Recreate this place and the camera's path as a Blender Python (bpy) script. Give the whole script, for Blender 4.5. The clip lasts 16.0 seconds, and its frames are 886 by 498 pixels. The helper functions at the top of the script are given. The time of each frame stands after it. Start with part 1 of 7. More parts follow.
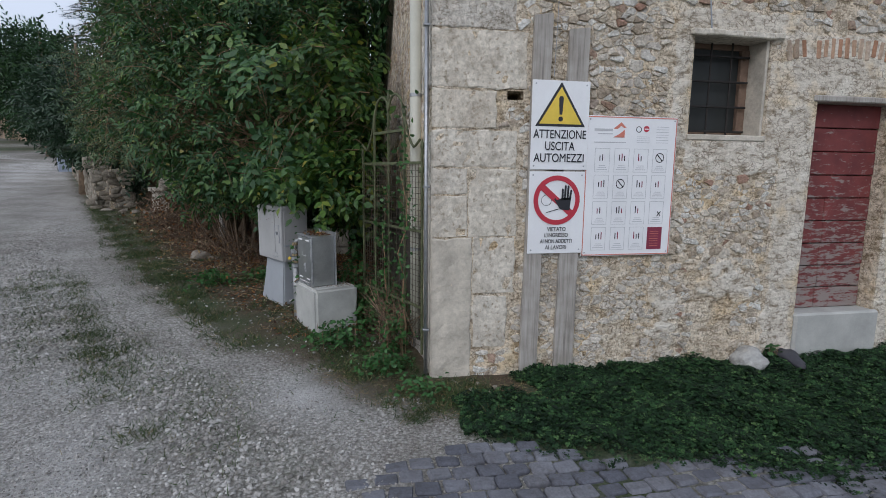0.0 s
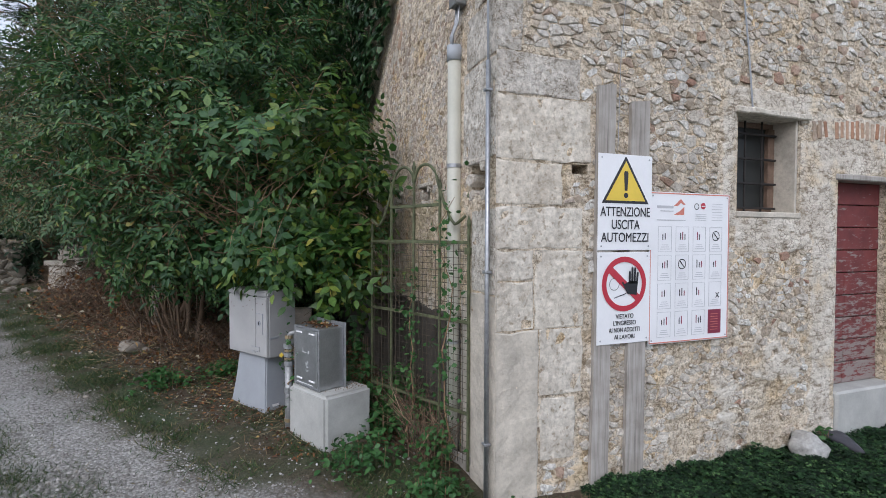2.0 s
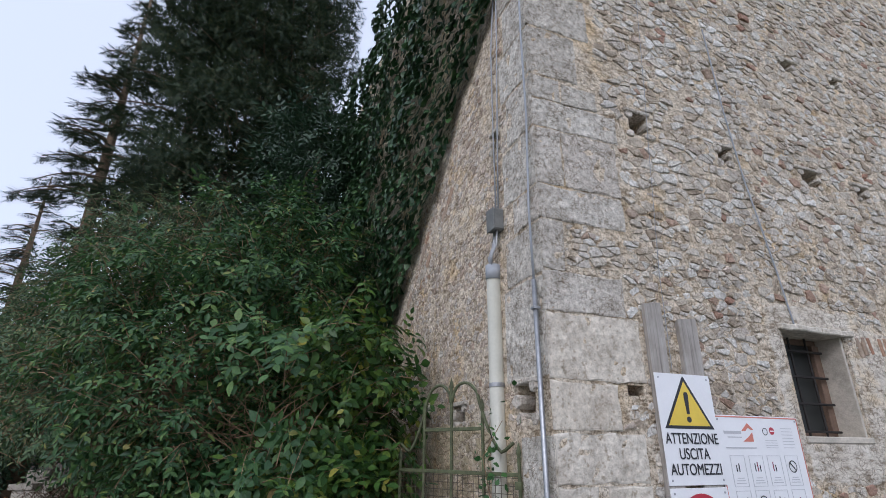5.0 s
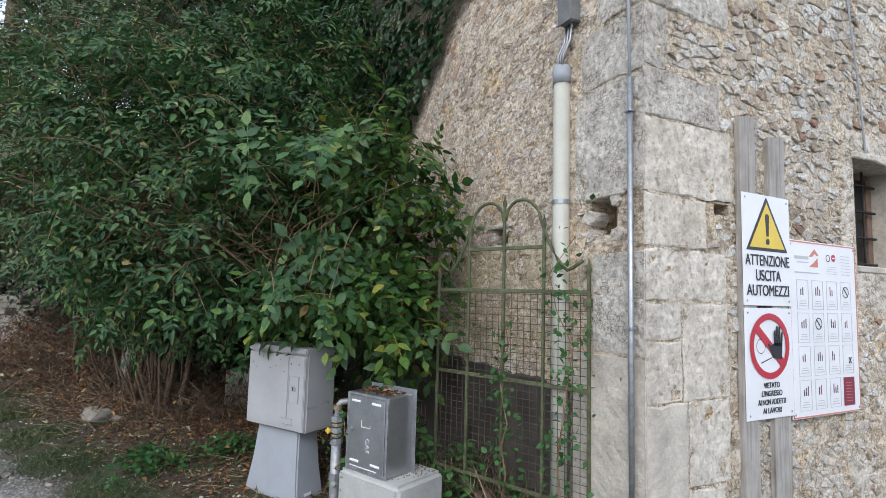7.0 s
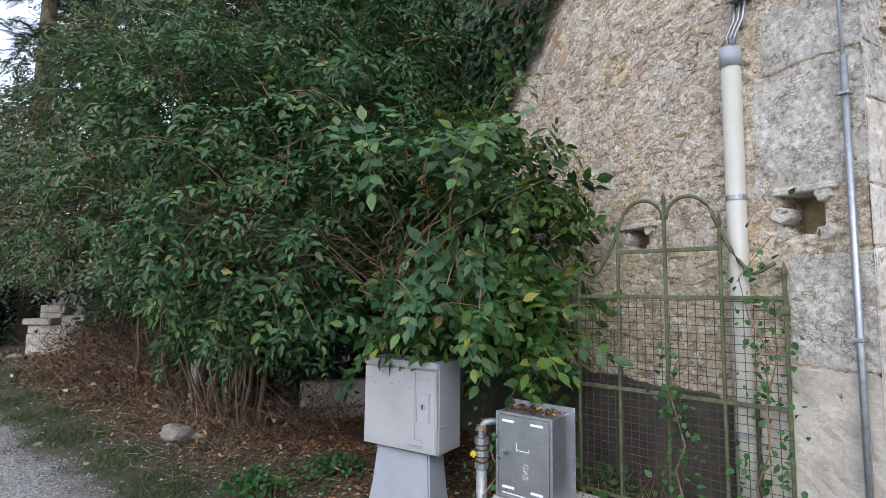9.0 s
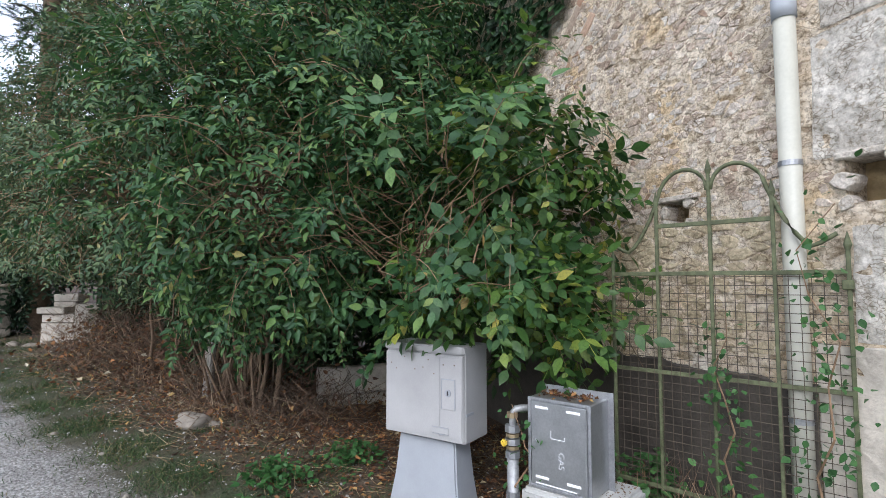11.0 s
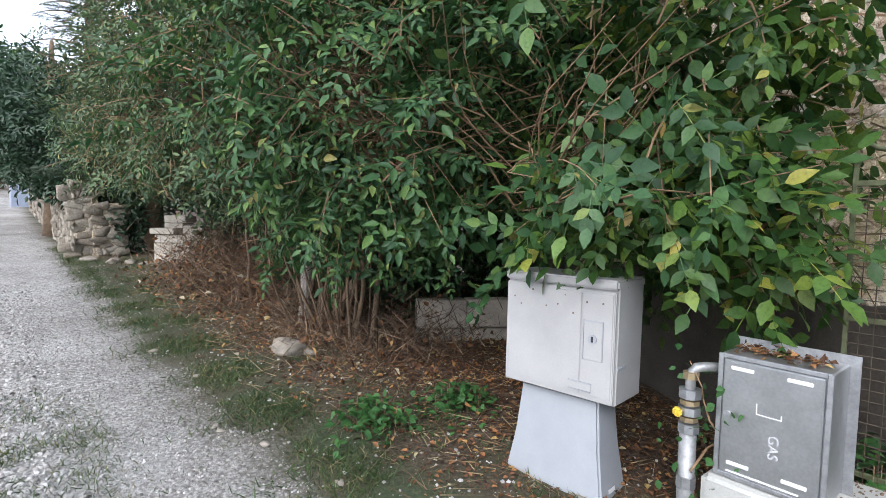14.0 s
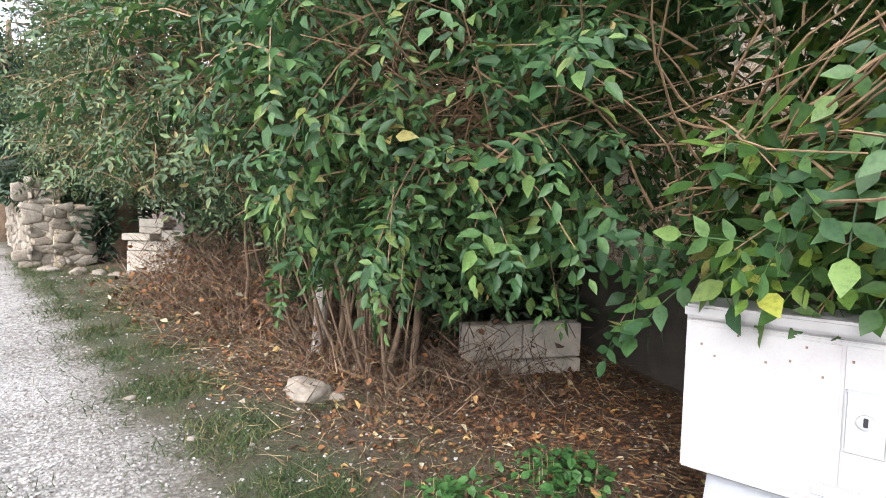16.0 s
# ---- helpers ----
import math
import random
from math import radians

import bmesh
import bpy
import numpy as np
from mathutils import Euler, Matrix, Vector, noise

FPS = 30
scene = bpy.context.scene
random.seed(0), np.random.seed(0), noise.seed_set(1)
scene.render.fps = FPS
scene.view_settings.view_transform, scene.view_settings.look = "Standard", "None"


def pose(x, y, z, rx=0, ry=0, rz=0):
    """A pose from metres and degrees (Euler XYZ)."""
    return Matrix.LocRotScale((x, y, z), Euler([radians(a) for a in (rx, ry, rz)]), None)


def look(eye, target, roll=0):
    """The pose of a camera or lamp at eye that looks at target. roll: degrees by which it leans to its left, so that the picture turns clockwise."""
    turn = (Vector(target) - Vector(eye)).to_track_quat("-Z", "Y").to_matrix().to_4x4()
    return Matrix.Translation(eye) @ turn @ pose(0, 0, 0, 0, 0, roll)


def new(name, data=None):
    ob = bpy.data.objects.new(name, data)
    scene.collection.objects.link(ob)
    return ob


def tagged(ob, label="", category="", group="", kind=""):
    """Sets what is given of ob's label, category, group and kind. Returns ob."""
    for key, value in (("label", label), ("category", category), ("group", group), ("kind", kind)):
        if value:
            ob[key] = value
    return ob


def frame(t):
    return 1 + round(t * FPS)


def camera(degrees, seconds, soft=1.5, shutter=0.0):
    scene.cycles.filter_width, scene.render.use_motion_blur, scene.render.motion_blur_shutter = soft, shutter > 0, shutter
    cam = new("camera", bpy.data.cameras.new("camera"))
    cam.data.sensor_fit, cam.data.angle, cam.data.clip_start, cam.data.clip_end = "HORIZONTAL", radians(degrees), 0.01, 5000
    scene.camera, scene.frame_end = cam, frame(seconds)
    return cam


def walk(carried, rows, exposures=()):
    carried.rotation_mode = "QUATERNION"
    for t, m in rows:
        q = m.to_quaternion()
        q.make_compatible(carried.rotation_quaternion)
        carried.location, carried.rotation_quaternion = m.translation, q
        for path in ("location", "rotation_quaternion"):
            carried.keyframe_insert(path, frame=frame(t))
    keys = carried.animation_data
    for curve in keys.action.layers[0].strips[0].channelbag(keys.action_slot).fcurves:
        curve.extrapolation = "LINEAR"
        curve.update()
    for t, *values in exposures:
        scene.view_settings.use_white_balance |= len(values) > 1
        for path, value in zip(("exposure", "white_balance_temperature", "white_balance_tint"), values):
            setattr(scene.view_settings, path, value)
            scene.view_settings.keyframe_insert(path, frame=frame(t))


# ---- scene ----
cam = camera(81.8, 16.0, soft=0.65)
PATH = [
    (0, (-0.663, -4.078, 1.72), (-0.288, -2.136, 1.427), 0.5),
    (0.5, (-0.921, -3.821, 1.707), (-0.436, -1.903, 1.419), 1.1),
    (1, (-1.15, -3.539, 1.716), (-0.565, -1.647, 1.44), 1.5),
    (1.5, (-1.415, -3.313, 1.765), (-0.712, -1.453, 1.549), 0.9),
    (2, (-1.571, -3.12, 1.857), (-0.846, -1.257, 1.807), 0.2),
    (2.5, (-1.657, -2.98, 1.957), (-0.917, -1.125, 2.076), -0.7),
    (3, (-1.769, -2.922, 2.04), (-0.983, -1.11, 2.354), -2.6),
    (3.2, (-1.798, -2.924, 2.058), (-0.999, -1.133, 2.45), -2.9),
    (5.3, (-1.84, -2.799, 1.921), (-1.166, -1.066, 2.658), 0.6),
    (5.5, (-1.875, -2.73, 1.886), (-1.183, -0.967, 2.527), 0.7),
    (5.7, (-1.935, -2.655, 1.84), (-1.216, -0.864, 2.364), 0.5),
    (6, (-2.016, -2.534, 1.779), (-1.275, -0.708, 2.118), 0.4),
    (6.5, (-2.113, -2.31, 1.731), (-1.312, -0.488, 1.932), 1.1),
    (7, (-2.246, -2.039, 1.765), (-1.352, -0.259, 1.946), 1.6),
    (7.5, (-2.477, -1.812, 1.776), (-1.513, -0.07, 1.963), 2.1),
    (8, (-2.671, -1.616, 1.776), (-1.667, 0.104, 1.966), 1.9),
    (8.5, (-2.812, -1.43, 1.794), (-1.812, 0.291, 1.982), 0.8),
    (9, (-2.964, -1.309, 1.802), (-2.083, 0.477, 1.984), 0.7),
    (9.2, (-3.02, -1.262, 1.8), (-2.149, 0.53, 1.979), 0.8),
    (11.3, (-2.928, -1.055, 1.76), (-2.098, 0.762, 1.854), -0.5),
    (11.5, (-2.914, -1.051, 1.752), (-2.121, 0.784, 1.815), -0.6),
    (12, (-2.87, -1.014, 1.71), (-2.192, 0.868, 1.685), -0.3),
    (12.5, (-2.82, -0.876, 1.694), (-2.226, 1.032, 1.596), -0.2),
    (13, (-2.819, -0.664, 1.665), (-2.231, 1.246, 1.57), 0.2),
    (13.5, (-2.808, -0.454, 1.631), (-2.222, 1.455, 1.508), 0.5),
    (14, (-2.855, -0.198, 1.616), (-2.332, 1.729, 1.493), 1.3),
    (14.5, (-3.023, 0.12, 1.616), (-2.499, 2.047, 1.501), 1.3),
    (15, (-3.062, 0.467, 1.596), (-2.526, 2.391, 1.487), 1.3),
    (15.5, (-3.103, 0.75, 1.596), (-2.555, 2.671, 1.491), 1.7),
    (16, (-3.21, 0.977, 1.608), (-2.601, 2.879, 1.506), 1.6),
]
walk(cam, [(t, look(eye, target, roll)) for t, eye, target, roll in PATH],
     [(0.0, -1.28, 5900, 12), (0.5, -1.05, 5900, 12), (1.5, -0.78, 5950, 13), (2.5, -0.93, 5800, 15), (3.0, -0.9, 5750, 15), (5.5, -1.08, 5750, 16), (6.0, -0.95, 5800, 15), (6.5, -0.65, 5850, 13), (7.0, -0.58, 5850, 12), (9.0, -0.45, 5750, 14), (12.5, -0.06, 5950, 14), (14.5, 0.27, 6100, 13), (15.3, 0.6, 6300, 13), (16.0, 0.85, 6350, 15)])

# ---- world and light ----
SUN_EL, SUN_ROT = radians(37), radians(235)
world = bpy.data.worlds.new("world")
scene.world = world
world.use_nodes = True
wn = world.node_tree.nodes
sky = wn.new("ShaderNodeTexSky")
sky.sky_type, sky.sun_disc, sky.sun_elevation, sky.sun_rotation = "NISHITA", False, SUN_EL, SUN_ROT
sky.air_density, sky.dust_density, sky.ozone_density = 1.0, 4.0, 0.6
haze = wn.new("ShaderNodeHueSaturation")
haze.inputs["Saturation"].default_value, haze.inputs["Value"].default_value = 0.62, 2.3
world.node_tree.links.new(sky.outputs[0], haze.inputs["Color"])
cloud = wn.new("ShaderNodeMix")
cloud.data_type, cloud.inputs[0].default_value, cloud.inputs[7].default_value = "RGBA", 0.72, (13.5, 14.3, 15.6, 1)
world.node_tree.links.new(haze.outputs[0], cloud.inputs[6])
world.node_tree.links.new(cloud.outputs[2], wn["Background"].inputs[0])
wn["Background"].inputs[1].default_value = 0.15
sun = new("sun", bpy.data.lights.new("sun", "SUN"))
sun.data.energy, sun.data.angle, sun.data.color = 1.9, radians(22), (1.0, 0.97, 0.93)
sun.rotation_euler = (radians(53), 0, radians(-30))


# ---- materials ----
def material(name):
    m = bpy.data.materials.new(name)
    m.use_nodes = True
    return m, m.node_tree.nodes, m.node_tree.links, m.node_tree.nodes["Principled BSDF"]


def ramp(nodes, links, fac, stops):
    r = nodes.new("ShaderNodeValToRGB")
    e = r.color_ramp.elements
    while len(e) < len(stops):
        e.new(0.5)
    for el, (p, c) in zip(e, stops):
        el.position, el.color = p, (*c, 1)
    links.new(fac, r.inputs[0])
    return r.outputs[0]


def tex(nodes, links, scale, detail=6.0, rough=0.6, coords="Object"):
    c = nodes.new("ShaderNodeTexCoord")
    n = nodes.new("ShaderNodeTexNoise")
    n.inputs["Scale"].default_value, n.inputs["Detail"].default_value, n.inputs["Roughness"].default_value = scale, detail, rough
    if coords == "World":
        g = nodes.new("ShaderNodeNewGeometry")
        links.new(g.outputs["Position"], n.inputs[0])
    else:
        links.new(c.outputs[coords], n.inputs[0])
    return n.outputs["Fac"]


def crevices(n, l, scale, dark, width=0.09, flat=1.7, share=0.5):
    """Broken, crinkled cracks between chips of stone: dark along them, white elsewhere."""
    g = n.new("ShaderNodeNewGeometry")
    warp = n.new("ShaderNodeTexNoise")
    warp.inputs["Scale"].default_value, warp.inputs["Detail"].default_value = 7.0, 4
    l.new(g.outputs["Position"], warp.inputs[0])
    add = n.new("ShaderNodeVectorMath")
    add.operation = "MULTIPLY_ADD"
    add.inputs[1].default_value = (0.16, 0.16, 0.16)
    l.new(warp.outputs["Color"], add.inputs[0]), l.new(g.outputs["Position"], add.inputs[2])
    mp = n.new("ShaderNodeMapping")
    mp.inputs["Scale"].default_value = (1, 1, flat)
    l.new(add.outputs[0], mp.inputs[0])
    v = n.new("ShaderNodeTexVoronoi")
    v.feature = "DISTANCE_TO_EDGE"
    v.inputs["Scale"].default_value = scale
    l.new(mp.outputs[0], v.inputs[0])
    line = ramp(n, l, v.outputs["Distance"], [(0.0, dark), (width, (0.95, 0.94, 0.92)), (width * 2.5, (1, 1, 1))])
    mask = ramp(n, l, tex(n, l, 6.5, 4, 0.6, "World"), [(share - 0.08, (1, 1, 1)), (share + 0.08, (0, 0, 0))])
    m = n.new("ShaderNodeMix")
    m.data_type = "RGBA"
    m.inputs[6].default_value = (1, 1, 1, 1)
    l.new(mask, m.inputs[0]), l.new(line, m.inputs[7])
    return m.outputs[2]


def mixed(nodes, links, fac, a, b, mode="MIX"):
    m = nodes.new("ShaderNodeMix")
    m.data_type, m.blend_type = "RGBA", mode
    for sock, v in ((m.inputs[0], fac), (m.inputs[6], a), (m.inputs[7], b)):
        if isinstance(v, (int, float)):
            sock.default_value = v
        elif isinstance(v, tuple):
            sock.default_value = (*v, 1)
        else:
            links.new(v, sock)
    return m.outputs[2]


def bump(nodes, links, bsdf, fac, strength=0.5, dist=0.01):
    b = nodes.new("ShaderNodeBump")
    b.inputs["Strength"].default_value, b.inputs["Distance"].default_value = strength, dist
    links.new(fac, b.inputs["Height"])
    links.new(b.outputs[0], bsdf.inputs["Normal"])


def plain(name, base, rough=0.6, metal=0.0, vary=0.15, scale=8.0, bumps=0.2, dist=0.003, fine=60.0, per=""):
    """A surface with a base colour, broad stains, fine grain and a fine relief."""
    m, n, l, p = material(name)
    dark = tuple(c * (1 - vary) for c in base)
    light = tuple(min(1, c * (1 + vary)) for c in base)
    col = ramp(n, l, tex(n, l, scale, coords="World"), [(0.3, dark), (0.7, light)])
    grain = ramp(n, l, tex(n, l, fine, coords="World"), [(0.25, (1 - vary, 1 - vary, 1 - vary)), (0.75, (1, 1, 1))])
    col = mixed(n, l, 1.0, col, grain, "MULTIPLY")
    l.new(col, p.inputs["Base Color"])
    p.inputs["Roughness"].default_value, p.inputs["Metallic"].default_value = rough, metal
    if bumps:
        bump(n, l, p, tex(n, l, fine, coords="World"), bumps, dist)
    return m


def pieces(name, stops, rough=0.9, per="island", grime=0.35, fine=45.0, strength=0.8, dist=0.012, stain=2.0, chips=0.0, pits=0.0):
    """Stone or brick whose colour differs from piece to piece."""
    m, n, l, p = material(name)
    if per == "island":
        r = n.new("ShaderNodeNewGeometry").outputs["Random Per Island"]
    else:
        r = n.new("ShaderNodeObjectInfo").outputs["Random"]
    col = ramp(n, l, r, stops)
    g = ramp(n, l, tex(n, l, fine, 8, 0.7, "World"), [(0.3, (1 - grime, 1 - grime, 1 - grime * 1.05)), (0.62, (1, 1, 1))])
    s = ramp(n, l, tex(n, l, stain, 5, 0.6, "World"), [(0.35, (0.74, 0.72, 0.7)), (0.6, (1, 1, 1))])
    s = mixed(n, l, 1.0, s, ramp(n, l, tex(n, l, 19, 6, 0.65, "World"), [(0.34, (0.78, 0.75, 0.7)), (0.46, (1, 1, 1)), (0.66, (1.14, 1.14, 1.13))]), "MULTIPLY")
    if chips:
        s = mixed(n, l, 0.9, s, crevices(n, l, chips, (0.34, 0.29, 0.23)), "MULTIPLY")
    if pits:
        s = mixed(n, l, 1.0, s, ramp(n, l, tex(n, l, pits, 3, 0.5, "World"), [(0.3, (0.62, 0.58, 0.52)), (0.42, (1, 1, 1))]), "MULTIPLY")
    col = mixed(n, l, 1.0, mixed(n, l, 1.0, col, g, "MULTIPLY"), s, "MULTIPLY")
    l.new(col, p.inputs["Base Color"])
    p.inputs["Roughness"].default_value = rough
    bump(n, l, p, tex(n, l, fine * 0.7, 9, 0.7, "World"), strength, dist)
    return m


def leafy(name, stops, rough=0.45, through_light=0.22):
    m, n, l, p = material(name)
    r = n.new("ShaderNodeNewGeometry").outputs["Random Per Island"]
    col = ramp(n, l, r, stops)
    patch = ramp(n, l, tex(n, l, 1.6, 3, 0.5, "World"), [(0.35, (0.7, 0.78, 0.75)), (0.65, (1.1, 1.08, 1.0))])
    col = mixed(n, l, 1.0, col, patch, "MULTIPLY")
    mottle = ramp(n, l, tex(n, l, 55, 5, 0.65, "World"), [(0.34, (0.66, 0.7, 0.66)), (0.5, (1, 1, 1)), (0.68, (1.18, 1.14, 1.0))])
    col = mixed(n, l, 1.0, col, mottle, "MULTIPLY")
    l.new(col, p.inputs["Base Color"])
    p.inputs["Roughness"].default_value = rough
    p.inputs["Specular IOR Level"].default_value = 0.35
    tr = n.new("ShaderNodeBsdfTranslucent")
    l.new(col, tr.inputs[0])
    mx = n.new("ShaderNodeMixShader")
    mx.inputs[0].default_value = through_light
    l.new(p.outputs[0], mx.inputs[1]), l.new(tr.outputs[0], mx.inputs[2])
    l.new(mx.outputs[0], n["Material Output"].inputs[0])
    return m




def mortar_material():
    """Sandy lime mortar full of grit and crumbling crevices."""
    m, n, l, p = material("lime_mortar")
    broad = ramp(n, l, tex(n, l, 1.3, 6, 0.65, "World"), [(0.3, (0.55, 0.45, 0.32)), (0.6, (0.68, 0.61, 0.5))])
    chip = ramp(n, l, tex(n, l, 17, 5, 0.6, "World"), [(0.34, (0.36, 0.3, 0.21)), (0.48, (0.58, 0.52, 0.41)), (0.62, (0.72, 0.68, 0.59))])
    col = mixed(n, l, 0.6, broad, chip)
    col = mixed(n, l, 1.0, col, (1.24, 1.21, 1.19), "MULTIPLY")
    fine = ramp(n, l, tex(n, l, 44, 9, 0.75, "World"), [(0.36, (0.36, 0.33, 0.28)), (0.52, (1.0, 1.0, 1.0))])
    col = mixed(n, l, 1.0, col, fine, "MULTIPLY")
    a = n.new("ShaderNodeAttribute")
    a.attribute_name = "coat"
    ad = n.new("ShaderNodeMath")
    ad.operation = "MULTIPLY_ADD"
    ad.inputs[1].default_value, ad.inputs[2].default_value = 0.6, -0.3
    l.new(tex(n, l, 14, 8, 0.7, "World"), ad.inputs[0])
    su = n.new("ShaderNodeMath")
    l.new(ad.outputs[0], su.inputs[0]), l.new(a.outputs["Fac"], su.inputs[1])
    coat = ramp(n, l, su.outputs[0], [(0.4, (0, 0, 0)), (0.6, (1, 1, 1))])
    plaster = ramp(n, l, tex(n, l, 3.2, 7, 0.65, "World"), [(0.3, (0.64, 0.57, 0.47)), (0.5, (0.78, 0.72, 0.62)), (0.7, (0.84, 0.79, 0.7))])
    grit = ramp(n, l, tex(n, l, 36, 8, 0.7, "World"), [(0.33, (0.6, 0.57, 0.52)), (0.48, (1, 1, 1))])
    col = mixed(n, l, coat, col, mixed(n, l, 1.0, plaster, grit, "MULTIPLY"))
    ochre = ramp(n, l, tex(n, l, 2.3, 5, 0.6, "World"), [(0.52, (1, 1, 1)), (0.68, (1.0, 0.89, 0.7))])
    col = mixed(n, l, 1.0, col, ochre, "MULTIPLY")
    g = n.new("ShaderNodeNewGeometry")
    mp = n.new("ShaderNodeMapping")
    mp.inputs["Scale"].default_value = (9, 9, 21)
    mp.inputs["Rotation"].default_value = (0.12, 0.1, 0)
    l.new(g.outputs["Position"], mp.inputs[0])
    flake = n.new("ShaderNodeTexNoise")
    flake.inputs["Scale"].default_value, flake.inputs["Detail"].default_value, flake.inputs["Roughness"].default_value = 1.0, 6, 0.62
    l.new(mp.outputs[0], flake.inputs[0])
    col = mixed(n, l, 0.85, col, ramp(n, l, flake.outputs["Fac"], [(0.36, (0.42, 0.36, 0.28)), (0.46, (0.95, 0.93, 0.9)), (0.62, (1.12, 1.12, 1.12))]), "MULTIPLY")
    col = mixed(n, l, 0.85, col, crevices(n, l, 15, (0.3, 0.25, 0.19)), "MULTIPLY")
    l.new(col, p.inputs["Base Color"])
    p.inputs["Roughness"].default_value = 0.95
    b1 = n.new("ShaderNodeBump")
    b1.inputs["Strength"].default_value, b1.inputs["Distance"].default_value = 0.9, 0.035
    l.new(flake.outputs["Fac"], b1.inputs["Height"])
    b2 = n.new("ShaderNodeBump")
    b2.inputs["Strength"].default_value, b2.inputs["Distance"].default_value = 1.0, 0.02
    l.new(tex(n, l, 44, 9, 0.75, "World"), b2.inputs["Height"])
    l.new(b1.outputs[0], b2.inputs["Normal"])
    l.new(b2.outputs[0], p.inputs["Normal"])
    return m


M_MORTAR = mortar_material()
M_GREYCOAT = plain("worn_grey_render", (0.55, 0.5, 0.415), 0.95, vary=0.27, scale=4.5, bumps=0.7, dist=0.01, fine=40)
M_RUBBLE = pieces("rubble_stone", [(0.0, (0.5, 0.41, 0.31)), (0.2, (0.72, 0.63, 0.51)), (0.45, (0.85, 0.79, 0.69)), (0.65, (0.72, 0.66, 0.58)), (0.78, (0.9, 0.88, 0.83)), (0.91, (0.88, 0.85, 0.78)), (0.97, (0.56, 0.42, 0.32)), (1.0, (0.48, 0.28, 0.2))], grime=0.55, fine=42, strength=1.0, dist=0.022, chips=17)
M_ASHLAR = pieces("ashlar_limestone", [(0.0, (0.7, 0.64, 0.54)), (0.5, (0.75, 0.7, 0.61)), (1.0, (0.73, 0.66, 0.55))], per="object", grime=0.4, fine=30, strength=0.9, dist=0.016, stain=4.2, pits=26)
M_ASHLARGREY = pieces("weathered_grey_limestone", [(0.0, (0.68, 0.63, 0.55)), (0.5, (0.78, 0.74, 0.66)), (1.0, (0.74, 0.68, 0.6))], per="object", grime=0.5, fine=26, strength=1.0, dist=0.03, stain=4.2, chips=22, pits=30)
M_BRICK = pieces("old_brick", [(0.0, (0.42, 0.22, 0.13)), (0.5, (0.5, 0.33, 0.22)), (1.0, (0.52, 0.43, 0.34))], per="object", fine=50)
M_RENDER = plain("grey_render", (0.46, 0.44, 0.39), 0.95, vary=0.22, scale=3, bumps=0.6, dist=0.008, fine=60)


def board_material():
    """Silvered wood with grain along z."""
    m, n, l, p = material("weathered_board")
    g = n.new("ShaderNodeNewGeometry")
    mp = n.new("ShaderNodeMapping")
    mp.inputs["Scale"].default_value = (60, 60, 2.2)
    l.new(g.outputs["Position"], mp.inputs[0])
    no = n.new("ShaderNodeTexNoise")
    no.inputs["Scale"].default_value, no.inputs["Detail"].default_value, no.inputs["Roughness"].default_value = 1.0, 7, 0.65
    l.new(mp.outputs[0], no.inputs[0])
    col = ramp(n, l, no.outputs["Fac"], [(0.3, (0.2, 0.18, 0.16)), (0.48, (0.36, 0.335, 0.3)), (0.7, (0.45, 0.42, 0.38))])
    col = mixed(n, l, 1.0, col, ramp(n, l, tex(n, l, 4, 5, 0.6, "World"), [(0.35, (0.75, 0.73, 0.7)), (0.6, (1, 1, 1))]), "MULTIPLY")
    l.new(col, p.inputs["Base Color"])
    p.inputs["Roughness"].default_value = 0.85
    bump(n, l, p, no.outputs["Fac"], 0.5, 0.004)
    return m


M_WOOD = board_material()
M_WHITE = plain("white_sign", (0.78, 0.78, 0.78), 0.35, vary=0.04, scale=4, bumps=0)
M_BLACK = plain("black_print", (0.02, 0.02, 0.025), 0.4, vary=0.1, bumps=0)
M_YELLOW = plain("yellow_print", (0.72, 0.52, 0.06), 0.4, vary=0.06, bumps=0)
M_RED = plain("red_print", (0.45, 0.03, 0.05), 0.4, vary=0.06, bumps=0)
M_MAROON = plain("maroon_print", (0.22, 0.03, 0.06), 0.4, vary=0.06, bumps=0)
M_CORAL = plain("coral_print", (0.6, 0.2, 0.14), 0.4, vary=0.06, bumps=0)
M_GREY = plain("grey_print", (0.5, 0.5, 0.51), 0.4, vary=0.06, bumps=0)
M_CAB = plain("white_plastic_cabinet", (0.38, 0.378, 0.37), 0.5, vary=0.1, scale=3, bumps=0.1, fine=120)
M_CABGREY = plain("grey_plastic_pedestal", (0.33, 0.35, 0.37), 0.55, vary=0.08, scale=4, bumps=0.1, fine=120)
M_STEEL = plain("dull_steel_sheet", (0.46, 0.475, 0.48), 0.36, 0.85, vary=0.15, scale=5, bumps=0.08, fine=80)
M_GALV = plain("galvanised_pipe", (0.42, 0.43, 0.44), 0.45, 0.8, vary=0.2, scale=20, bumps=0.15, fine=90)
M_BRASS = plain("dull_brass", (0.42, 0.33, 0.2), 0.45, 0.7, vary=0.2, scale=20)
M_CONCRETE = plain("pale_concrete", (0.43, 0.43, 0.4), 0.9, vary=0.16, scale=4, bumps=0.4, dist=0.004, fine=90)
M_PVC = plain("cream_pvc", (0.5, 0.49, 0.41), 0.45, vary=0.1, scale=3, bumps=0.05)
M_IRON = pieces("green_painted_iron", [(0.0, (0.1, 0.12, 0.058)), (1.0, (0.14, 0.155, 0.075))], rough=0.7, grime=0.6, fine=22, strength=0.3, dist=0.002, stain=6)
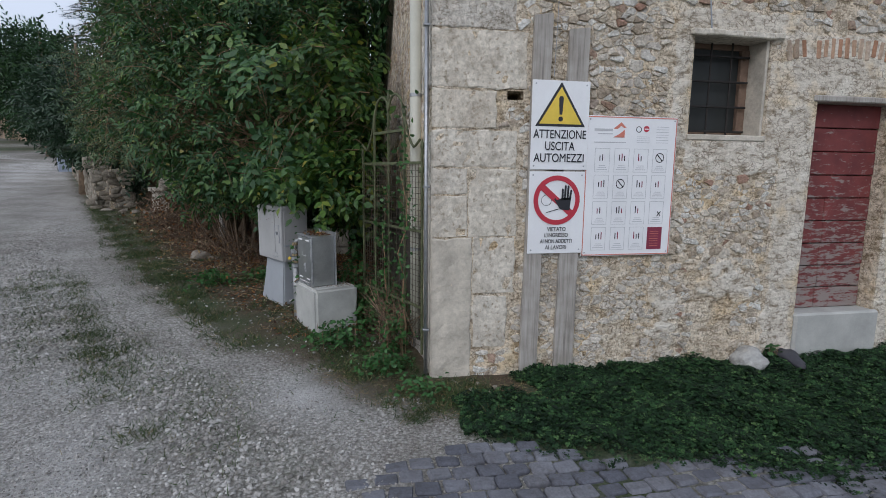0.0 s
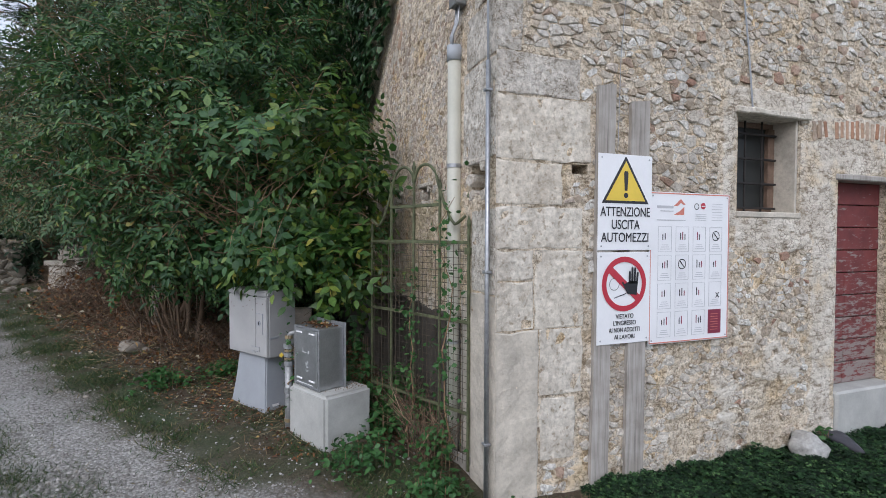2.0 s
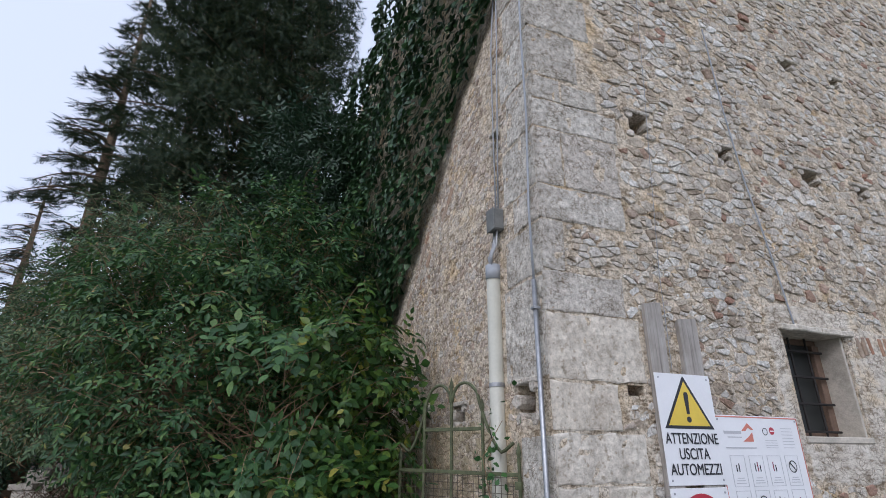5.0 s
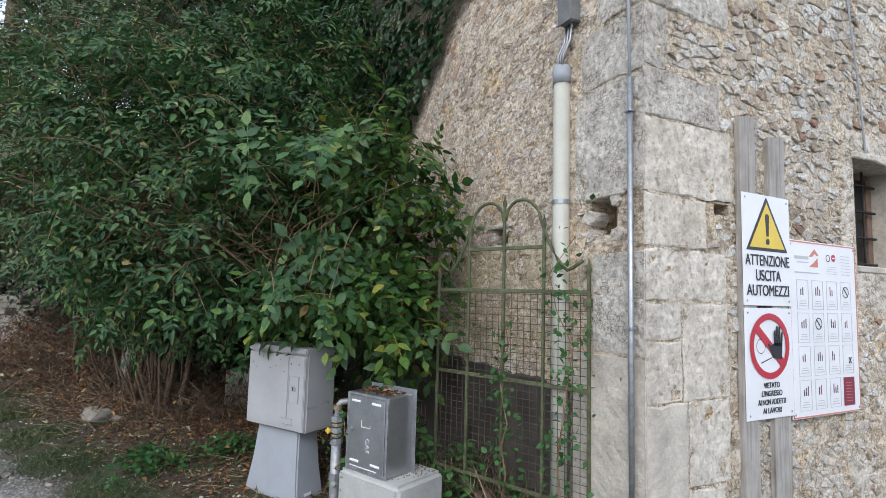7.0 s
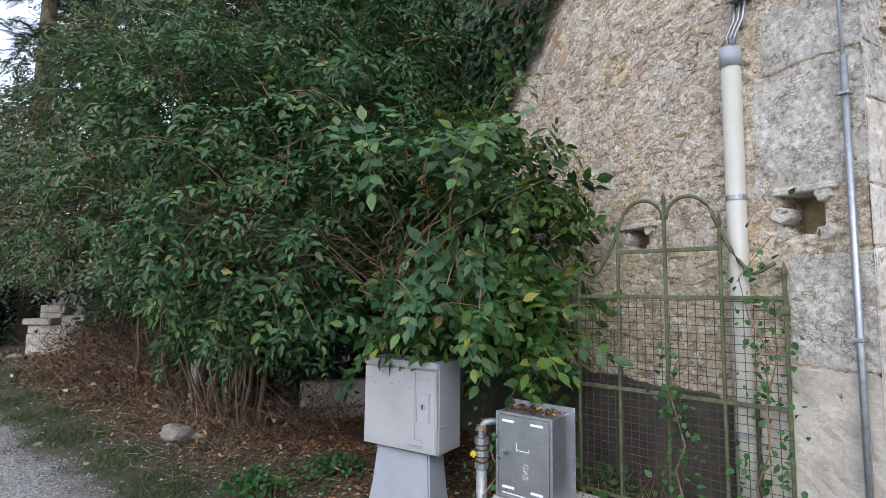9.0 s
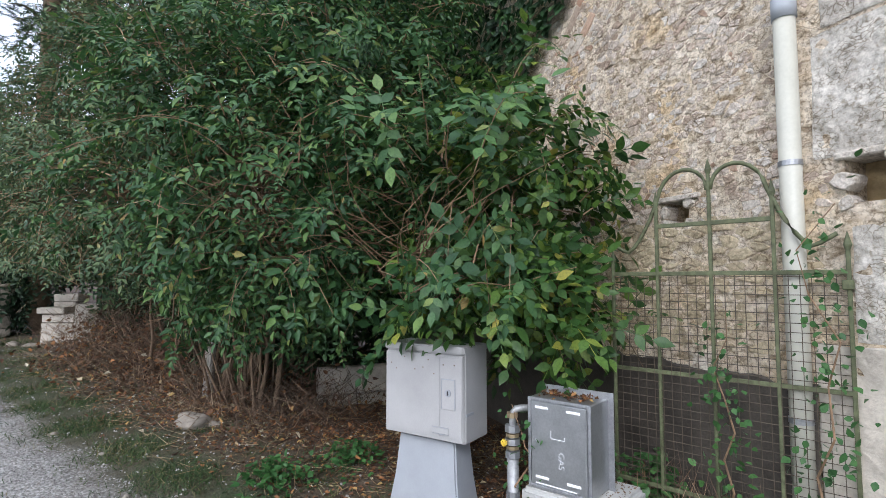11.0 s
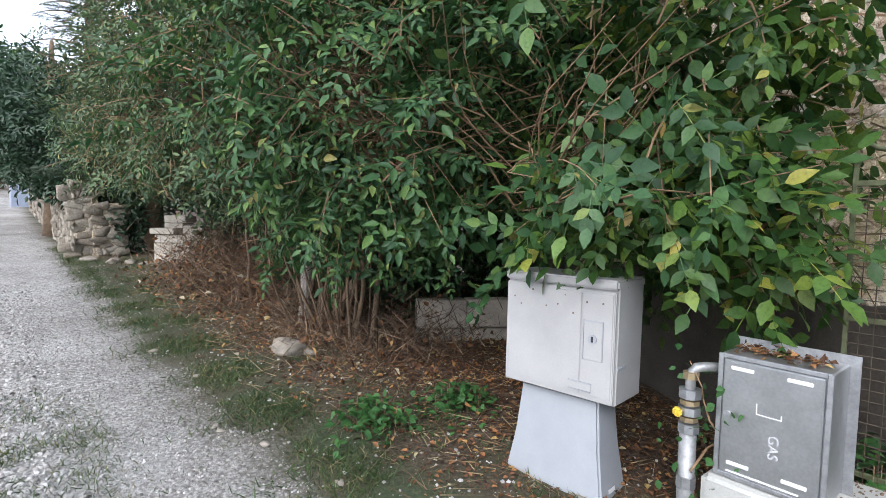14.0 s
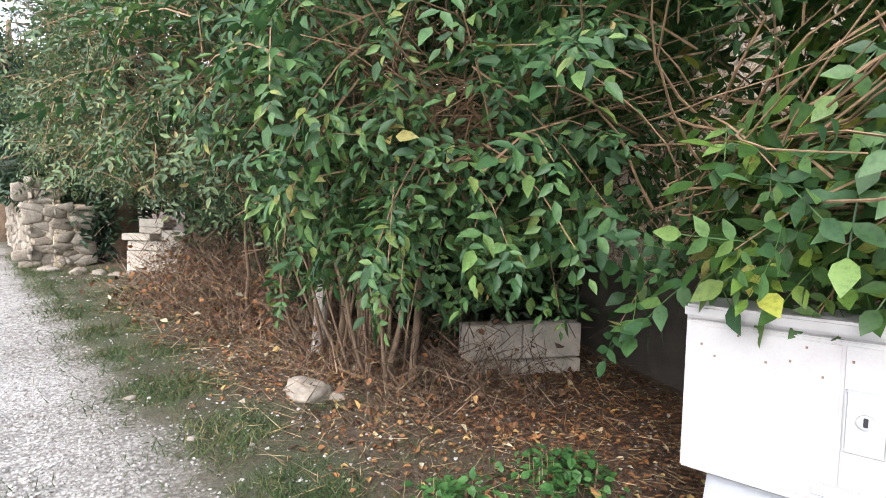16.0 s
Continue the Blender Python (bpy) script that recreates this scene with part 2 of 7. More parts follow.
M_BARK = plain("grey_brown_bark", (0.2, 0.14, 0.09), 0.9, vary=0.35, scale=9, bumps=0.8, dist=0.008, fine=40)
M_TWIG = plain("dry_twigs", (0.25, 0.16, 0.09), 0.9, vary=0.35, scale=9, bumps=0.4, fine=60)
M_LEAF = leafy("elder_leaf", [(0.0, (0.026, 0.07, 0.028)), (0.45, (0.05, 0.118, 0.042)), (0.8, (0.084, 0.165, 0.052)), (0.96, (0.13, 0.21, 0.058)), (0.99, (0.21, 0.24, 0.068)), (1.0, (0.36, 0.23, 0.085))], 0.5)
# pale sage leaf, lightened further to carry haze and skylight on the far crown
M_LEAFPALE = leafy("hazed_sage_elder_leaf", [(0.0, (0.055, 0.095, 0.053)), (0.5, (0.1, 0.155, 0.078)), (0.9, (0.15, 0.21, 0.096)), (1.0, (0.28, 0.23, 0.1))], 0.55)
M_LEAFY = leafy("yellowing_elder_leaf", [(0.0, (0.028, 0.072, 0.019)), (0.45, (0.055, 0.122, 0.028)), (0.8, (0.1, 0.178, 0.034)), (0.95, (0.18, 0.24, 0.043)), (1.0, (0.38, 0.33, 0.065))], 0.42, 0.3)
M_IVY = leafy("ivy_leaf", [(0.0, (0.02, 0.05, 0.02)), (0.6, (0.035, 0.08, 0.03)), (1.0, (0.06, 0.12, 0.04))], 0.4, 0.12)
M_CONIFER = leafy("conifer_needle", [(0.0, (0.022, 0.042, 0.026)), (0.7, (0.045, 0.072, 0.038)), (1.0, (0.11, 0.115, 0.045))], 0.6, 0.15)
M_LAUREL = leafy("dark_evergreen_leaf", [(0.0, (0.02, 0.045, 0.025)), (1.0, (0.05, 0.09, 0.05))], 0.4, 0.1)
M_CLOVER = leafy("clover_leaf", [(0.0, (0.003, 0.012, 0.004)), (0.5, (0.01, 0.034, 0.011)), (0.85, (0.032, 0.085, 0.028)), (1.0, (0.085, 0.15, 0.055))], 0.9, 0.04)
M_STRAW = leafy("dry_straw", [(0.0, (0.14, 0.085, 0.05)), (0.5, (0.26, 0.18, 0.1)), (1.0, (0.42, 0.33, 0.21))], 0.85, 0.05)
M_NETTLE = leafy("nettle_leaf", [(0.0, (0.035, 0.1, 0.03)), (1.0, (0.07, 0.17, 0.05))], 0.5, 0.2)
M_GRASS = leafy("grass_blade", [(0.0, (0.035, 0.065, 0.022)), (0.65, (0.065, 0.105, 0.034)), (0.85, (0.12, 0.12, 0.055)), (1.0, (0.25, 0.2, 0.11))], 0.6, 0.2)
M_LITTER = leafy("fallen_leaf", [(0.0, (0.06, 0.032, 0.022)), (0.5, (0.15, 0.07, 0.036)), (0.85, (0.33, 0.15, 0.06)), (0.95, (0.4, 0.28, 0.11)), (1.0, (0.5, 0.46, 0.38))], 0.8, 0.05)
M_GRAVEL = pieces("gravel_stone", [(0.0, (0.2, 0.19, 0.175)), (0.5, (0.4, 0.385, 0.36)), (0.93, (0.52, 0.505, 0.48)), (1.0, (0.56, 0.55, 0.52))], fine=60, strength=0.3, dist=0.003)
M_SETT = pieces("basalt_sett", [(0.0, (0.1, 0.105, 0.13)), (1.0, (0.19, 0.195, 0.22))], per="object", fine=60, strength=0.5, dist=0.005)
M_DARK = plain("dark_void", (0.02, 0.018, 0.016), 0.95, vary=0.2, bumps=0)
M_TILE = plain("roof_tile", (0.3, 0.17, 0.11), 0.9, vary=0.25)
M_HOUSE = plain("ochre_plaster", (0.5, 0.38, 0.28), 0.9, vary=0.1)


# ---- mesh helpers ----
def mesh_object(name, verts, faces, mat, parent=None, label="", smooth=False):
    me = bpy.data.meshes.new(name)
    me.from_pydata([tuple(v) for v in verts], [], [tuple(f) for f in faces])
    me.materials.append(mat)
    if smooth:
        me.polygons.foreach_set("use_smooth", [True] * len(me.polygons))
    me.update()
    ob = new(name, me)
    if parent:
        ob.parent = parent
    if label:
        tagged(ob, label)
    return ob


def part(name, bm, mat, parent=None, label="", smooth=False):
    me = bpy.data.meshes.new(name)
    bm.to_mesh(me)
    bm.free()
    me.materials.append(mat)
    if smooth:
        me.polygons.foreach_set("use_smooth", [True] * len(me.polygons))
    ob = new(name, me)
    if parent:
        ob.parent = parent
    if label:
        tagged(ob, label)
    return ob


def empty(name, m, label, category, group="", kind=""):
    ob = new(name)
    ob.empty_display_size = 0.1
    ob.matrix_world = m
    return tagged(ob, label, category, group, kind)


def box(x0, y0, z0, x1, y1, z1, bevel=0.0, bm=None, segs=1):
    bm = bm or bmesh.new()
    v = bmesh.ops.create_cube(bm, size=1.0)["verts"]
    for q in v:
        q.co = Vector(((x0, x1)[q.co.x > 0], (y0, y1)[q.co.y > 0], (z0, z1)[q.co.z > 0]))
    if bevel:
        es = list({e for q in v for e in q.link_edges})
        bmesh.ops.bevel(bm, geom=es, offset=bevel, segments=segs, affect="EDGES")
    return bm


def tube(points, radii, sides=8, bm=None, cap=True):
    """A tapered tube along points."""
    bm = bm or bmesh.new()
    pts = [Vector(p) for p in points]
    if isinstance(radii, (int, float)):
        radii = [radii] * len(pts)
    rings, ref = [], Vector((0.31, 0.17, 0.93))
    for i, p in enumerate(pts):
        d = (pts[min(i + 1, len(pts) - 1)] - pts[max(i - 1, 0)]).normalized()
        a = d.cross(ref if abs(d.dot(ref)) < 0.95 else Vector((1, 0, 0))).normalized()
        b = d.cross(a)
        rings.append([bm.verts.new(p + radii[i] * (math.cos(k * math.tau / sides) * a + math.sin(k * math.tau / sides) * b)) for k in range(sides)])
    for r, s in zip(rings, rings[1:]):
        for k in range(sides):
            bm.faces.new((r[k], r[(k + 1) % sides], s[(k + 1) % sides], s[k]))
    if cap:
        bm.faces.new(rings[0][::-1]), bm.faces.new(rings[-1])
    return bm


def cylinder(x, y, z0, z1, r, sides=16, bm=None):
    return tube([(x, y, z0), (x, y, z1)], r, sides, bm)


def scatter(name, v0, f0, mats, pos, mat, parent=None, kind="stuff", label="", category=""):
    """One mesh of many copies of a small mesh, each with a 3x3 turn and a place."""
    v0 = np.asarray(v0, float)
    verts = np.einsum("nij,kj->nki", mats, v0) + pos[:, None, :]
    n, k = len(pos), len(v0)
    loops, starts, totals, at = [], [], [], 0
    for f in f0:
        loops += list(f)
        starts.append(at), totals.append(len(f))
        at += len(f)
    loops = (np.array(loops)[None] + np.arange(n)[:, None] * k).ravel()
    starts = (np.array(starts)[None] + np.arange(n)[:, None] * at).ravel()
    me = bpy.data.meshes.new(name)
    me.vertices.add(n * k)
    me.vertices.foreach_set("co", verts.ravel())
    me.loops.add(len(loops))
    me.loops.foreach_set("vertex_index", loops)
    me.polygons.add(len(starts))
    me.polygons.foreach_set("loop_start", starts)
    me.materials.append(mat)
    if name in ("crown", "leaves"):
        me.polygons.foreach_set("use_smooth", np.ones(len(starts), bool))
    me.update(calc_edges=True)
    ob = new(name, me)
    if parent:
        ob.parent = parent
    return tagged(ob, label, category, "", kind)


def frames_of(axis, normal):
    """Turns whose y is axis and z is near normal."""
    y = axis / np.linalg.norm(axis, axis=1, keepdims=True)
    x = np.cross(y, normal)
    x /= np.linalg.norm(x, axis=1, keepdims=True) + 1e-9
    return np.stack([x, y, np.cross(x, y)], axis=2)


RNG = np.random.default_rng(7)
OCT = ([(1, 0, -0.2), (0.4, 0.8, -0.1), (-0.8, 0.5, -0.3), (-0.7, -0.5, -0.1), (0.3, -0.7, -0.2), (0.45, 0.15, 0.5), (-0.4, 0.05, 0.6)], [(0, 1, 5), (1, 6, 5), (1, 2, 6), (2, 3, 6), (3, 4, 6), (4, 5, 6), (4, 0, 5)])


def random_turns(n, flat=1.0):
    axis = RNG.normal(size=(n, 3))
    axis[:, 2] *= 1 - flat
    up = np.tile([0.0, 0, 1], (n, 1)) + RNG.normal(size=(n, 3)) * (1.1 - flat)
    return frames_of(axis, up)


def leaf_shape(length, width, fold=0.18, droop=0.12):
    """A pointed oval leaf, folded along its midrib and drooping at the tip."""
    ys, ws = (0.0, 0.22, 0.5, 0.78, 1.0), (0.05, 0.38, 0.45, 0.22, 0.0)
    v, f = [], []
    for y, w in zip(ys, ws):
        z = -droop * length * y * y
        v += [(-w * width, y * length, z + fold * w * width), (0, y * length, z), (w * width, y * length, z + fold * w * width)]
    for i in range(3):
        a = i * 3
        f += [(a, a + 1, a + 4, a + 3), (a + 1, a + 2, a + 5, a + 4)]
    f += [(9, 10, 13), (10, 11, 13)]
    return v, f


def compound_leaf(size=0.1, pairs=2):
    """A leaf stalk with pairs of leaflets and one at its tip."""
    v, f = [], []
    lv, lf = leaf_shape(size, size * 0.62)
    spots = [(size * (0.5 + 0.95 * i), s * radians(62 - 8 * i), 0.92 + 0.08 * i) for i in range(pairs) for s in (-1, 1)] + [(size * (0.45 + 0.95 * pairs), 0.0, 1.15)]
    for y, a, k in spots:
        o, c, s = len(v), math.cos(a), math.sin(a)
        for p in lv:
            v.append(((p[0] * c + p[1] * s) * k, y + (-p[0] * s + p[1] * c) * k, p[2] * k - 0.35 * y * y / size * 0.25 - abs(s) * 0.15 * p[1]))
        f += [tuple(o + q for q in g) for g in lf]
    o = len(v)
    for i in range(4):
        y = size * (0.45 + 0.95 * pairs) * i / 3
        v += [(-0.0025, y, -0.35 * y * y / size * 0.25), (0.0025, y, -0.35 * y * y / size * 0.25)]
    f += [(o + 2 * i, o + 2 * i + 1, o + 2 * i + 3, o + 2 * i + 2) for i in range(3)]
    return v, f


# ---- ground ----
S_KEYS, Z_KEYS = (-60, -5, 0, 3, 6, 13, 25, 45, 80, 200, 900), (-1.2, -0.08, 0.0, 0.14, 0.30, 0.70, 1.75, 3.9, 6.5, 9, 12)


def ground_z(x, y):
    return np.interp(-0.46 * np.asarray(x, float) + 0.888 * np.asarray(y, float), S_KEYS, Z_KEYS)


def wobble(x, y, f, seed=0.0):
    """Smooth noise of about one metre over f."""
    x, y = np.asarray(x) * f, np.asarray(y) * f
    return (np.sin(1.7 * x + 0.9 * y + seed) + np.sin(-1.1 * x + 2.3 * y + 1.3 * seed + 1) + np.sin(2.9 * x + 1.3 * y + 2.1 * seed + 2) * 0.6 + np.sin(4.1 * x - 3.7 * y + seed) * 0.4) / 3.0


def road_side(x, y):
    """Metres to the verge side of the gravel's edge."""
    edge = np.interp(y, (-1.2, -0.5, 0.3, 1.0, 2.0, 3.1, 5.1, 9.1, 20, 60, 300), (0.2, -0.3, -1.0, -1.75, -2.55, -3.2, -4.3, -6.2, -11.8, -32, -150))
    return (np.asarray(x) - edge) * 0.86


axis_x = np.concatenate([-np.geomspace(700, 15, 26), np.arange(-14, 9, 0.13), np.geomspace(9.2, 700, 26)])
axis_y = np.concatenate([-np.geomspace(700, 7, 26), np.arange(-6.5, 24, 0.13), np.geomspace(24.5, 900, 26)])
GX, GY = np.meshgrid(axis_x, axis_y)
near = (GX > -14) & (GX < 9) & (GY > -6.5) & (GY < 24)
GZ = ground_z(GX, GY) + np.where(near, 0.012 * wobble(GX, GY, 2.2) + 0.008 * wobble(GX, GY, 6.0, 3), 0)
RS = road_side(GX, GY) + 0.18 * wobble(GX, GY, 1.6, 5) + 0.1 * wobble(GX, GY, 5, 1)
GZ += np.where(near, 0.05 * np.clip(RS, 0, 1.2), 0) * (GY > 0.5)
ny, nx = GX.shape
gv = np.stack([GX, GY, GZ], 2).reshape(-1, 3)
idx = np.arange(nx * ny).reshape(ny, nx)
gf = np.stack([idx[:-1, :-1], idx[:-1, 1:], idx[1:, 1:], idx[1:, :-1]], 2).reshape(-1, 4)


def ground_material():
    m, n, l, p = material("gravel_lane_and_verge")
    a = n.new("ShaderNodeAttribute")
    a.attribute_name = "cover"
    sep = n.new("ShaderNodeSeparateColor")
    l.new(a.outputs["Color"], sep.inputs[0])
    vor = n.new("ShaderNodeTexVoronoi")
    vor.inputs["Scale"].default_value = 38
    g = n.new("ShaderNodeNewGeometry")
    l.new(g.outputs["Position"], vor.inputs[0])
    grav = ramp(n, l, tex(n, l, 55, 8, 0.75, "World"), [(0.32, (0.2, 0.19, 0.175)), (0.5, (0.42, 0.405, 0.38)), (0.68, (0.6, 0.585, 0.56))])
    grav = mixed(n, l, 0.45, grav, ramp(n, l, vor.outputs["Color"], [(0.1, (0.28, 0.27, 0.255)), (0.9, (0.6, 0.59, 0.565))]))
    grav = mixed(n, l, 1.0, grav, ramp(n, l, tex(n, l, 0.9, 4, 0.6, "World"), [(0.35, (0.76, 0.745, 0.72)), (0.68, (1.28, 1.28, 1.28))]), "MULTIPLY")
    packed = ramp(n, l, vor.outputs["Distance"], [(0.2, (1.15, 1.15, 1.15)), (0.45, (0.88, 0.87, 0.85)), (0.72, (0.42, 0.4, 0.37))])
    grav = mixed(n, l, 0.8, grav, packed, "MULTIPLY")
    dirt = ramp(n, l, tex(n, l, 26, 8, 0.7, "World"), [(0.3, (0.05, 0.032, 0.02)), (0.55, (0.11, 0.072, 0.046)), (0.75, (0.21, 0.15, 0.1))])
    grass = ramp(n, l, tex(n, l, 40, 8, 0.7, "World"), [(0.3, (0.028, 0.046, 0.018)), (0.6, (0.07, 0.094, 0.038)), (0.8, (0.16, 0.15, 0.08))])
    far = ramp(n, l, tex(n, l, 0.6, 6, 0.6, "World"), [(0.3, (0.04, 0.06, 0.03)), (0.7, (0.09, 0.1, 0.05))])
    grav = mixed(n, l, sep.outputs[2], grav, ramp(n, l, tex(n, l, 30, 8, 0.7, "World"), [(0.3, (0.5, 0.49, 0.47)), (0.7, (0.7, 0.69, 0.67))]))
    col = mixed(n, l, sep.outputs[0], dirt, grav)
    col = mixed(n, l, sep.outputs[1], col, grass)
    l.new(col, p.inputs["Base Color"])
    p.inputs["Roughness"].default_value = 0.95
    b1 = n.new("ShaderNodeBump")
    b1.invert = True
    b1.inputs["Strength"].default_value, b1.inputs["Distance"].default_value = 0.8, 0.012
    l.new(vor.outputs["Distance"], b1.inputs["Height"])
    b2 = n.new("ShaderNodeBump")
    b2.inputs["Strength"].default_value, b2.inputs["Distance"].default_value = 1.0, 0.03
    l.new(tex(n, l, 38, 9, 0.8, "World"), b2.inputs["Height"])
    l.new(b1.outputs[0], b2.inputs["Normal"])
    l.new(b2.outputs[0], p.inputs["Normal"])
    return m


ground = mesh_object("ground", gv, gf, ground_material(), smooth=True)
tagged(ground, "pale gravel lane with a dirt and grass verge", "ground", kind="structure")
gravel = np.clip(0.5 - RS * 2.2, 0, 1)
grass_amount = np.clip(np.exp(-((RS - 0.48) / 0.48) ** 2) * (0.7 + 0.6 * wobble(GX, GY, 3, 2)) + np.clip(wobble(GX + 0.2, GY, 1.3, 9) - 0.42, 0, 1) * 0.35 * (RS < -0.6) + np.exp(-((RS + 1.05) / 0.36) ** 2) * np.clip(wobble(GX, GY, 1.9, 7) * 1.3 + 0.2, 0, 1) * 0.3, 0, 1)
lawn = (GX > np.where(GY > -0.45, 0.75, 0.1) + 0.1 * wobble(GX, GY, 3)) & (GY > -1.05 - 0.3 * np.clip((GX - 0.2) / 0.8, 0, 1) - 0.5 * np.clip((GX - 1.0) / 1.1, 0, 1) + 0.12 * wobble(GX, GY, 2, 4)) & (GY < 0.05)
grass_amount[lawn] = 1
paved = (GY < -0.95) & (GX > -0.6) & near
gravel[paved] = 0.95
for a, b, r, k in ((-3.25, 1.2, 0.36, 0.9), (-2.8, 0.75, 0.4, 1.0), (-2.55, 0.1, 0.3, 0.8), (-3.6, 1.9, 0.4, 0.6), (-2.0, -0.7, 0.2, 0.8), (-4.3, 3.0, 0.45, 0.6)):
    grass_amount = np.clip(grass_amount + near * 0.35 * k * np.exp(-((GX - a) / r) ** 2 - ((GY - b) / r) ** 2) * np.clip(0.5 + wobble(GX, GY, 5, 7), 0, 1), 0, 1)
outside = ~near
grass_amount[outside & (np.abs(RS) > 3.5)] = 1
gravel[outside & (RS < -3.2)] = 0
dust = 1.3 * np.exp(-(((GX + 0.85) / 0.4) ** 2 + ((GY + 0.15) / 0.38) ** 2)) + np.exp(-(((GX + 2.3) / 0.4) ** 2 + ((GY + 1.2) / 0.9) ** 2)) * 0.7 + np.clip(wobble(GX, GY, 0.9, 12) - 0.4, 0, 1) * (RS < -0.2)
col = np.stack([gravel, grass_amount, np.clip(dust, 0, 1) * (0.7 + 0.3 * wobble(GX, GY, 7, 2)), np.ones_like(gravel)], 2).reshape(-1, 4)
att = ground.data.color_attributes.new("cover", "FLOAT_COLOR", "POINT")
att.data.foreach_set("color", col.astype(np.float32).ravel())


# ---- walls ----
def pierced_wall(name, xs, zs, holes, y0, y1, mat, turn=None):
    """A wall of thickness y0..y1 over the grid xs, zs with openings (x0, z0, x1, z1)."""
    xs = sorted(set(xs) | {v for h in holes for v in (h[0], h[2])})
    zs = sorted(set(zs) | {v for h in holes for v in (h[1], h[3])})
    gone = {(i, j) for i in range(len(xs) - 1) for j in range(len(zs) - 1) for h in holes if h[0] - 1e-6 <= xs[i] and xs[i + 1] <= h[2] + 1e-6 and h[1] - 1e-6 <= zs[j] and zs[j + 1] <= h[3] + 1e-6}
    bm = bmesh.new()
    got = {}

    def v(i, j, k):
        if (i, j, k) not in got:
            got[i, j, k] = bm.verts.new((xs[i], (y0, y1)[k], zs[j]))
        return got[i, j, k]

    solid = {(i, j) for i in range(len(xs) - 1) for j in range(len(zs) - 1)} - gone
    for i, j in solid:
        bm.faces.new((v(i, j, 0), v(i + 1, j, 0), v(i + 1, j + 1, 0), v(i, j + 1, 0)))
        bm.faces.new((v(i, j, 1), v(i, j + 1, 1), v(i + 1, j + 1, 1), v(i + 1, j, 1)))
        for di, dj, a, b in ((-1, 0, (i, j), (i, j + 1)), (1, 0, (i + 1, j + 1), (i + 1, j)), (0, -1, (i + 1, j), (i, j)), (0, 1, (i, j + 1), (i + 1, j + 1))):
            if (i + di, j + dj) not in solid:
                bm.faces.new((v(*a, 0), v(*b, 0), v(*b, 1), v(*a, 1)))
    bmesh.ops.recalc_face_normals(bm, faces=bm.faces)
    ob = part(name, bm, mat)
    if turn:
        ob.matrix_world = turn
    return ob


WINDOW = (2.29, 2.07, 3.04, 2.90)
DOOR = (3.59, 0.40, 4.49, 2.40)
HOLES = [(1.0, 4.48, 1.2, 4.70), (2.0, 4.42, 2.13, 4.60), (3.12, 4.42, 3.36, 4.60), (3.3, 5.9, 3.5, 6.05), (4.12, 5.9, 4.28, 6.05), (3.95, 4.42, 4.1, 4.58), (0.52, 2.31, 0.78, 2.38)]
wall_front = pierced_wall("wall_front", (0.6, 13.0), (-0.8, 9.5), [WINDOW, DOOR] + HOLES, 0.0, 0.6, M_MORTAR)
tagged(wall_front, "old rubble stone house wall with patched lime mortar", "wall", kind="structure")
SIDE_HOLES = [(0.2, 2.16, 0.42, 2.40), (1.36, 2.17, 1.56, 2.33), (2.25, 2.15, 2.45, 2.36), (0.55, 4.45, 0.68, 4.62)]
# local x of this wall runs along world y, its face looks to world -x
SIDE = Matrix(((0, 1, 0, 0.04), (1, 0, 0, 0), (0, 0, 1, 0), (0, 0, 0, 1)))
wall_side = pierced_wall("wall_side", (0.0, 9.0), (-0.8, 9.5), SIDE_HOLES, 0.0, 0.6, M_MORTAR, SIDE)
tagged(wall_side, "rubble stone side wall of the old house", "wall", kind="structure")
bm = bmesh.new()
for b in ((0.6, 0.62, -0.8, 13, 0.66, 9.5), (0.62, 0.66, -0.8, 0.66, 9.0, 9.5)):
    box(*b, bm=bm)
lining = part("wall_lining", bm, M_DARK)
tagged(lining, "dark unlit inside of the house walls", "wall", kind="structure")


def clip(poly, nx_, nz_, c):
    out = []
    for (ax, az), (bx, bz) in zip(poly, poly[1:] + poly[:1]):
        da, db = ax * nx_ + az * nz_ - c, bx * nx_ + bz * nz_ - c
        if da <= 0:
            out.append((ax, az))
        if da * db < 0:
            k = da / (da - db)
            out.append((ax + (bx - ax) * k, az + (bz - az) * k))
    return out


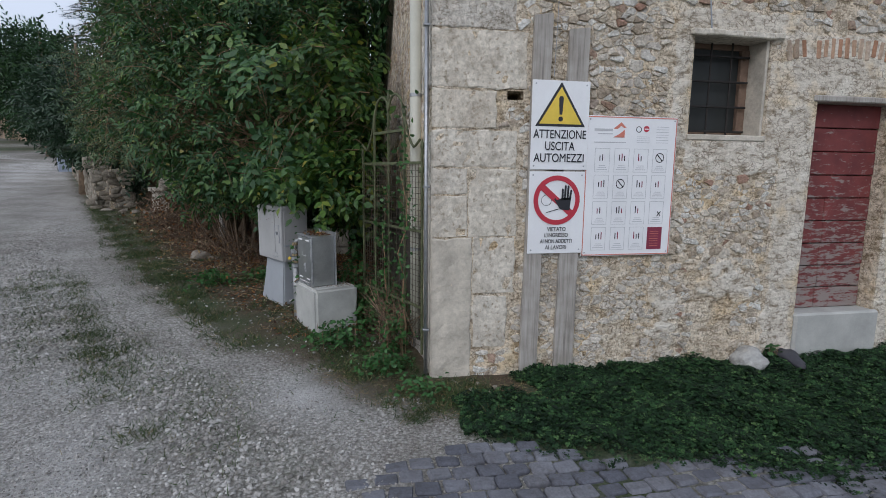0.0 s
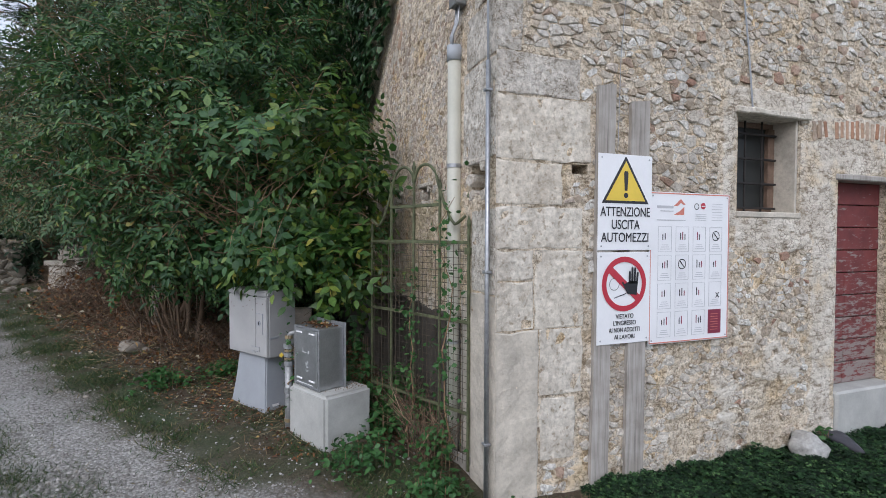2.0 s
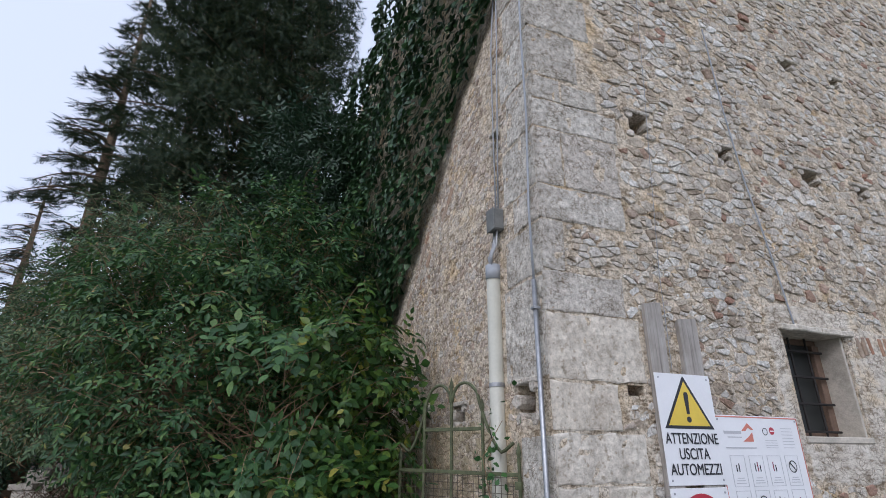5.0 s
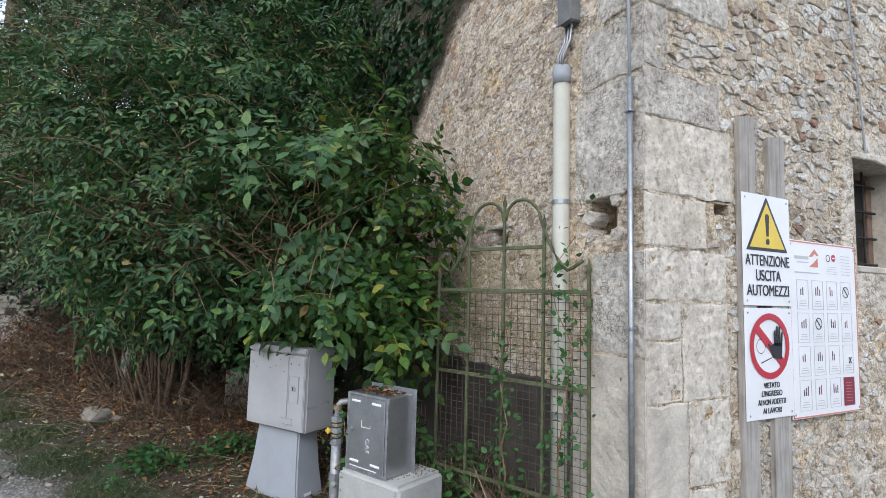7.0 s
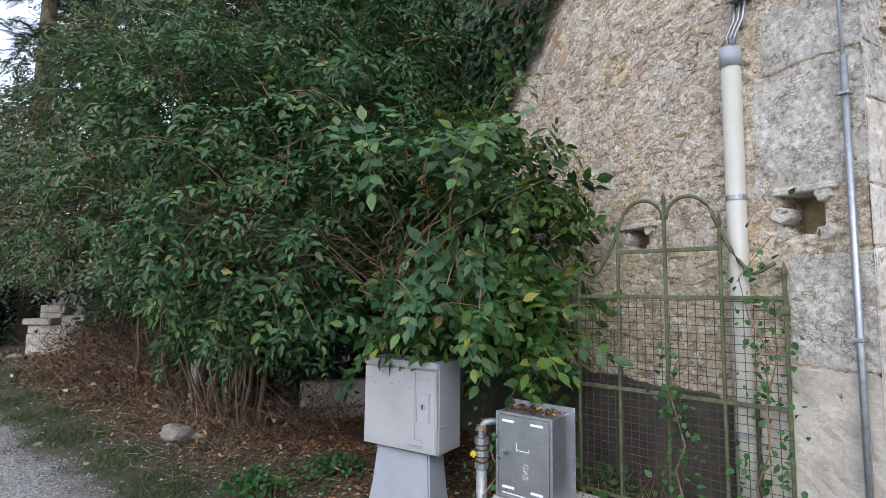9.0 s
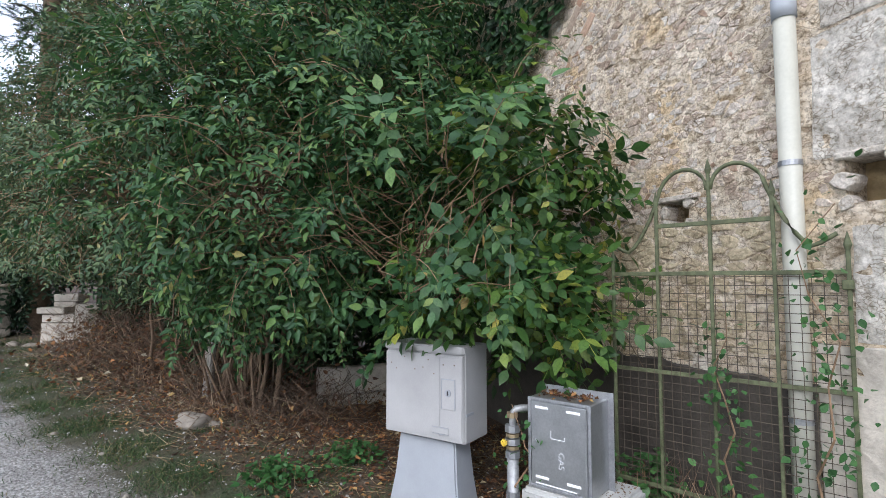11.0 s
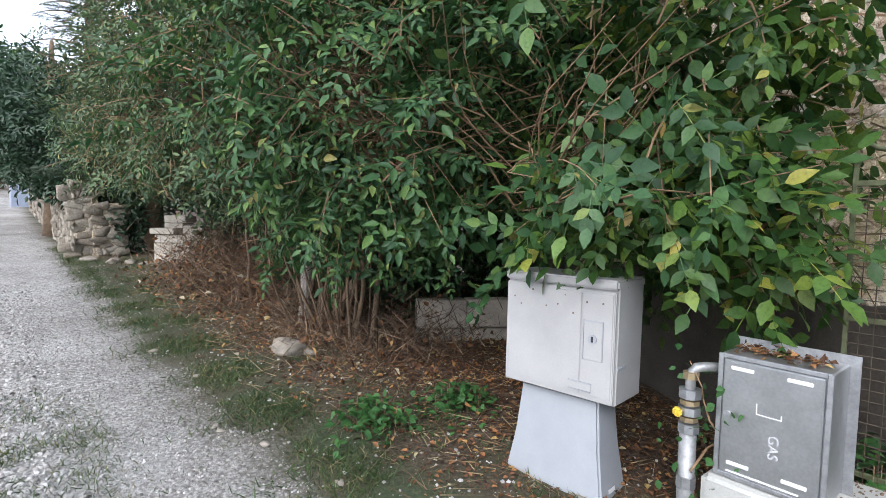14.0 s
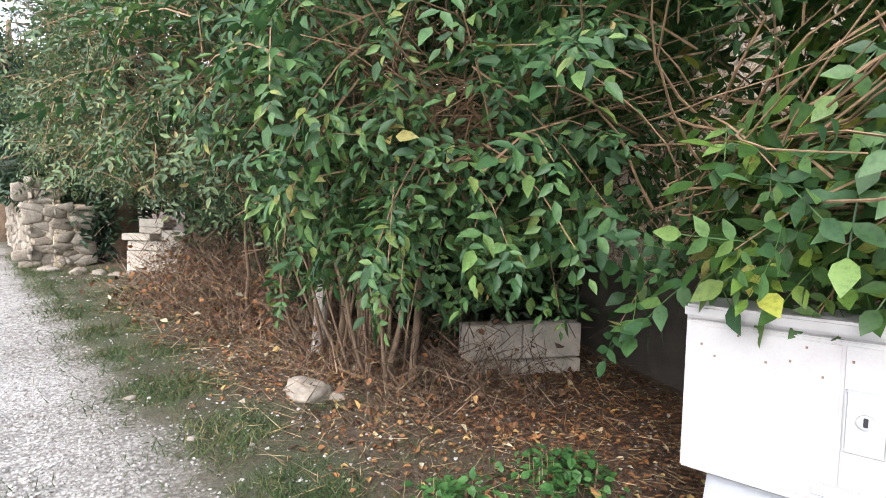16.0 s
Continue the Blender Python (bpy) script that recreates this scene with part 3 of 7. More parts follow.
def rubble(x0, z0, x1, z1, sx, sz, rnd):
    """Irregular flat-lying cells that fill a rectangle: centre and outline of each."""
    cols, rows = int((x1 - x0) / sx), int((z1 - z0) / sz)
    seeds = {}
    for j in range(-1, rows + 1):
        for i in range(-1, cols + 1):
            size = noise.noise(Vector((i * sx * 2.3, j * sz * 2.3, x0 + z0 + 5)))
            n = rnd.choices((0, 1, 2, 3), (0.34 - 0.4 * size, 0.4, 0.18 + 0.2 * size, 0.08 + 0.15 * size))[0] if abs(size) < 0.8 else 1
            seeds[i, j] = [(x0 + (i + rnd.uniform(0, 1)) * sx, z0 + (j + rnd.uniform(0.05, 0.95)) * sz) for _ in range(n)]
    k = sx / sz
    cells = []
    for (i, j), here in seeds.items():
        around = [o for di in (-2, -1, 0, 1, 2) for dj in (-2, -1, 0, 1, 2) for o in seeds.get((i + di, j + dj), ())]
        for cx, cz in here:
            if not (x0 < cx < x1 and z0 < cz < z1):
                continue
            wx, wz = sx * rnd.uniform(0.75, 1.25), sz * rnd.uniform(0.75, 1.25)
            poly = [(cx - wx, (cz - wz * 0.8) * k), (cx - wx * 0.7, (cz - wz) * k), (cx + wx * 0.8, (cz - wz) * k), (cx + wx, (cz - wz * 0.6) * k), (cx + wx, (cz + wz * 0.8) * k), (cx + wx * 0.6, (cz + wz) * k), (cx - wx * 0.8, (cz + wz) * k), (cx - wx, (cz + wz * 0.5) * k)]
            for ox, oz in around:
                dx, dz = ox - cx, (oz - cz) * k
                if dx or dz:
                    poly = clip(poly, dx, dz, dx * (cx + ox) / 2 + dz * (cz + oz) * k / 2)
            xs_, zs_ = [p_[0] for p_ in poly], [p_[1] / k for p_ in poly]
            if len(poly) > 2 and max(xs_) - min(xs_) > 0.014 and max(zs_) - min(zs_) > 0.012:
                cells.append(((sum(xs_) / len(xs_), sum(zs_) / len(zs_)), [(px, pz / k) for px, pz in poly]))
    return cells


def stone_mesh(centre, poly, proud, rnd, gap=0.9, base=-0.012):
    """A rounded, uneven stone over an outline in x and z, standing out to -y."""
    cx, cz = centre
    pts = []
    for (ax, az), (bx, bz) in zip(poly, poly[1:] + poly[:1]):
        pts.append((ax, az))
        if math.hypot(bx - ax, bz - az) > 0.035:
            pts.append(((ax + bx) / 2 + rnd.uniform(-0.007, 0.007), (az + bz) / 2 + rnd.uniform(-0.007, 0.007)))
    n = len(pts)
    tx, tz = rnd.uniform(-0.1, 0.1), rnd.uniform(-0.14, 0.1)
    v, f = [], []
    for k, d in ((gap, base), (gap * 0.99, 0.45), (gap * 0.83, 1.0)):
        for px, pz in pts:
            j = 1 + rnd.uniform(-0.06, 0.06)
            x, z = cx + (px - cx) * k * j, cz + (pz - cz) * k * j
            y = -base if d == base else -(proud * d * rnd.uniform(0.8, 1.1) + (x - cx) * tx + (z - cz) * tz)
            v.append((x, y, z))
    v.append((cx + rnd.uniform(-0.01, 0.01), -proud * rnd.uniform(0.9, 1.15), cz))
    for r in range(2):
        for i in range(n):
            a, b = r * n + i, r * n + (i + 1) % n
            f.append((a, b, b + n, a + n))
    f += [(2 * n + i, 2 * n + (i + 1) % n, 3 * n) for i in range(n)]
    return v, f


def lay_stones(cells, parent, skip, pick, rnd, mat, prouds=(0.004, 0.027), limit=290):
    """Stones in a wall: those that pick() chooses are objects of their own, the rest one mesh."""
    rest_v, rest_f, made = [], [], 0
    for centre, poly in cells:
        if len(poly) < 3 or skip(*centre) or any(skip(px, pz) for px, pz in poly):
            continue
        v, f = stone_mesh(centre, poly, rnd.uniform(*prouds), rnd, rnd.uniform(0.84, 0.98))
        if pick(*centre) and made < limit:
            ob = mesh_object("stone", [(x - centre[0], y, z - centre[1]) for x, y, z in v], f, mat, parent)
            ob.location = (centre[0], 0, centre[1])
            made += 1
        else:
            o = len(rest_v)
            rest_v += v
            rest_f += [tuple(o + q for q in g) for g in f]
    ob = mesh_object("rubble_stones", rest_v, rest_f, mat, parent)
    tagged(ob, kind="stuff")


def inside(x, z, rects, m=0.0):
    return any(a - m < x < c + m and b - m < z < d + m for a, b, c, d in rects)


# big dressed blocks of the corner: z0, z1, start and end along the wall
FRONT_BLOCKS = [(-0.15, 1.2, 0.0, 0.37), (0.25, 0.7, 0.38, 0.68), (0.72, 1.2, 0.37, 0.74), (1.2, 1.76, 0.33, 0.74), (1.2, 1.54, 0.0, 0.32), (1.55, 1.76, 0.0, 0.32), (1.77, 2.07, 0.0, 0.73),
                (2.08, 2.38, 0.0, 0.56), (2.39, 2.83, 0.0, 0.8), (2.84, 3.13, 0.0, 0.7), (3.14, 3.51, 0.0, 0.22), (3.52, 3.8, 0.0, 0.8), (3.81, 4.3, 0.0, 0.27), (3.81, 4.3, 0.28, 0.8), (4.31, 4.57, 0.0, 0.84), (4.58, 4.78, 0.32, 0.66), (4.58, 4.8, 0.0, 0.31), (4.82, 5.3, 0.0, 0.5), (5.32, 5.8, 0.0, 0.66), (5.82, 6.3, 0.0, 0.5), (6.32, 6.8, 0.0, 0.7)]
SIDE_BLOCKS = [(-0.15, 1.44, 0.0, 0.59), (1.45, 2.05, 0.0, 0.4), (2.41, 3.1, 0.0, 0.56), (3.12, 3.5, 0.0, 0.5), (3.52, 3.8, 0.0, 0.36), (3.81, 4.3, 0.0, 0.5), (4.32, 4.8, 0.0, 0.4), (4.82, 5.3, 0.0, 0.5), (5.32, 5.8, 0.0, 0.4), (5.82, 6.8, 0.0, 0.5)]


def block_mesh(w, h, rnd, thick=0.012, corner=True):
    """A dressed stone face with a chipped rim; x along, z up, face to -y. The corner side keeps its full depth."""
    def steps(size):
        n = max(3, int(size * 18))
        return [0.0, 0.01] + [0.01 + (size - 0.02) * k / n for k in range(1, n)] + [size - 0.01, size]
    us, ts, seed = steps(w), steps(h), rnd.uniform(0, 50)
    v, f = [], []
    for z in ts:
        for x in us:
            # the joints are filled almost to the face
            rim = z in (0.0, ts[-1]) or x == us[-1] or (x == 0.0 and not corner)
            q = noise.noise(Vector((x * 5 + seed, z * 5, seed))) * 0.008 + noise.noise(Vector((x * 13 + seed, z * 13, 3))) * 0.009
            keep = corner and x < 0.02
            y = -0.75 * thick if rim else -thick if keep else -thick + q
            ragged = 0.016 * noise.noise(Vector((x * 5 + seed, z * 5, 7))) + 0.012 * noise.noise(Vector((x * 22 + seed, z * 22, 7)))
            dx = ragged if (x in (us[-1], us[-2]) or (not corner and x < 0.011)) else 0
            dz = ragged if z in (0.0, ts[1], ts[-1], ts[-2]) else 0
            v.append((x + dx, y, z + dz))
    n = len(us)
    for j in range(len(ts) - 1):
        for i in range(n - 1):
            a = j * n + i
            f.append((a, a + 1, a + n + 1, a + n))
    return v, f


def mortar_skin(parent, x0, z0, x1, z1, step, holes, plaster, blocks, seed):
    """The uneven face of the mortar over a wall, flat at openings and behind dressed blocks."""
    xs, zs = np.arange(x0, x1, step), np.arange(z0, z1, step)
    v, f, at, smooth_ = [], [], {}, set()
    for j, z in enumerate(zs):
        for i, x in enumerate(xs):
            x_, z_ = float(x), float(z)
            near_ = 1.0
            for a, b, c, d in holes:
                gap = math.hypot(max(a - x_, 0, x_ - c), max(b - z_, 0, z_ - d))
                near_ = min(near_, gap / 0.06)
            if near_ <= 0:
                continue
            n1 = noise.noise(Vector((x_ * 2.1, z_ * 2.1, seed)))
            n2 = noise.noise(Vector((x_ * 8, z_ * 8, seed + 3)))
            n3 = noise.noise(Vector((x_ * 24, z_ * 24, seed + 6)))
            y = 0.005 + 0.009 * n1 + 0.007 * n2 + 0.005 * n3
            if inside(x_ + 0.06 * n2, z_ + 0.06 * n1 + 0.02 * n3, plaster) or (z_ < 1.3 and n1 + 0.5 * n2 > 0.3):
                smooth_.add((i, j))
                y = 0.019 + 0.005 * n1 + 0.0015 * n3
            if inside(x_, z_, blocks):
                y = 0.007 + 0.003 * n2
            at[i, j] = len(v)
            v.append((x_, -max(0.001, y * min(1, near_)), z_))
    for i, j in at:
        k = [at.get(q) for q in ((i, j), (i + 1, j), (i + 1, j + 1), (i, j + 1))]
        if None not in k:
            f.append(k)
    ob = mesh_object("mortar_skin", v, f, M_MORTAR, parent, smooth=True)
    amount = np.zeros(len(v), np.float32)
    for q in smooth_:
        amount[at[q]] = np.mean([(q[0] + di, q[1] + dj) in smooth_ for di in (-2, -1, 0, 1, 2) for dj in (-2, -1, 0, 1, 2)])
    ob.data.attributes.new("coat", "FLOAT", "POINT").data.foreach_set("value", amount)
    return ob
RS1 = random.Random(3)
for parent_, blocks in ((wall_front, FRONT_BLOCKS), (wall_side, SIDE_BLOCKS)):
    for z0, z1, a, b in blocks:
        first = a == 0
        v, f = block_mesh(b - a - 0.004 + ((0.018 if parent_ is wall_side else -0.022) if first else 0), z1 - z0 - 0.006, RS1, corner=first)
        ob = mesh_object("ashlar_block", v, f, M_GREYCOAT if z0 < -0.1 else M_ASHLARGREY if parent_ is wall_side or z0 > 2.8 else M_ASHLAR, parent_)
        ob.location = (a + 0.002 - (0.02 if first else 0) + (0.04 if first and parent_ is wall_front else 0), 0.0, z0 + 0.003)
corner_rects_f = [(a - 0.1, z0, b, z1) for z0, z1, a, b in FRONT_BLOCKS]
corner_rects_s = [(a - 0.1, z0, b, z1) for z0, z1, a, b in SIDE_BLOCKS]

PLASTER_F = [(2.1, 1.95, 2.29, 3.1), (2.2, 2.87, 3.3, 3.12), (3.04, 1.9, 3.62, 2.75), (3.22, -0.2, 3.62, 2.75), (3.3, 2.4, 5.2, 2.98), (2.25, 1.75, 3.2, 2.07), (4.45, 0.3, 5.3, 2.6), (3.5, -0.3, 4.7, 0.42)]


def skip_front(x, z):
    if inside(x, z, corner_rects_f) or inside(x, z, PLASTER_F) or inside(x, z, HOLES + [WINDOW, DOOR], 0.015) or x < 0.06:
        return True
    return noise.noise(Vector((x * 1.7, z * 1.7, 4.2))) > (0.62 if z > 1.3 else 0.4)


mortar_skin(wall_front, 0.045, -0.2, 5.6, 4.2, 0.023, [WINDOW, DOOR] + HOLES, PLASTER_F, corner_rects_f, 4.0)
mortar_skin(wall_front, 0.045, 4.2, 8.0, 8.4, 0.042, HOLES, [], corner_rects_f, 4.0)
mortar_skin(wall_side, 0.0, 1.1, 5.2, 6.6, 0.028, SIDE_HOLES, [], corner_rects_s, 14.0)


def on_front(cells, pick):
    lay_stones(cells, wall_front, skip_front, pick, RS1, M_RUBBLE, (0.0, 0.024))


on_front(rubble(0.0, -0.1, 5.6, 3.7, 0.088, 0.054, RS1), lambda x, z: 0.6 < x < 2.3 and z < 1.4)
on_front(rubble(0.0, 3.7, 7.4, 8.2, 0.105, 0.066, RS1), lambda x, z: False)


def ivy_line(y):
    """Height above which ivy covers the side wall."""
    return float(np.interp(y, (0.0, 0.75, 1.36, 1.76, 2.85, 3.97, 5.2, 7.0), (6.6, 5.85, 5.5, 5.0, 4.05, 3.28, 2.4, 1.2)))


def skip_side(y, z):
    if inside(y, z, corner_rects_s) or inside(y, z, SIDE_HOLES, 0.01) or z > ivy_line(y) + 0.3:
        return True
    if z < 1.25 + 0.1 * noise.noise(Vector((y * 3, 0, 1))):
        return True
    return noise.noise(Vector((y * 2.1, z * 2.1, 9.2))) > 0.6


M_SIDESTONE = pieces("lime_washed_stone", [(0.0, (0.52, 0.4, 0.3)), (0.25, (0.7, 0.58, 0.47)), (0.6, (0.78, 0.68, 0.58)), (0.9, (0.85, 0.79, 0.71)), (1.0, (0.5, 0.33, 0.22))], grime=0.55, fine=48, strength=1.0, dist=0.02, chips=20)
M_OCHRESTONE = pieces("ochre_bedded_stone", [(0.0, (0.44, 0.31, 0.16)), (0.35, (0.66, 0.53, 0.33)), (0.75, (0.76, 0.66, 0.47)), (1.0, (0.48, 0.32, 0.2))], grime=0.5, fine=48, strength=1.0, dist=0.02, chips=12)
lay_stones(rubble(0.3, 2.16, 5.0, 6.3, 0.075, 0.05, RS1), wall_side, skip_side, lambda y, z: False, RS1, M_SIDESTONE, (0.0, 0.012))
lay_stones(rubble(0.3, 1.15, 5.0, 2.18, 0.13, 0.06, RS1), wall_side, skip_side, lambda y, z: 0.6 < y < 2.6, RS1, M_OCHRESTONE, (0.0, 0.013))

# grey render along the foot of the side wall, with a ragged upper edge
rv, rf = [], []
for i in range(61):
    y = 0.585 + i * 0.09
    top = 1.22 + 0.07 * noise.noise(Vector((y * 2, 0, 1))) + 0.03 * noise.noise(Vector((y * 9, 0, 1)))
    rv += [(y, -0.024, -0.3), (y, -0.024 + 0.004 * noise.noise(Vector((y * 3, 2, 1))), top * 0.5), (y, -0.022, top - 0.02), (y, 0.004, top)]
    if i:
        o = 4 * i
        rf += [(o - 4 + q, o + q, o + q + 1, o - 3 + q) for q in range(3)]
# near-black base: shade behind the gate is put into the dirty render's colour
M_SHADED_STAINED = plain("shaded_stained_render", (0.085, 0.074, 0.06), 0.95, vary=0.42, scale=3.5, bumps=0.5, dist=0.006, fine=60)
rob = mesh_object("render_coat", rv, rf, M_SHADED_STAINED, wall_side, "grey cement render along the wall foot")

# shallow putlog holes: an ochre back, a thin slab over each and ragged stones at the corners
def dress_hole(parent_, h):
    x0, z0, x1, z1 = h
    part("hole_back", box(x0 - 0.01, 0.2, z0 - 0.01, x1 + 0.01, 0.24, z1 + 0.01), M_OCHRE, parent_)
    part("slab", box(x0 - RS1.uniform(0.02, 0.1), -0.03, z1 - 0.012, x1 + RS1.uniform(0.02, 0.08), 0.2, z1 + 0.028, 0.009), M_RUBBLE, parent_)
    for cx, cz in ((x0, z0), (x1, z0), (x0, z1 - 0.03), (x1, (z0 + z1) / 2)):
        w, hh = RS1.uniform(0.03, 0.06), RS1.uniform(0.025, 0.05)
        poly = [(cx + w * math.cos(a) * RS1.uniform(0.8, 1.2), cz + hh * math.sin(a) * RS1.uniform(0.8, 1.2)) for a in np.linspace(0, math.tau, 8)[:-1]]
        v, f = stone_mesh((cx, cz), poly, RS1.uniform(0.012, 0.03), RS1, 1.0, -0.1)
        mesh_object("stone", v, f, M_RUBBLE, parent_)


M_OCHRE = plain("ochre_earth", (0.4, 0.3, 0.16), 0.95, vary=0.3, scale=9, bumps=0.8, dist=0.02, fine=30)
for h in HOLES[:-1]:
    dress_hole(wall_front, h)
for h in SIDE_HOLES:
    dress_hole(wall_side, h)

# brick arch over the door, and bricks at the ragged edge of the side wall
for i in range(22):
    x = 3.22 + i * 0.075
    if RS1.random() < 0.25:
        continue
    bm = box(-0.024, -0.021 - RS1.uniform(0, 0.008), -0.07 - RS1.uniform(0, 0.03), 0.024, 0.03, 0.07 + RS1.uniform(0, 0.02), 0.008)
    ob = part("brick", bm, M_BRICK, wall_front)
    ob.matrix_local = pose(x, 0, 2.82 + 0.05 * math.sin(i / 21 * math.pi), 0, RS1.uniform(-4, 4) + (i - 10.5) * 0.8, 0)
M_SALMON = pieces("salmon_brick", [(0.0, (0.58, 0.4, 0.28)), (0.5, (0.62, 0.5, 0.39)), (1.0, (0.6, 0.54, 0.45))], per="object", fine=50, chips=14)
for i in range(36):
    z = 3.15 + (i // 3) * 0.17 + RS1.uniform(-0.05, 0.05)
    y = float(np.interp(z, (2.4, 3.28, 4.05, 5.0, 5.5), (5.2, 3.97, 2.85, 1.76, 1.36))) - 0.16 - 0.22 * (i % 3) - RS1.uniform(0, 0.16)
    if RS1.random() < 0.35 + 0.15 * (i % 3):
        continue
    bm = box(-0.11, -0.006 - RS1.uniform(0, 0.008), -0.05, 0.11, 0.03, 0.05, 0.014)
    ob = part("brick", bm, M_BRICK if 4.1 < z < 4.55 else M_SALMON, wall_side)
    ob.matrix_local = pose(y, 0, z, 0, RS1.uniform(-8, 8) + 40, 0)


# ---- front of the house: window, door, boards, signs ----
def plane_text(words, size, mat, parent, x, z, y, align="CENTER", name="lettering"):
    cu = bpy.data.curves.new(name, "FONT")
    cu.body, cu.size, cu.align_x, cu.align_y = words, size, align, "CENTER"
    cu.offset, cu.extrude = 0.0, 0.0006
    tmp = bpy.data.objects.new(name, cu)
    scene.collection.objects.link(tmp)
    dg = bpy.context.evaluated_depsgraph_get()
    me = bpy.data.meshes.new_from_object(tmp.evaluated_get(dg))
    bpy.data.objects.remove(tmp)
    if size > 0.03:
        bm = bmesh.new()
        for k, (dx, dy) in enumerate(((0, 0), (0.008, 0.003), (-0.008, -0.003), (0.003, -0.007), (-0.003, 0.007))):
            me.transform(Matrix.Translation((dx * size, dy * size, 0.0003)))
            bm.from_mesh(me)
            me.transform(Matrix.Translation((-dx * size, -dy * size, 0)))
        bm.to_mesh(me)
        bm.free()
    me.materials.clear()
    me.materials.append(mat)
    ob = new(name, me)
    ob.parent = parent
    ob.matrix_local = pose(x, y, z, 90, 0, 0)
    return ob


def flat(name, outline, mat, parent, y, thick=0.0012, holes=()):
    """A thin printed shape in x and z on a board."""
    bm = bmesh.new()
    vs = [bm.verts.new((x, y, z)) for x, z in outline]
    face = bm.faces.new(vs)
    r = bmesh.ops.extrude_face_region(bm, geom=[face])
    for q in r["geom"]:
        if isinstance(q, bmesh.types.BMVert):
            q.co.y -= thick
    bmesh.ops.recalc_face_normals(bm, faces=bm.faces)
    return part(name, bm, mat, parent)


def rect(x0, z0, x1, z1):
    return [(x0, z0), (x1, z0), (x1, z1), (x0, z1)]


def ring(name, x, z, r0, r1, mat, parent, y, n=40):
    bm = bmesh.new()
    a = [bm.verts.new((x + r0 * math.cos(k * math.tau / n), y, z + r0 * math.sin(k * math.tau / n))) for k in range(n)]
    b = [bm.verts.new((x + r1 * math.cos(k * math.tau / n), y, z + r1 * math.sin(k * math.tau / n))) for k in range(n)]
    for k in range(n):
        bm.faces.new((a[k], b[k], b[(k + 1) % n], a[(k + 1) % n]))
    return part(name, bm, mat, parent)


def disc(x, z, r, n=16):
    return [(x + r * math.cos(k * math.tau / n), z + r * math.sin(k * math.tau / n)) for k in range(n)]


def board(x, z0, z1, width, lean, label):
    bm = bmesh.new()
    rows = 14
    for side in (0,):
        grid = []
        for j in range(rows + 1):
            t = j / rows
            w = width / 2 + 0.002 * math.sin(7 * t + x)
            grid.append([bm.verts.new((sx * w, yy, z0 + (z1 - z0) * t + (0.012 * sx if j == rows else 0))) for sx, yy in ((-1, -0.046), (1, -0.046), (1, -0.012), (-1, -0.012))])
        for a, b in zip(grid, grid[1:]):
            for k in range(4):
                bm.faces.new((a[k], a[(k + 1) % 4], b[(k + 1) % 4], b[k]))
        bm.faces.new(grid[0][::-1]), bm.faces.new(grid[-1])
    bmesh.ops.recalc_face_normals(bm, faces=bm.faces)
    ob = part("board", bm, M_WOOD)
    ob.matrix_world = pose(x, 0, 0, 0, lean, 0)
    return tagged(ob, label, "board", "boards behind the signs")


board(0.875, -0.06, 2.97, 0.15, 0.8, "grey weathered upright board against the stone wall")
board(1.2, -0.04, 2.88, 0.17, 0.5, "grey weathered upright board holding the signs")


def screws(parent, x0, z0, x1, z1, y):
    for x in (x0 + 0.03, x1 - 0.03):
        for z in (z0 + 0.03, z1 - 0.03):
            flat("screw", disc(x, z, 0.007, 10), M_GALV, parent, y, 0.002)


def warning_sign():
    ob = part("warning_sign", box(0.832, -0.054, 1.757, 1.33, -0.048, 2.468, 0.002), M_WHITE)
    tagged(ob, "white plastic warning sign with yellow triangle and black words", "sign", "site signs")
    y = -0.055
    flat("triangle_border", [(0.863, 2.105), (1.297, 2.105), (1.085, 2.45), (1.075, 2.45)], M_BLACK, ob, y)
    flat("triangle", [(0.897, 2.125), (1.263, 2.125), (1.08, 2.418)], M_YELLOW, ob, y - 0.002)
    flat("exclamation_mark", [(1.068, 2.2), (1.092, 2.2), (1.1, 2.33), (1.092, 2.345), (1.068, 2.345), (1.06, 2.33)], M_BLACK, ob, y - 0.004)
    flat("dot", disc(1.08, 2.165, 0.02), M_BLACK, ob, y - 0.004)
    for w, z in (("ATTENZIONE", 2.04), ("USCITA", 1.945), ("AUTOMEZZI", 1.85)):
        t = plane_text(w, 0.098, M_BLACK, ob, 1.081, z, y - 0.002)
        wide = max(v.co.x for v in t.data.vertices) - min(v.co.x for v in t.data.vertices)
        goal = {"ATTENZIONE": 0.46, "USCITA": 0.26, "AUTOMEZZI": 0.44}[w]
        t.scale = (goal / wide, 1, 1)
    screws(ob, 0.832, 1.757, 1.33, 2.468, y)
    return ob


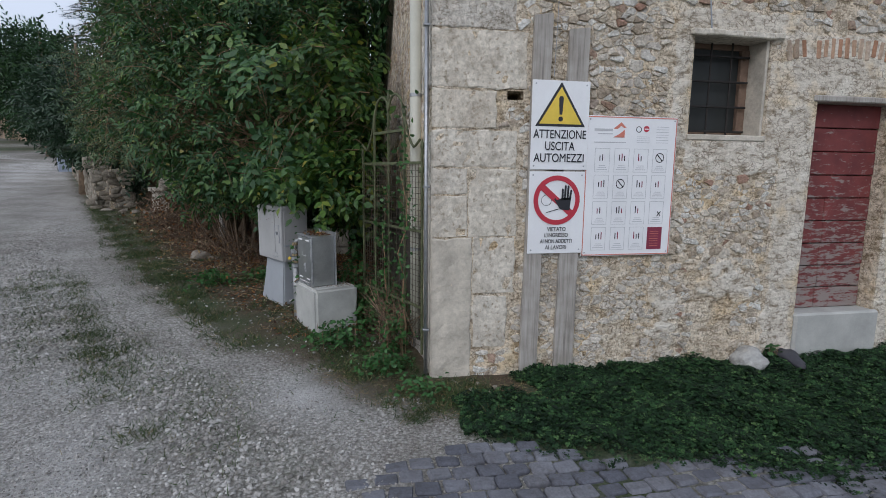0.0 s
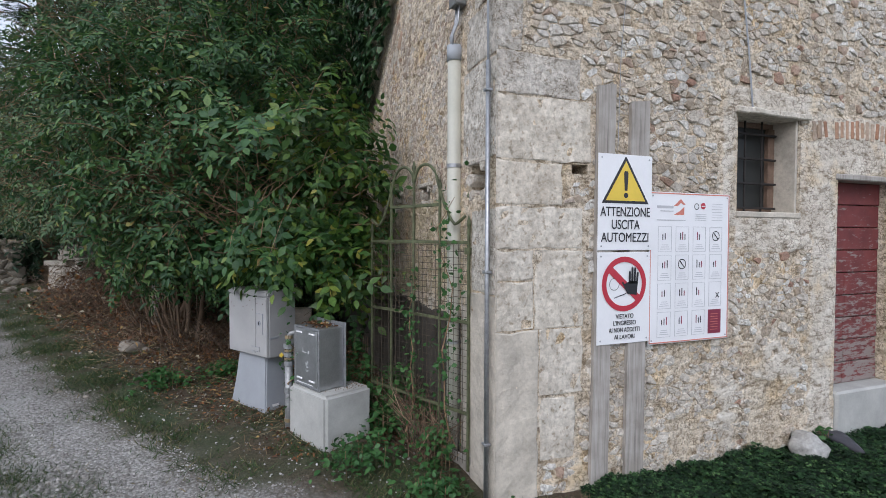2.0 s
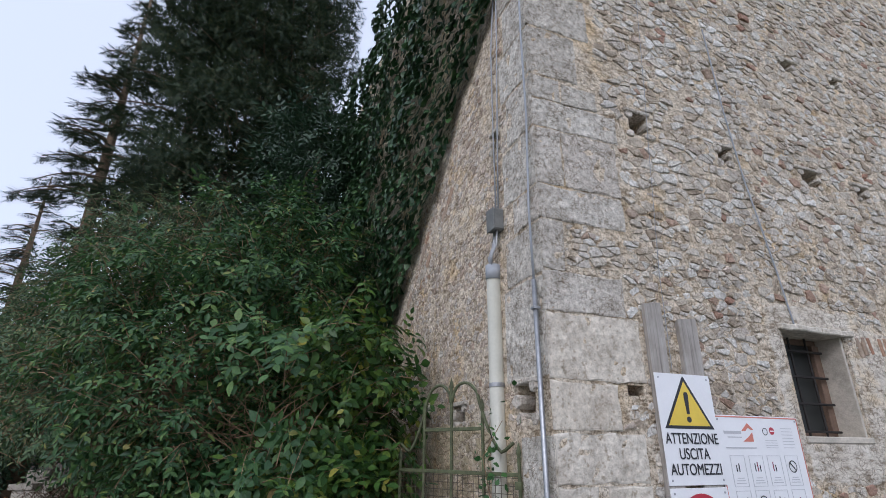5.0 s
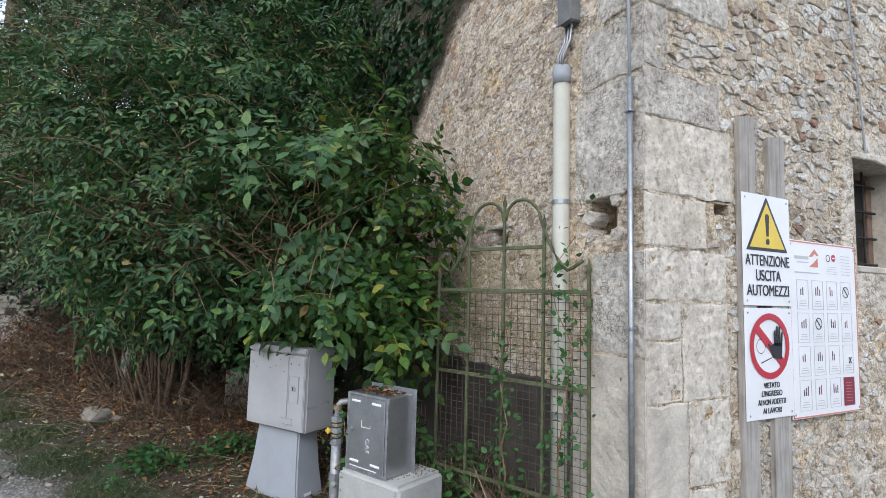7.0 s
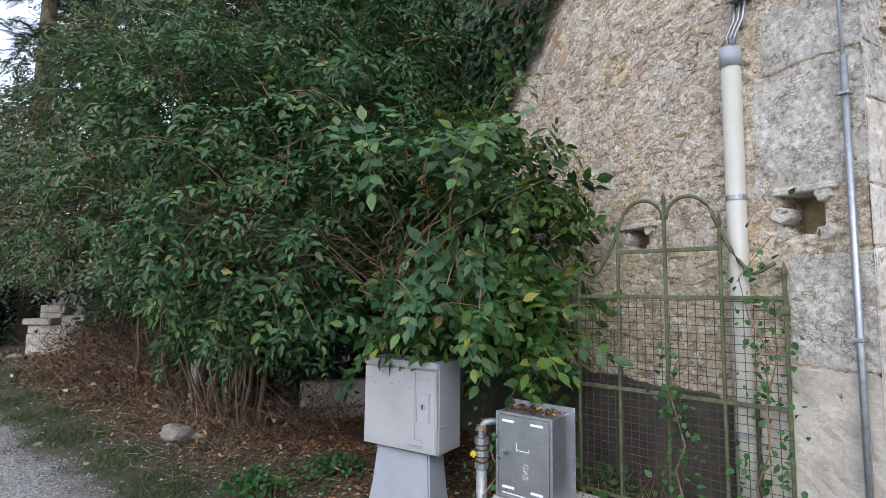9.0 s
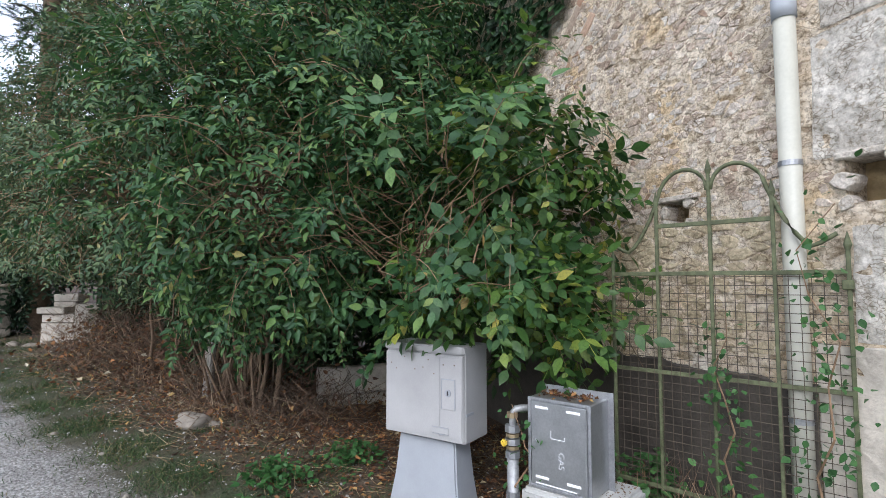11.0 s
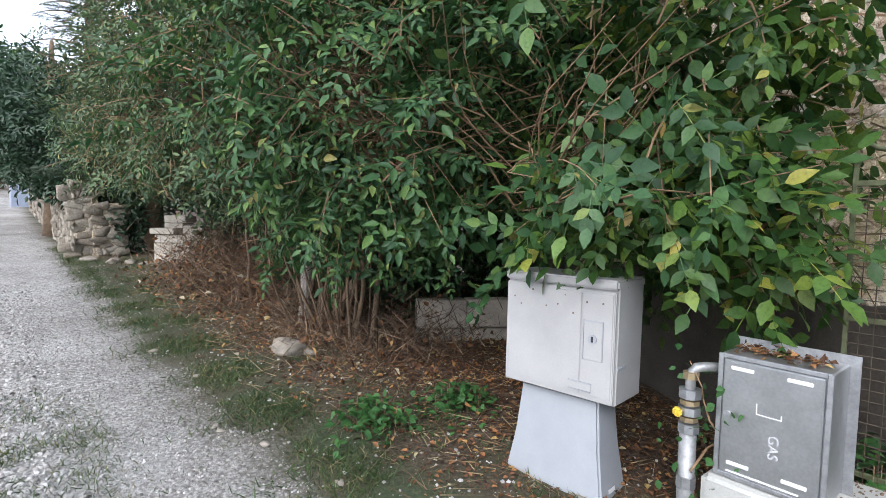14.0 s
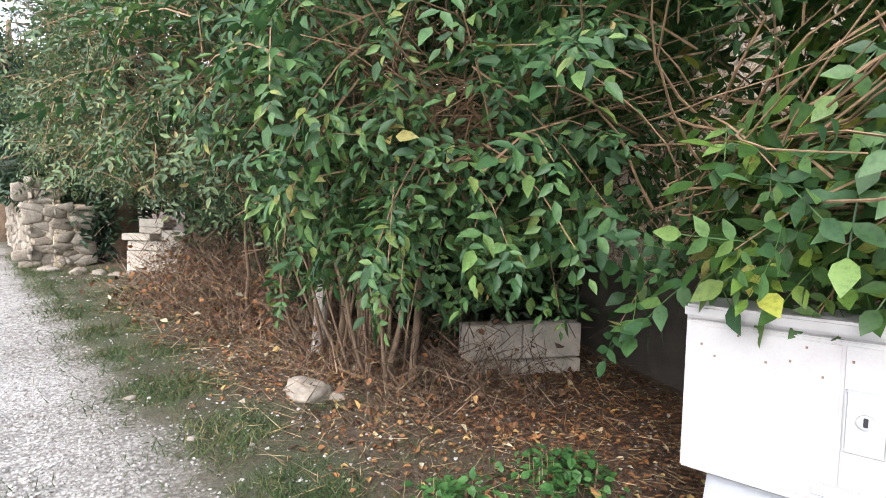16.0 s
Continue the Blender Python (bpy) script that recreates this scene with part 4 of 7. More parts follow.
def no_entry_sign():
    ob = part("no_entry_sign", box(0.832, -0.054, 1.058, 1.322, -0.048, 1.742, 0.002), M_WHITE)
    tagged(ob, "white plastic no-entry sign with red ring and black palm", "sign", "site signs")
    y, cx, cz = -0.055, 1.075, 1.505
    ring("red_ring", cx, cz, 0.165, 0.205, M_RED, ob, y - 0.004)
    bar = [(-0.16, 0.1), (-0.125, 0.14), (0.16, -0.1), (0.125, -0.14)]
    flat("red_bar", [(cx + a, cz + b) for a, b in bar], M_RED, ob, y - 0.003)
    bm = bmesh.new()
    hx, hz = cx + 0.075, cz + 0.0
    palm = [(-0.045, -0.075), (0.04, -0.085), (0.05, 0.02), (-0.03, 0.02), (-0.075, 0.0), (-0.09, 0.02), (-0.1, 0.01)]
    flat("palm_shape", [(hx + a, hz + b) for a, b in palm], M_BLACK, ob, y - 0.005)
    for i, top in enumerate((0.1, 0.13, 0.125, 0.09)):
        x = hx - 0.026 + i * 0.022
        flat("finger_shape", [(x - 0.0085, hz + 0.0), (x + 0.0085, hz + 0.0), (x + 0.0085 + 0.003 * i, hz + top - 0.01), (x + 0.003 * i, hz + top), (x - 0.0085 + 0.003 * i, hz + top - 0.01)], M_BLACK, ob, y - 0.005)
    ring("outline_round", cx - 0.09, cz + 0.0, 0.042, 0.046, M_BLACK, ob, y - 0.001, 24)
    flat("outline_arm", [(cx - 0.09, cz - 0.1), (cx - 0.09, cz - 0.106), (cx + 0.02, cz - 0.075), (cx + 0.02, cz - 0.069)], M_BLACK, ob, y - 0.001)
    for w, z, goal in (("VIETATO", 1.262, 0.165), ("L'INGRESSO", 1.212, 0.21), ("AI NON ADDETTI", 1.16, 0.285), ("AI LAVORI", 1.108, 0.19)):
        t = plane_text(w, 0.048, M_BLACK, ob, 1.083, z, y - 0.002)
        wide = max(v.co.x for v in t.data.vertices) - min(v.co.x for v in t.data.vertices)
        t.scale = (goal / wide, 1, 1)
    screws(ob, 0.832, 1.058, 1.322, 1.742, y)
    return ob


def instruction_poster():
    x0, z0, x1, z1 = 1.318, 1.025, 2.155, 2.205
    ob = part("instruction_poster", box(x0, -0.046, z0, x1, -0.04, z1, 0.002), M_WHITE)
    tagged(ob, "white site safety poster with a grid of small pictograms", "poster")
    y = -0.047
    b = 0.008
    for r in ((x0 + 0.006, z0 + 0.006, x1 - 0.006, z0 + 0.006 + b), (x0 + 0.006, z1 - 0.006 - b, x1 - 0.006, z1 - 0.006), (x0 + 0.006, z0 + 0.006, x0 + 0.006 + b, z1 - 0.006), (x1 - 0.006 - b, z0 + 0.006, x1 - 0.006, z1 - 0.006)):
        flat("red_border", rect(*r), M_CORAL, ob, y)
    flat("logo_shape", [(x0 + 0.24, 2.10), (x0 + 0.31, 2.155), (x0 + 0.36, 2.11), (x0 + 0.335, 2.11), (x0 + 0.31, 2.125), (x0 + 0.28, 2.10)], M_CORAL, ob, y)
    flat("logo_shape", [(x0 + 0.24, 2.03), (x0 + 0.345, 2.03), (x0 + 0.345, 2.095), (x0 + 0.3, 2.06)], M_CORAL, ob, y)
    flat("title_bar", rect(x0 + 0.07, 2.08, x0 + 0.235, 2.1), M_GREY, ob, y)
    flat("text_bar", rect(x0 + 0.1, 2.055, x0 + 0.235, 2.062), M_GREY, ob, y)
    flat("text_bar", rect(x0 + 0.07, 1.985, x0 + 0.36, 1.992), M_GREY, ob, y)
    ring("round_mark", x0 + 0.475, 2.1, 0.02, 0.026, M_BLACK, ob, y - 0.001, 20)
    flat("red_disc", disc(x0 + 0.545, 2.105, 0.026), M_RED, ob, y)
    flat("text_bar", rect(x0 + 0.525, 2.1, x0 + 0.565, 2.108), M_WHITE, ob, y - 0.002)
    for i in range(7):
        flat("text_bar", rect(x0 + 0.64, 1.99 + i * 0.022, x0 + 0.755, 1.994 + i * 0.022), M_GREY, ob, y)
        if i < 4:
            flat("text_bar", rect(x0 + 0.46, 1.99 + i * 0.016, x0 + 0.58, 1.993 + i * 0.016), M_GREY, ob, y)
    w, h = 0.135, 0.195
    for r in range(4):
        for c in range(4):
            bx, bz = x0 + 0.085 + c * 0.178, 1.075 + (3 - r) * 0.222
            if r == 3 and c == 3:
                flat("maroon_panel", rect(bx - 0.005, bz, bx + w, bz + h), M_MAROON, ob, y)
                for i in range(7):
                    flat("text_bar", rect(bx + 0.02, bz + 0.03 + i * 0.021, bx + w - 0.035, bz + 0.034 + i * 0.021), M_CORAL, ob, y - 0.002)
                continue
            for q in ((bx, bz, bx + w, bz + 0.003), (bx, bz + h, bx + w, bz + h + 0.003), (bx, bz, bx + 0.003, bz + h), (bx + w - 0.003, bz, bx + w, bz + h)):
                flat("panel_outline", rect(*q), M_GREY, ob, y)
            for i in range(3):
                flat("text_bar", rect(bx + 0.02 + 0.01 * i, bz + 0.02 + i * 0.016, bx + w - 0.02 - 0.008 * i, bz + 0.025 + i * 0.016), M_GREY, ob, y)
            mid = (bx + w / 2, bz + 0.125)
            if (r, c) in ((0, 3), (1, 1)):
                ring("round_mark", *mid, 0.034, 0.041, M_BLACK, ob, y - 0.001, 24)
                flat("slash", [(mid[0] - 0.03, mid[1] + 0.026), (mid[0] - 0.024, mid[1] + 0.032), (mid[0] + 0.03, mid[1] - 0.026), (mid[0] + 0.024, mid[1] - 0.032)], M_BLACK, ob, y - 0.001)
            elif (r, c) == (2, 3):
                for s in (-1, 1):
                    flat("cross", [(mid[0] + 0.005, mid[1] - s * 0.02 - 0.035), (mid[0] + 0.011, mid[1] - s * 0.024 - 0.035), (mid[0] + 0.045, mid[1] + s * 0.02 - 0.035), (mid[0] + 0.039, mid[1] + s * 0.024 - 0.035)], M_BLACK, ob, y - 0.001)
            else:
                for i in range(2 + (r + c) % 2):
                    px = mid[0] - 0.025 + i * 0.024
                    tall = 0.042 + 0.01 * ((r * 3 + c + i) % 3)
                    flat("pictogram", rect(px, mid[1] - 0.03, px + 0.008, mid[1] - 0.03 + tall), (M_BLACK, M_MAROON)[(r + c + i) % 3 == 2], ob, y)
    screws(ob, x0, z0, x1, z1, y)
    return ob


warning_sign(), no_entry_sign(), instruction_poster()


def window():
    x0, z0, x1, z1 = WINDOW
    ob = empty("window_1", pose(0, 0, 0), "small barred window set deep in the stone wall", "window", kind="structure")
    y = 0.22
    m_wood = plain("old_window_wood", (0.2, 0.13, 0.09), 0.8, vary=0.3, scale=10)
    for b in ((x0, y, z1 - 0.05, x1, y + 0.05, z1), (x0, y, z0, x1, y + 0.05, z0 + 0.05), (x0, y, z0 + 0.05, x0 + 0.05, y + 0.05, z1 - 0.05), (x1 - 0.11, y - 0.02, z0 + 0.05, x1 - 0.03, y + 0.05, z1 - 0.05)):
        part("window_frame", box(*b, 0.004), m_wood, ob)
    gl, n, l, p = material("dusty_glass")
    p.inputs["Base Color"].default_value = (0.03, 0.032, 0.03, 1)
    p.inputs["Roughness"].default_value = 0.35
    p.inputs["Specular IOR Level"].default_value = 0.2
    part("pane", box(x0 + 0.05, y + 0.02, z0 + 0.05, x1 - 0.09, y + 0.026, z1 - 0.05), gl, ob)
    m_bar = plain("black_iron_bar", (0.03, 0.025, 0.022), 0.7, 0.3, vary=0.3)
    for i in range(3):
        x = x0 + 0.09 + i * 0.21
        part("bar", cylinder(x, y - 0.05, z0, z1, 0.009, 8), m_bar, ob)
    for i in range(4):
        z = z0 + 0.04 + i * 0.22
        part("bar", box(x0, y - 0.062, z, x1 - 0.06, y - 0.038, z + 0.018, 0.003), m_bar, ob)
    part("window_sill", box(x0 - 0.02, -0.026, z0 - 0.045, x1 + 0.02, 0.22, z0 + 0.006, 0.008), M_GREYCOAT, ob, "rough rendered sill")
    bm = box(x0 - 0.06, -0.055, z1 - 0.006, x1 + 0.1, 0.22, z1 + 0.045, 0.01)
    bmesh.ops.subdivide_edges(bm, edges=[e for e in bm.edges if e.calc_length() > 0.4], cuts=9)
    for v in bm.verts:
        v.co.z += 0.012 * noise.noise(v.co * 7)
        v.co.y += 0.014 * noise.noise(v.co * 6 + Vector((3, 0, 0))) * (v.co.y < 0)
    part("lintel", bm, M_ASHLAR, ob, "cracked stone slab lintel")
    part("reveal", box(x1 - 0.03, 0.006, z0, x1 - 0.001, 0.3, z1, 0.004), M_GREYCOAT, ob)


def door():
    x0, z0, x1, z1 = DOOR
    ob = empty("door_1", pose(0, 0, 0), "worn red wooden plank door with flaking paint", "door", kind="structure")
    m, n, l, p = material("flaking_red_paint")
    c = n.new("ShaderNodeTexCoord")
    mp = n.new("ShaderNodeMapping")
    mp.inputs["Scale"].default_value = (7, 7, 26)
    l.new(c.outputs["Object"], mp.inputs[0])
    no = n.new("ShaderNodeTexNoise")
    no.inputs["Scale"].default_value, no.inputs["Detail"].default_value, no.inputs["Roughness"].default_value = 1.0, 8, 0.7
    l.new(mp.outputs[0], no.inputs[0])
    sep = n.new("ShaderNodeSeparateXYZ")
    g = n.new("ShaderNodeNewGeometry")
    l.new(g.outputs["Position"], sep.inputs[0])
    mr = n.new("ShaderNodeMapRange")
    mr.inputs[1].default_value, mr.inputs[2].default_value, mr.inputs[3].default_value, mr.inputs[4].default_value = 0.4, 2.4, 0.09, -0.1
    l.new(sep.outputs[2], mr.inputs[0])
    ad = n.new("ShaderNodeMath")
    l.new(no.outputs["Fac"], ad.inputs[0]), l.new(mr.outputs[0], ad.inputs[1])
    bare = ramp(n, l, ad.outputs[0], [(0.515, (0, 0, 0)), (0.575, (1, 1, 1))])
    paint = ramp(n, l, tex(n, l, 5, coords="World"), [(0.3, (0.11, 0.022, 0.022)), (0.7, (0.19, 0.04, 0.036))])
    l.new(mixed(n, l, bare, paint, (0.24, 0.2, 0.18)), p.inputs["Base Color"])
    p.inputs["Roughness"].default_value = 0.75
    bump(n, l, p, no.outputs["Fac"], 0.6, 0.004)
    rows, h = 9, (z1 - z0) / 9
    for j in range(rows):
        zb = max(z0 + 0.016, z0 + j * h + 0.004)
        ends = (x0 + 0.004, x1 - 0.004) if j > 4 else (x0 + 0.004, x0 + 0.4 * (x1 - x0) + 0.02 * (j % 2), x1 - 0.004)
        for xa, xb in zip(ends, ends[1:]):
            part("plank", box(xa, 0.14 + 0.006 * (j % 2), zb, xb - 0.007, 0.18, z0 + (j + 1) * h - 0.004, 0.006), m, ob)
    part("threshold", box(x0 - 0.02, -0.05, -0.3, x1 + 0.05, 0.4, z0 + 0.012, 0.02), M_CONCRETE, ob, "grey stone threshold block")
    part("lintel", box(x0 - 0.06, -0.03, z1 - 0.006, x1 + 0.1, 0.135, z1 + 0.05, 0.01), M_WOOD, ob, "old wooden lintel")


window(), door()


# ---- utility pipes ----
def drain_pipe():
    ob = empty("cable_pipe", pose(-0.006, 0.66, 0), "cream plastic cable pipe fixed upright on the side wall", "pipe")
    part("tube", cylinder(0, 0, -0.1, 3.3, 0.056, 20), M_PVC, ob, smooth=True)
    part("collar", cylinder(0, 0, 3.24, 3.36, 0.063, 20), M_CABGREY, ob, "grey plastic collar", smooth=True)
    for z in (1.0, 2.4):
        part("clamp", cylinder(0, 0, z, z + 0.03, 0.06, 20), M_GALV, ob)


def conduit():
    ob = empty("conduit", pose(-0.008, 0.055, 0), "thin grey steel conduit running up the house corner", "conduit")
    part("tube", cylinder(0, 0, -0.1, 3.06, 0.017, 12), M_GALV, ob, smooth=True)
    for z in (0.4, 1.6, 2.85):
        part("clip", box(-0.026, -0.026, z, 0.026, 0.026, z + 0.02, 0.004), M_GALV, ob)
    part("cable", tube([(0, 0, 3.0), (0.0, 0.01, 3.6), (0.01, -0.02, 4.4), (0.0, -0.03, 5.2), (0.01, -0.05, 6.6)], 0.009, 8), M_CABGREY, ob, "grey cable", smooth=True)


def junction_box():
    ob = empty("junction_box", pose(-0.017, 0.575, 3.72), "small grey junction box on the side wall", "junction box")
    m_box = plain("weathered_grey_plastic", (0.17, 0.175, 0.165), 0.6, vary=0.2, scale=12)
    part("body", box(-0.042, -0.06, -0.09, 0.055, 0.06, 0.1, 0.012), m_box, ob)
    part("lid", box(-0.051, -0.064, -0.095, -0.042, 0.064, 0.105, 0.004), m_box, ob)
    for k in (-0.03, 0.0, 0.03):
        part("cable", tube([(0, k, -0.09), (0.0, k + 0.02, -0.2), (-0.03, 0.05 + k, -0.3), (-0.02, 0.06, -0.42)], 0.008, 8), M_GALV, ob, smooth=True)
    for k in (-0.02, 0.02):
        part("cable", tube([(0.02, k, 0.1), (0.03, k * 2, 0.9), (0.03, k * 3 - 0.03, 1.8), (0.03, k - 0.1, 2.6)], 0.007, 6), M_CABGREY, ob, smooth=True)


drain_pipe(), conduit(), junction_box()
wire = part("wall_cable", tube([(2.42, -0.03, 2.95), (2.36, -0.035, 3.4), (2.22, -0.035, 4.3), (2.16, -0.035, 5.0), (2.12, -0.04, 6.0)], 0.007, 6), M_CABGREY)
tagged(wire, "loose grey cable hanging down the stone wall", "cable")
wire = part("wall_wire", tube([(1.02, -0.035, 2.5), (1.04, -0.035, 3.2), (1.15, -0.03, 4.4), (1.2, -0.04, 5.0), (1.3, -0.04, 6.2)], 0.0025, 5), M_CABGREY)
tagged(wire, "thin dark wire on the stone wall", "wire")


# ---- gate ----
def gate():
    ang = math.degrees(math.atan2(0.925, -0.38))
    z0 = 0.06
    ob = empty("iron_gate", pose(0.012, 0.41, 0, 0, 0, ang), "green rusty iron gate panel with wire mesh and scrolled top", "gate")
    W, us = 1.24, (0.0, 0.32, 0.64, 0.95, 1.24)
    tops = (2.02, 2.33, 2.5, 2.33, 1.98)
    for u, t in zip(us, tops):
        part("upright", box(u - 0.01, -0.01, z0, u + 0.01, 0.01, t - 0.1, 0.003), M_IRON, ob)
        bm = tube([(u, 0, t - 0.11), (u, 0, t - 0.07), (u, 0, t)], [0.008, 0.019, 0.001], 6)
        part("finial", bm, M_IRON, ob)
    for z, a, b in ((1.81, 0, W), (1.2, 0, W), (2.11, 0.32, 0.95), (0.5, 0, W)):
        part("rail", box(a, -0.009, z - 0.013, b, 0.009, z + 0.013, 0.003), M_IRON, ob)
    for s in (-1, 1):
        c = 0.64
        arc = [(c + s * (0.145 - 0.145 * math.cos(k / 10 * math.pi * 0.93) + 0.01), -0.0, 2.25 + 0.17 * math.sin(k / 10 * math.pi * 0.93) + (0.07 if False else 0) + 0.06 * (1 - k / 10)) for k in range(11)]
        tail = [(c + s * (0.31 + 0.29 * (k / 8)), 0, 2.24 - 0.3 * math.sin(min(1, k / 6) * math.pi / 2) + (0.07 * max(0, (k - 5) / 3))) for k in range(1, 9)]
        part("scroll", tube(arc + tail, 0.012, 8), M_IRON, ob, smooth=True)
    bm = bmesh.new()
    n = 24
    for i in range(1, n):
        u = W * i / n
        tube([(u, 0.008, z0 + 0.05), (u, 0.008, 1.8)], 0.0022, 4, bm, False)
    z = z0 + 0.08
    while z < 1.8:
        tube([(0, 0.008, z), (W, 0.008, z)], 0.0022, 4, bm, False)
        z += 0.05
    part("wire_mesh", bm, plain("rusty_wire", (0.1, 0.078, 0.052), 0.75, 0.2, vary=0.35, scale=6), ob, "rusty square wire mesh")
    kb = part("kick_board", box(-0.05, -0.03, -0.05, W + 0.1, -0.012, 0.17, 0.004), M_WOOD, ob, "grey plank along the gate foot")
    part("hinge", box(-0.02, -0.02, 1.72, 0.03, 0.02, 1.77, 0.004), M_IRON, ob)


gate()


# ---- cabinets on the verge ----
def telecom_cabinet():
    ang = math.degrees(math.atan2(-0.593, 0.364))
    ob = empty("utility_cabinet", pose(-1.72, 2.55, 0.1, 0, 0, ang), "white plastic utility cabinet on a tapered grey pedestal", "utility cabinet")
    W, D, zb, zt = 0.67, 0.32, 0.585, 1.225
    part("body", box(0, 0.02, zb, W, D, zt - 0.02, 0.008, segs=2), M_CAB, ob)
    d = part("door", box(0.006, 0.0, zb + 0.008, W - 0.008, 0.02, zt - 0.06, 0.005, segs=2), M_CAB, ob)
    part("raised_panel", box(0.03, -0.006, zb + 0.035, W - 0.19, 0.002, zt - 0.075, 0.0025, segs=2), M_CAB, d)
    part("lock_strip", box(W - 0.18, -0.004, zb + 0.035, W - 0.02, 0.002, zt - 0.075, 0.0015), M_CAB, d)
    part("lock_recess", box(W - 0.17, -0.009, zt - 0.42, W - 0.07, 0.001, zt - 0.22, 0.002), M_CAB, d)
    # thin grey strips draw the shaded outlines of the recess and handle
    for b in ((W - 0.175, zt - 0.223, W - 0.065, zt - 0.216), (W - 0.175, zt - 0.42, W - 0.171, zt - 0.216), (W - 0.069, zt - 0.42, W - 0.065, zt - 0.216), (W - 0.25, zb + 0.05, W - 0.12, zb + 0.054), (W - 0.25, zb + 0.094, W - 0.12, zb + 0.098)):
        part("groove_shade", box(b[0], -0.0105, b[1], b[2], 0.0, b[3]), M_CABGREY, d)
    bm = bmesh.new()
    tube([(W - 0.12, -0.006, zt - 0.31), (W - 0.12, -0.016, zt - 0.31)], 0.024, 14, bm)
    part("lock", bm, M_CABGREY, d, "grey oval lock")
    part("keyhole", box(W - 0.126, -0.019, zt - 0.325, W - 0.114, -0.01, zt - 0.295, 0.002), M_BLACK, d)
    part("handle_ridge", box(W - 0.25, -0.009, zb + 0.055, W - 0.12, 0.001, zb + 0.093, 0.002), M_CAB, d)
    part("lid", box(-0.004, -0.006, zt - 0.05, W + 0.004, D + 0.006, zt, 0.01, segs=2), M_CAB, ob)
    for k in range(9):
        u, w = 0.06 + 0.065 * k + 0.02 * math.sin(k * 5), 0.09 + 0.1 * (0.5 + 0.5 * math.sin(k * 2.3))
        part("dirt_speck", box(u, -0.0085, zt - w - 0.008, u + 0.007, -0.003, zt - w), M_BARK, d)
    part("side_latch", box(W - 0.002, 0.02, zb + 0.18, W + 0.006, 0.12, zb + 0.2, 0.002), M_CABGREY, ob)
    bm = bmesh.new()
    lv = [(0.02, 0.09, 0.0), (0.09, 0.12, 0.3), (0.1, 0.12, 0.58)]
    rings = []
    for (ins, y0, z), (x0, x1, ya, yb) in zip(lv, ((0.0, 0.66, -0.02, 0.3), (0.07, 0.59, 0.03, 0.27), (0.09, 0.56, 0.06, 0.26))):
        rings.append([bm.verts.new((x, y, z - (0.12 if z == 0 else 0))) for x, y in ((x0, ya), (x1, ya), (x1, yb), (x0, yb))])
    for a, b in zip(rings, rings[1:]):
        for k in range(4):
            bm.faces.new((a[k], a[(k + 1) % 4], b[(k + 1) % 4], b[k]))
    bm.faces.new(rings[0][::-1]), bm.faces.new(rings[-1])
    bmesh.ops.bevel(bm, geom=list(bm.edges), offset=0.012, segments=2, affect="EDGES")
    part("pedestal", bm, M_CABGREY, ob, "tapered grey plastic pedestal")
    pl = part("label_plate", box(0, -0.002, 0, 0.002, 0.07, 0.022), M_WHITE, ob, "small white label plate")
    pl.matrix_local = pose(0.632, 0.08, 0.1, 0, -8, 0)


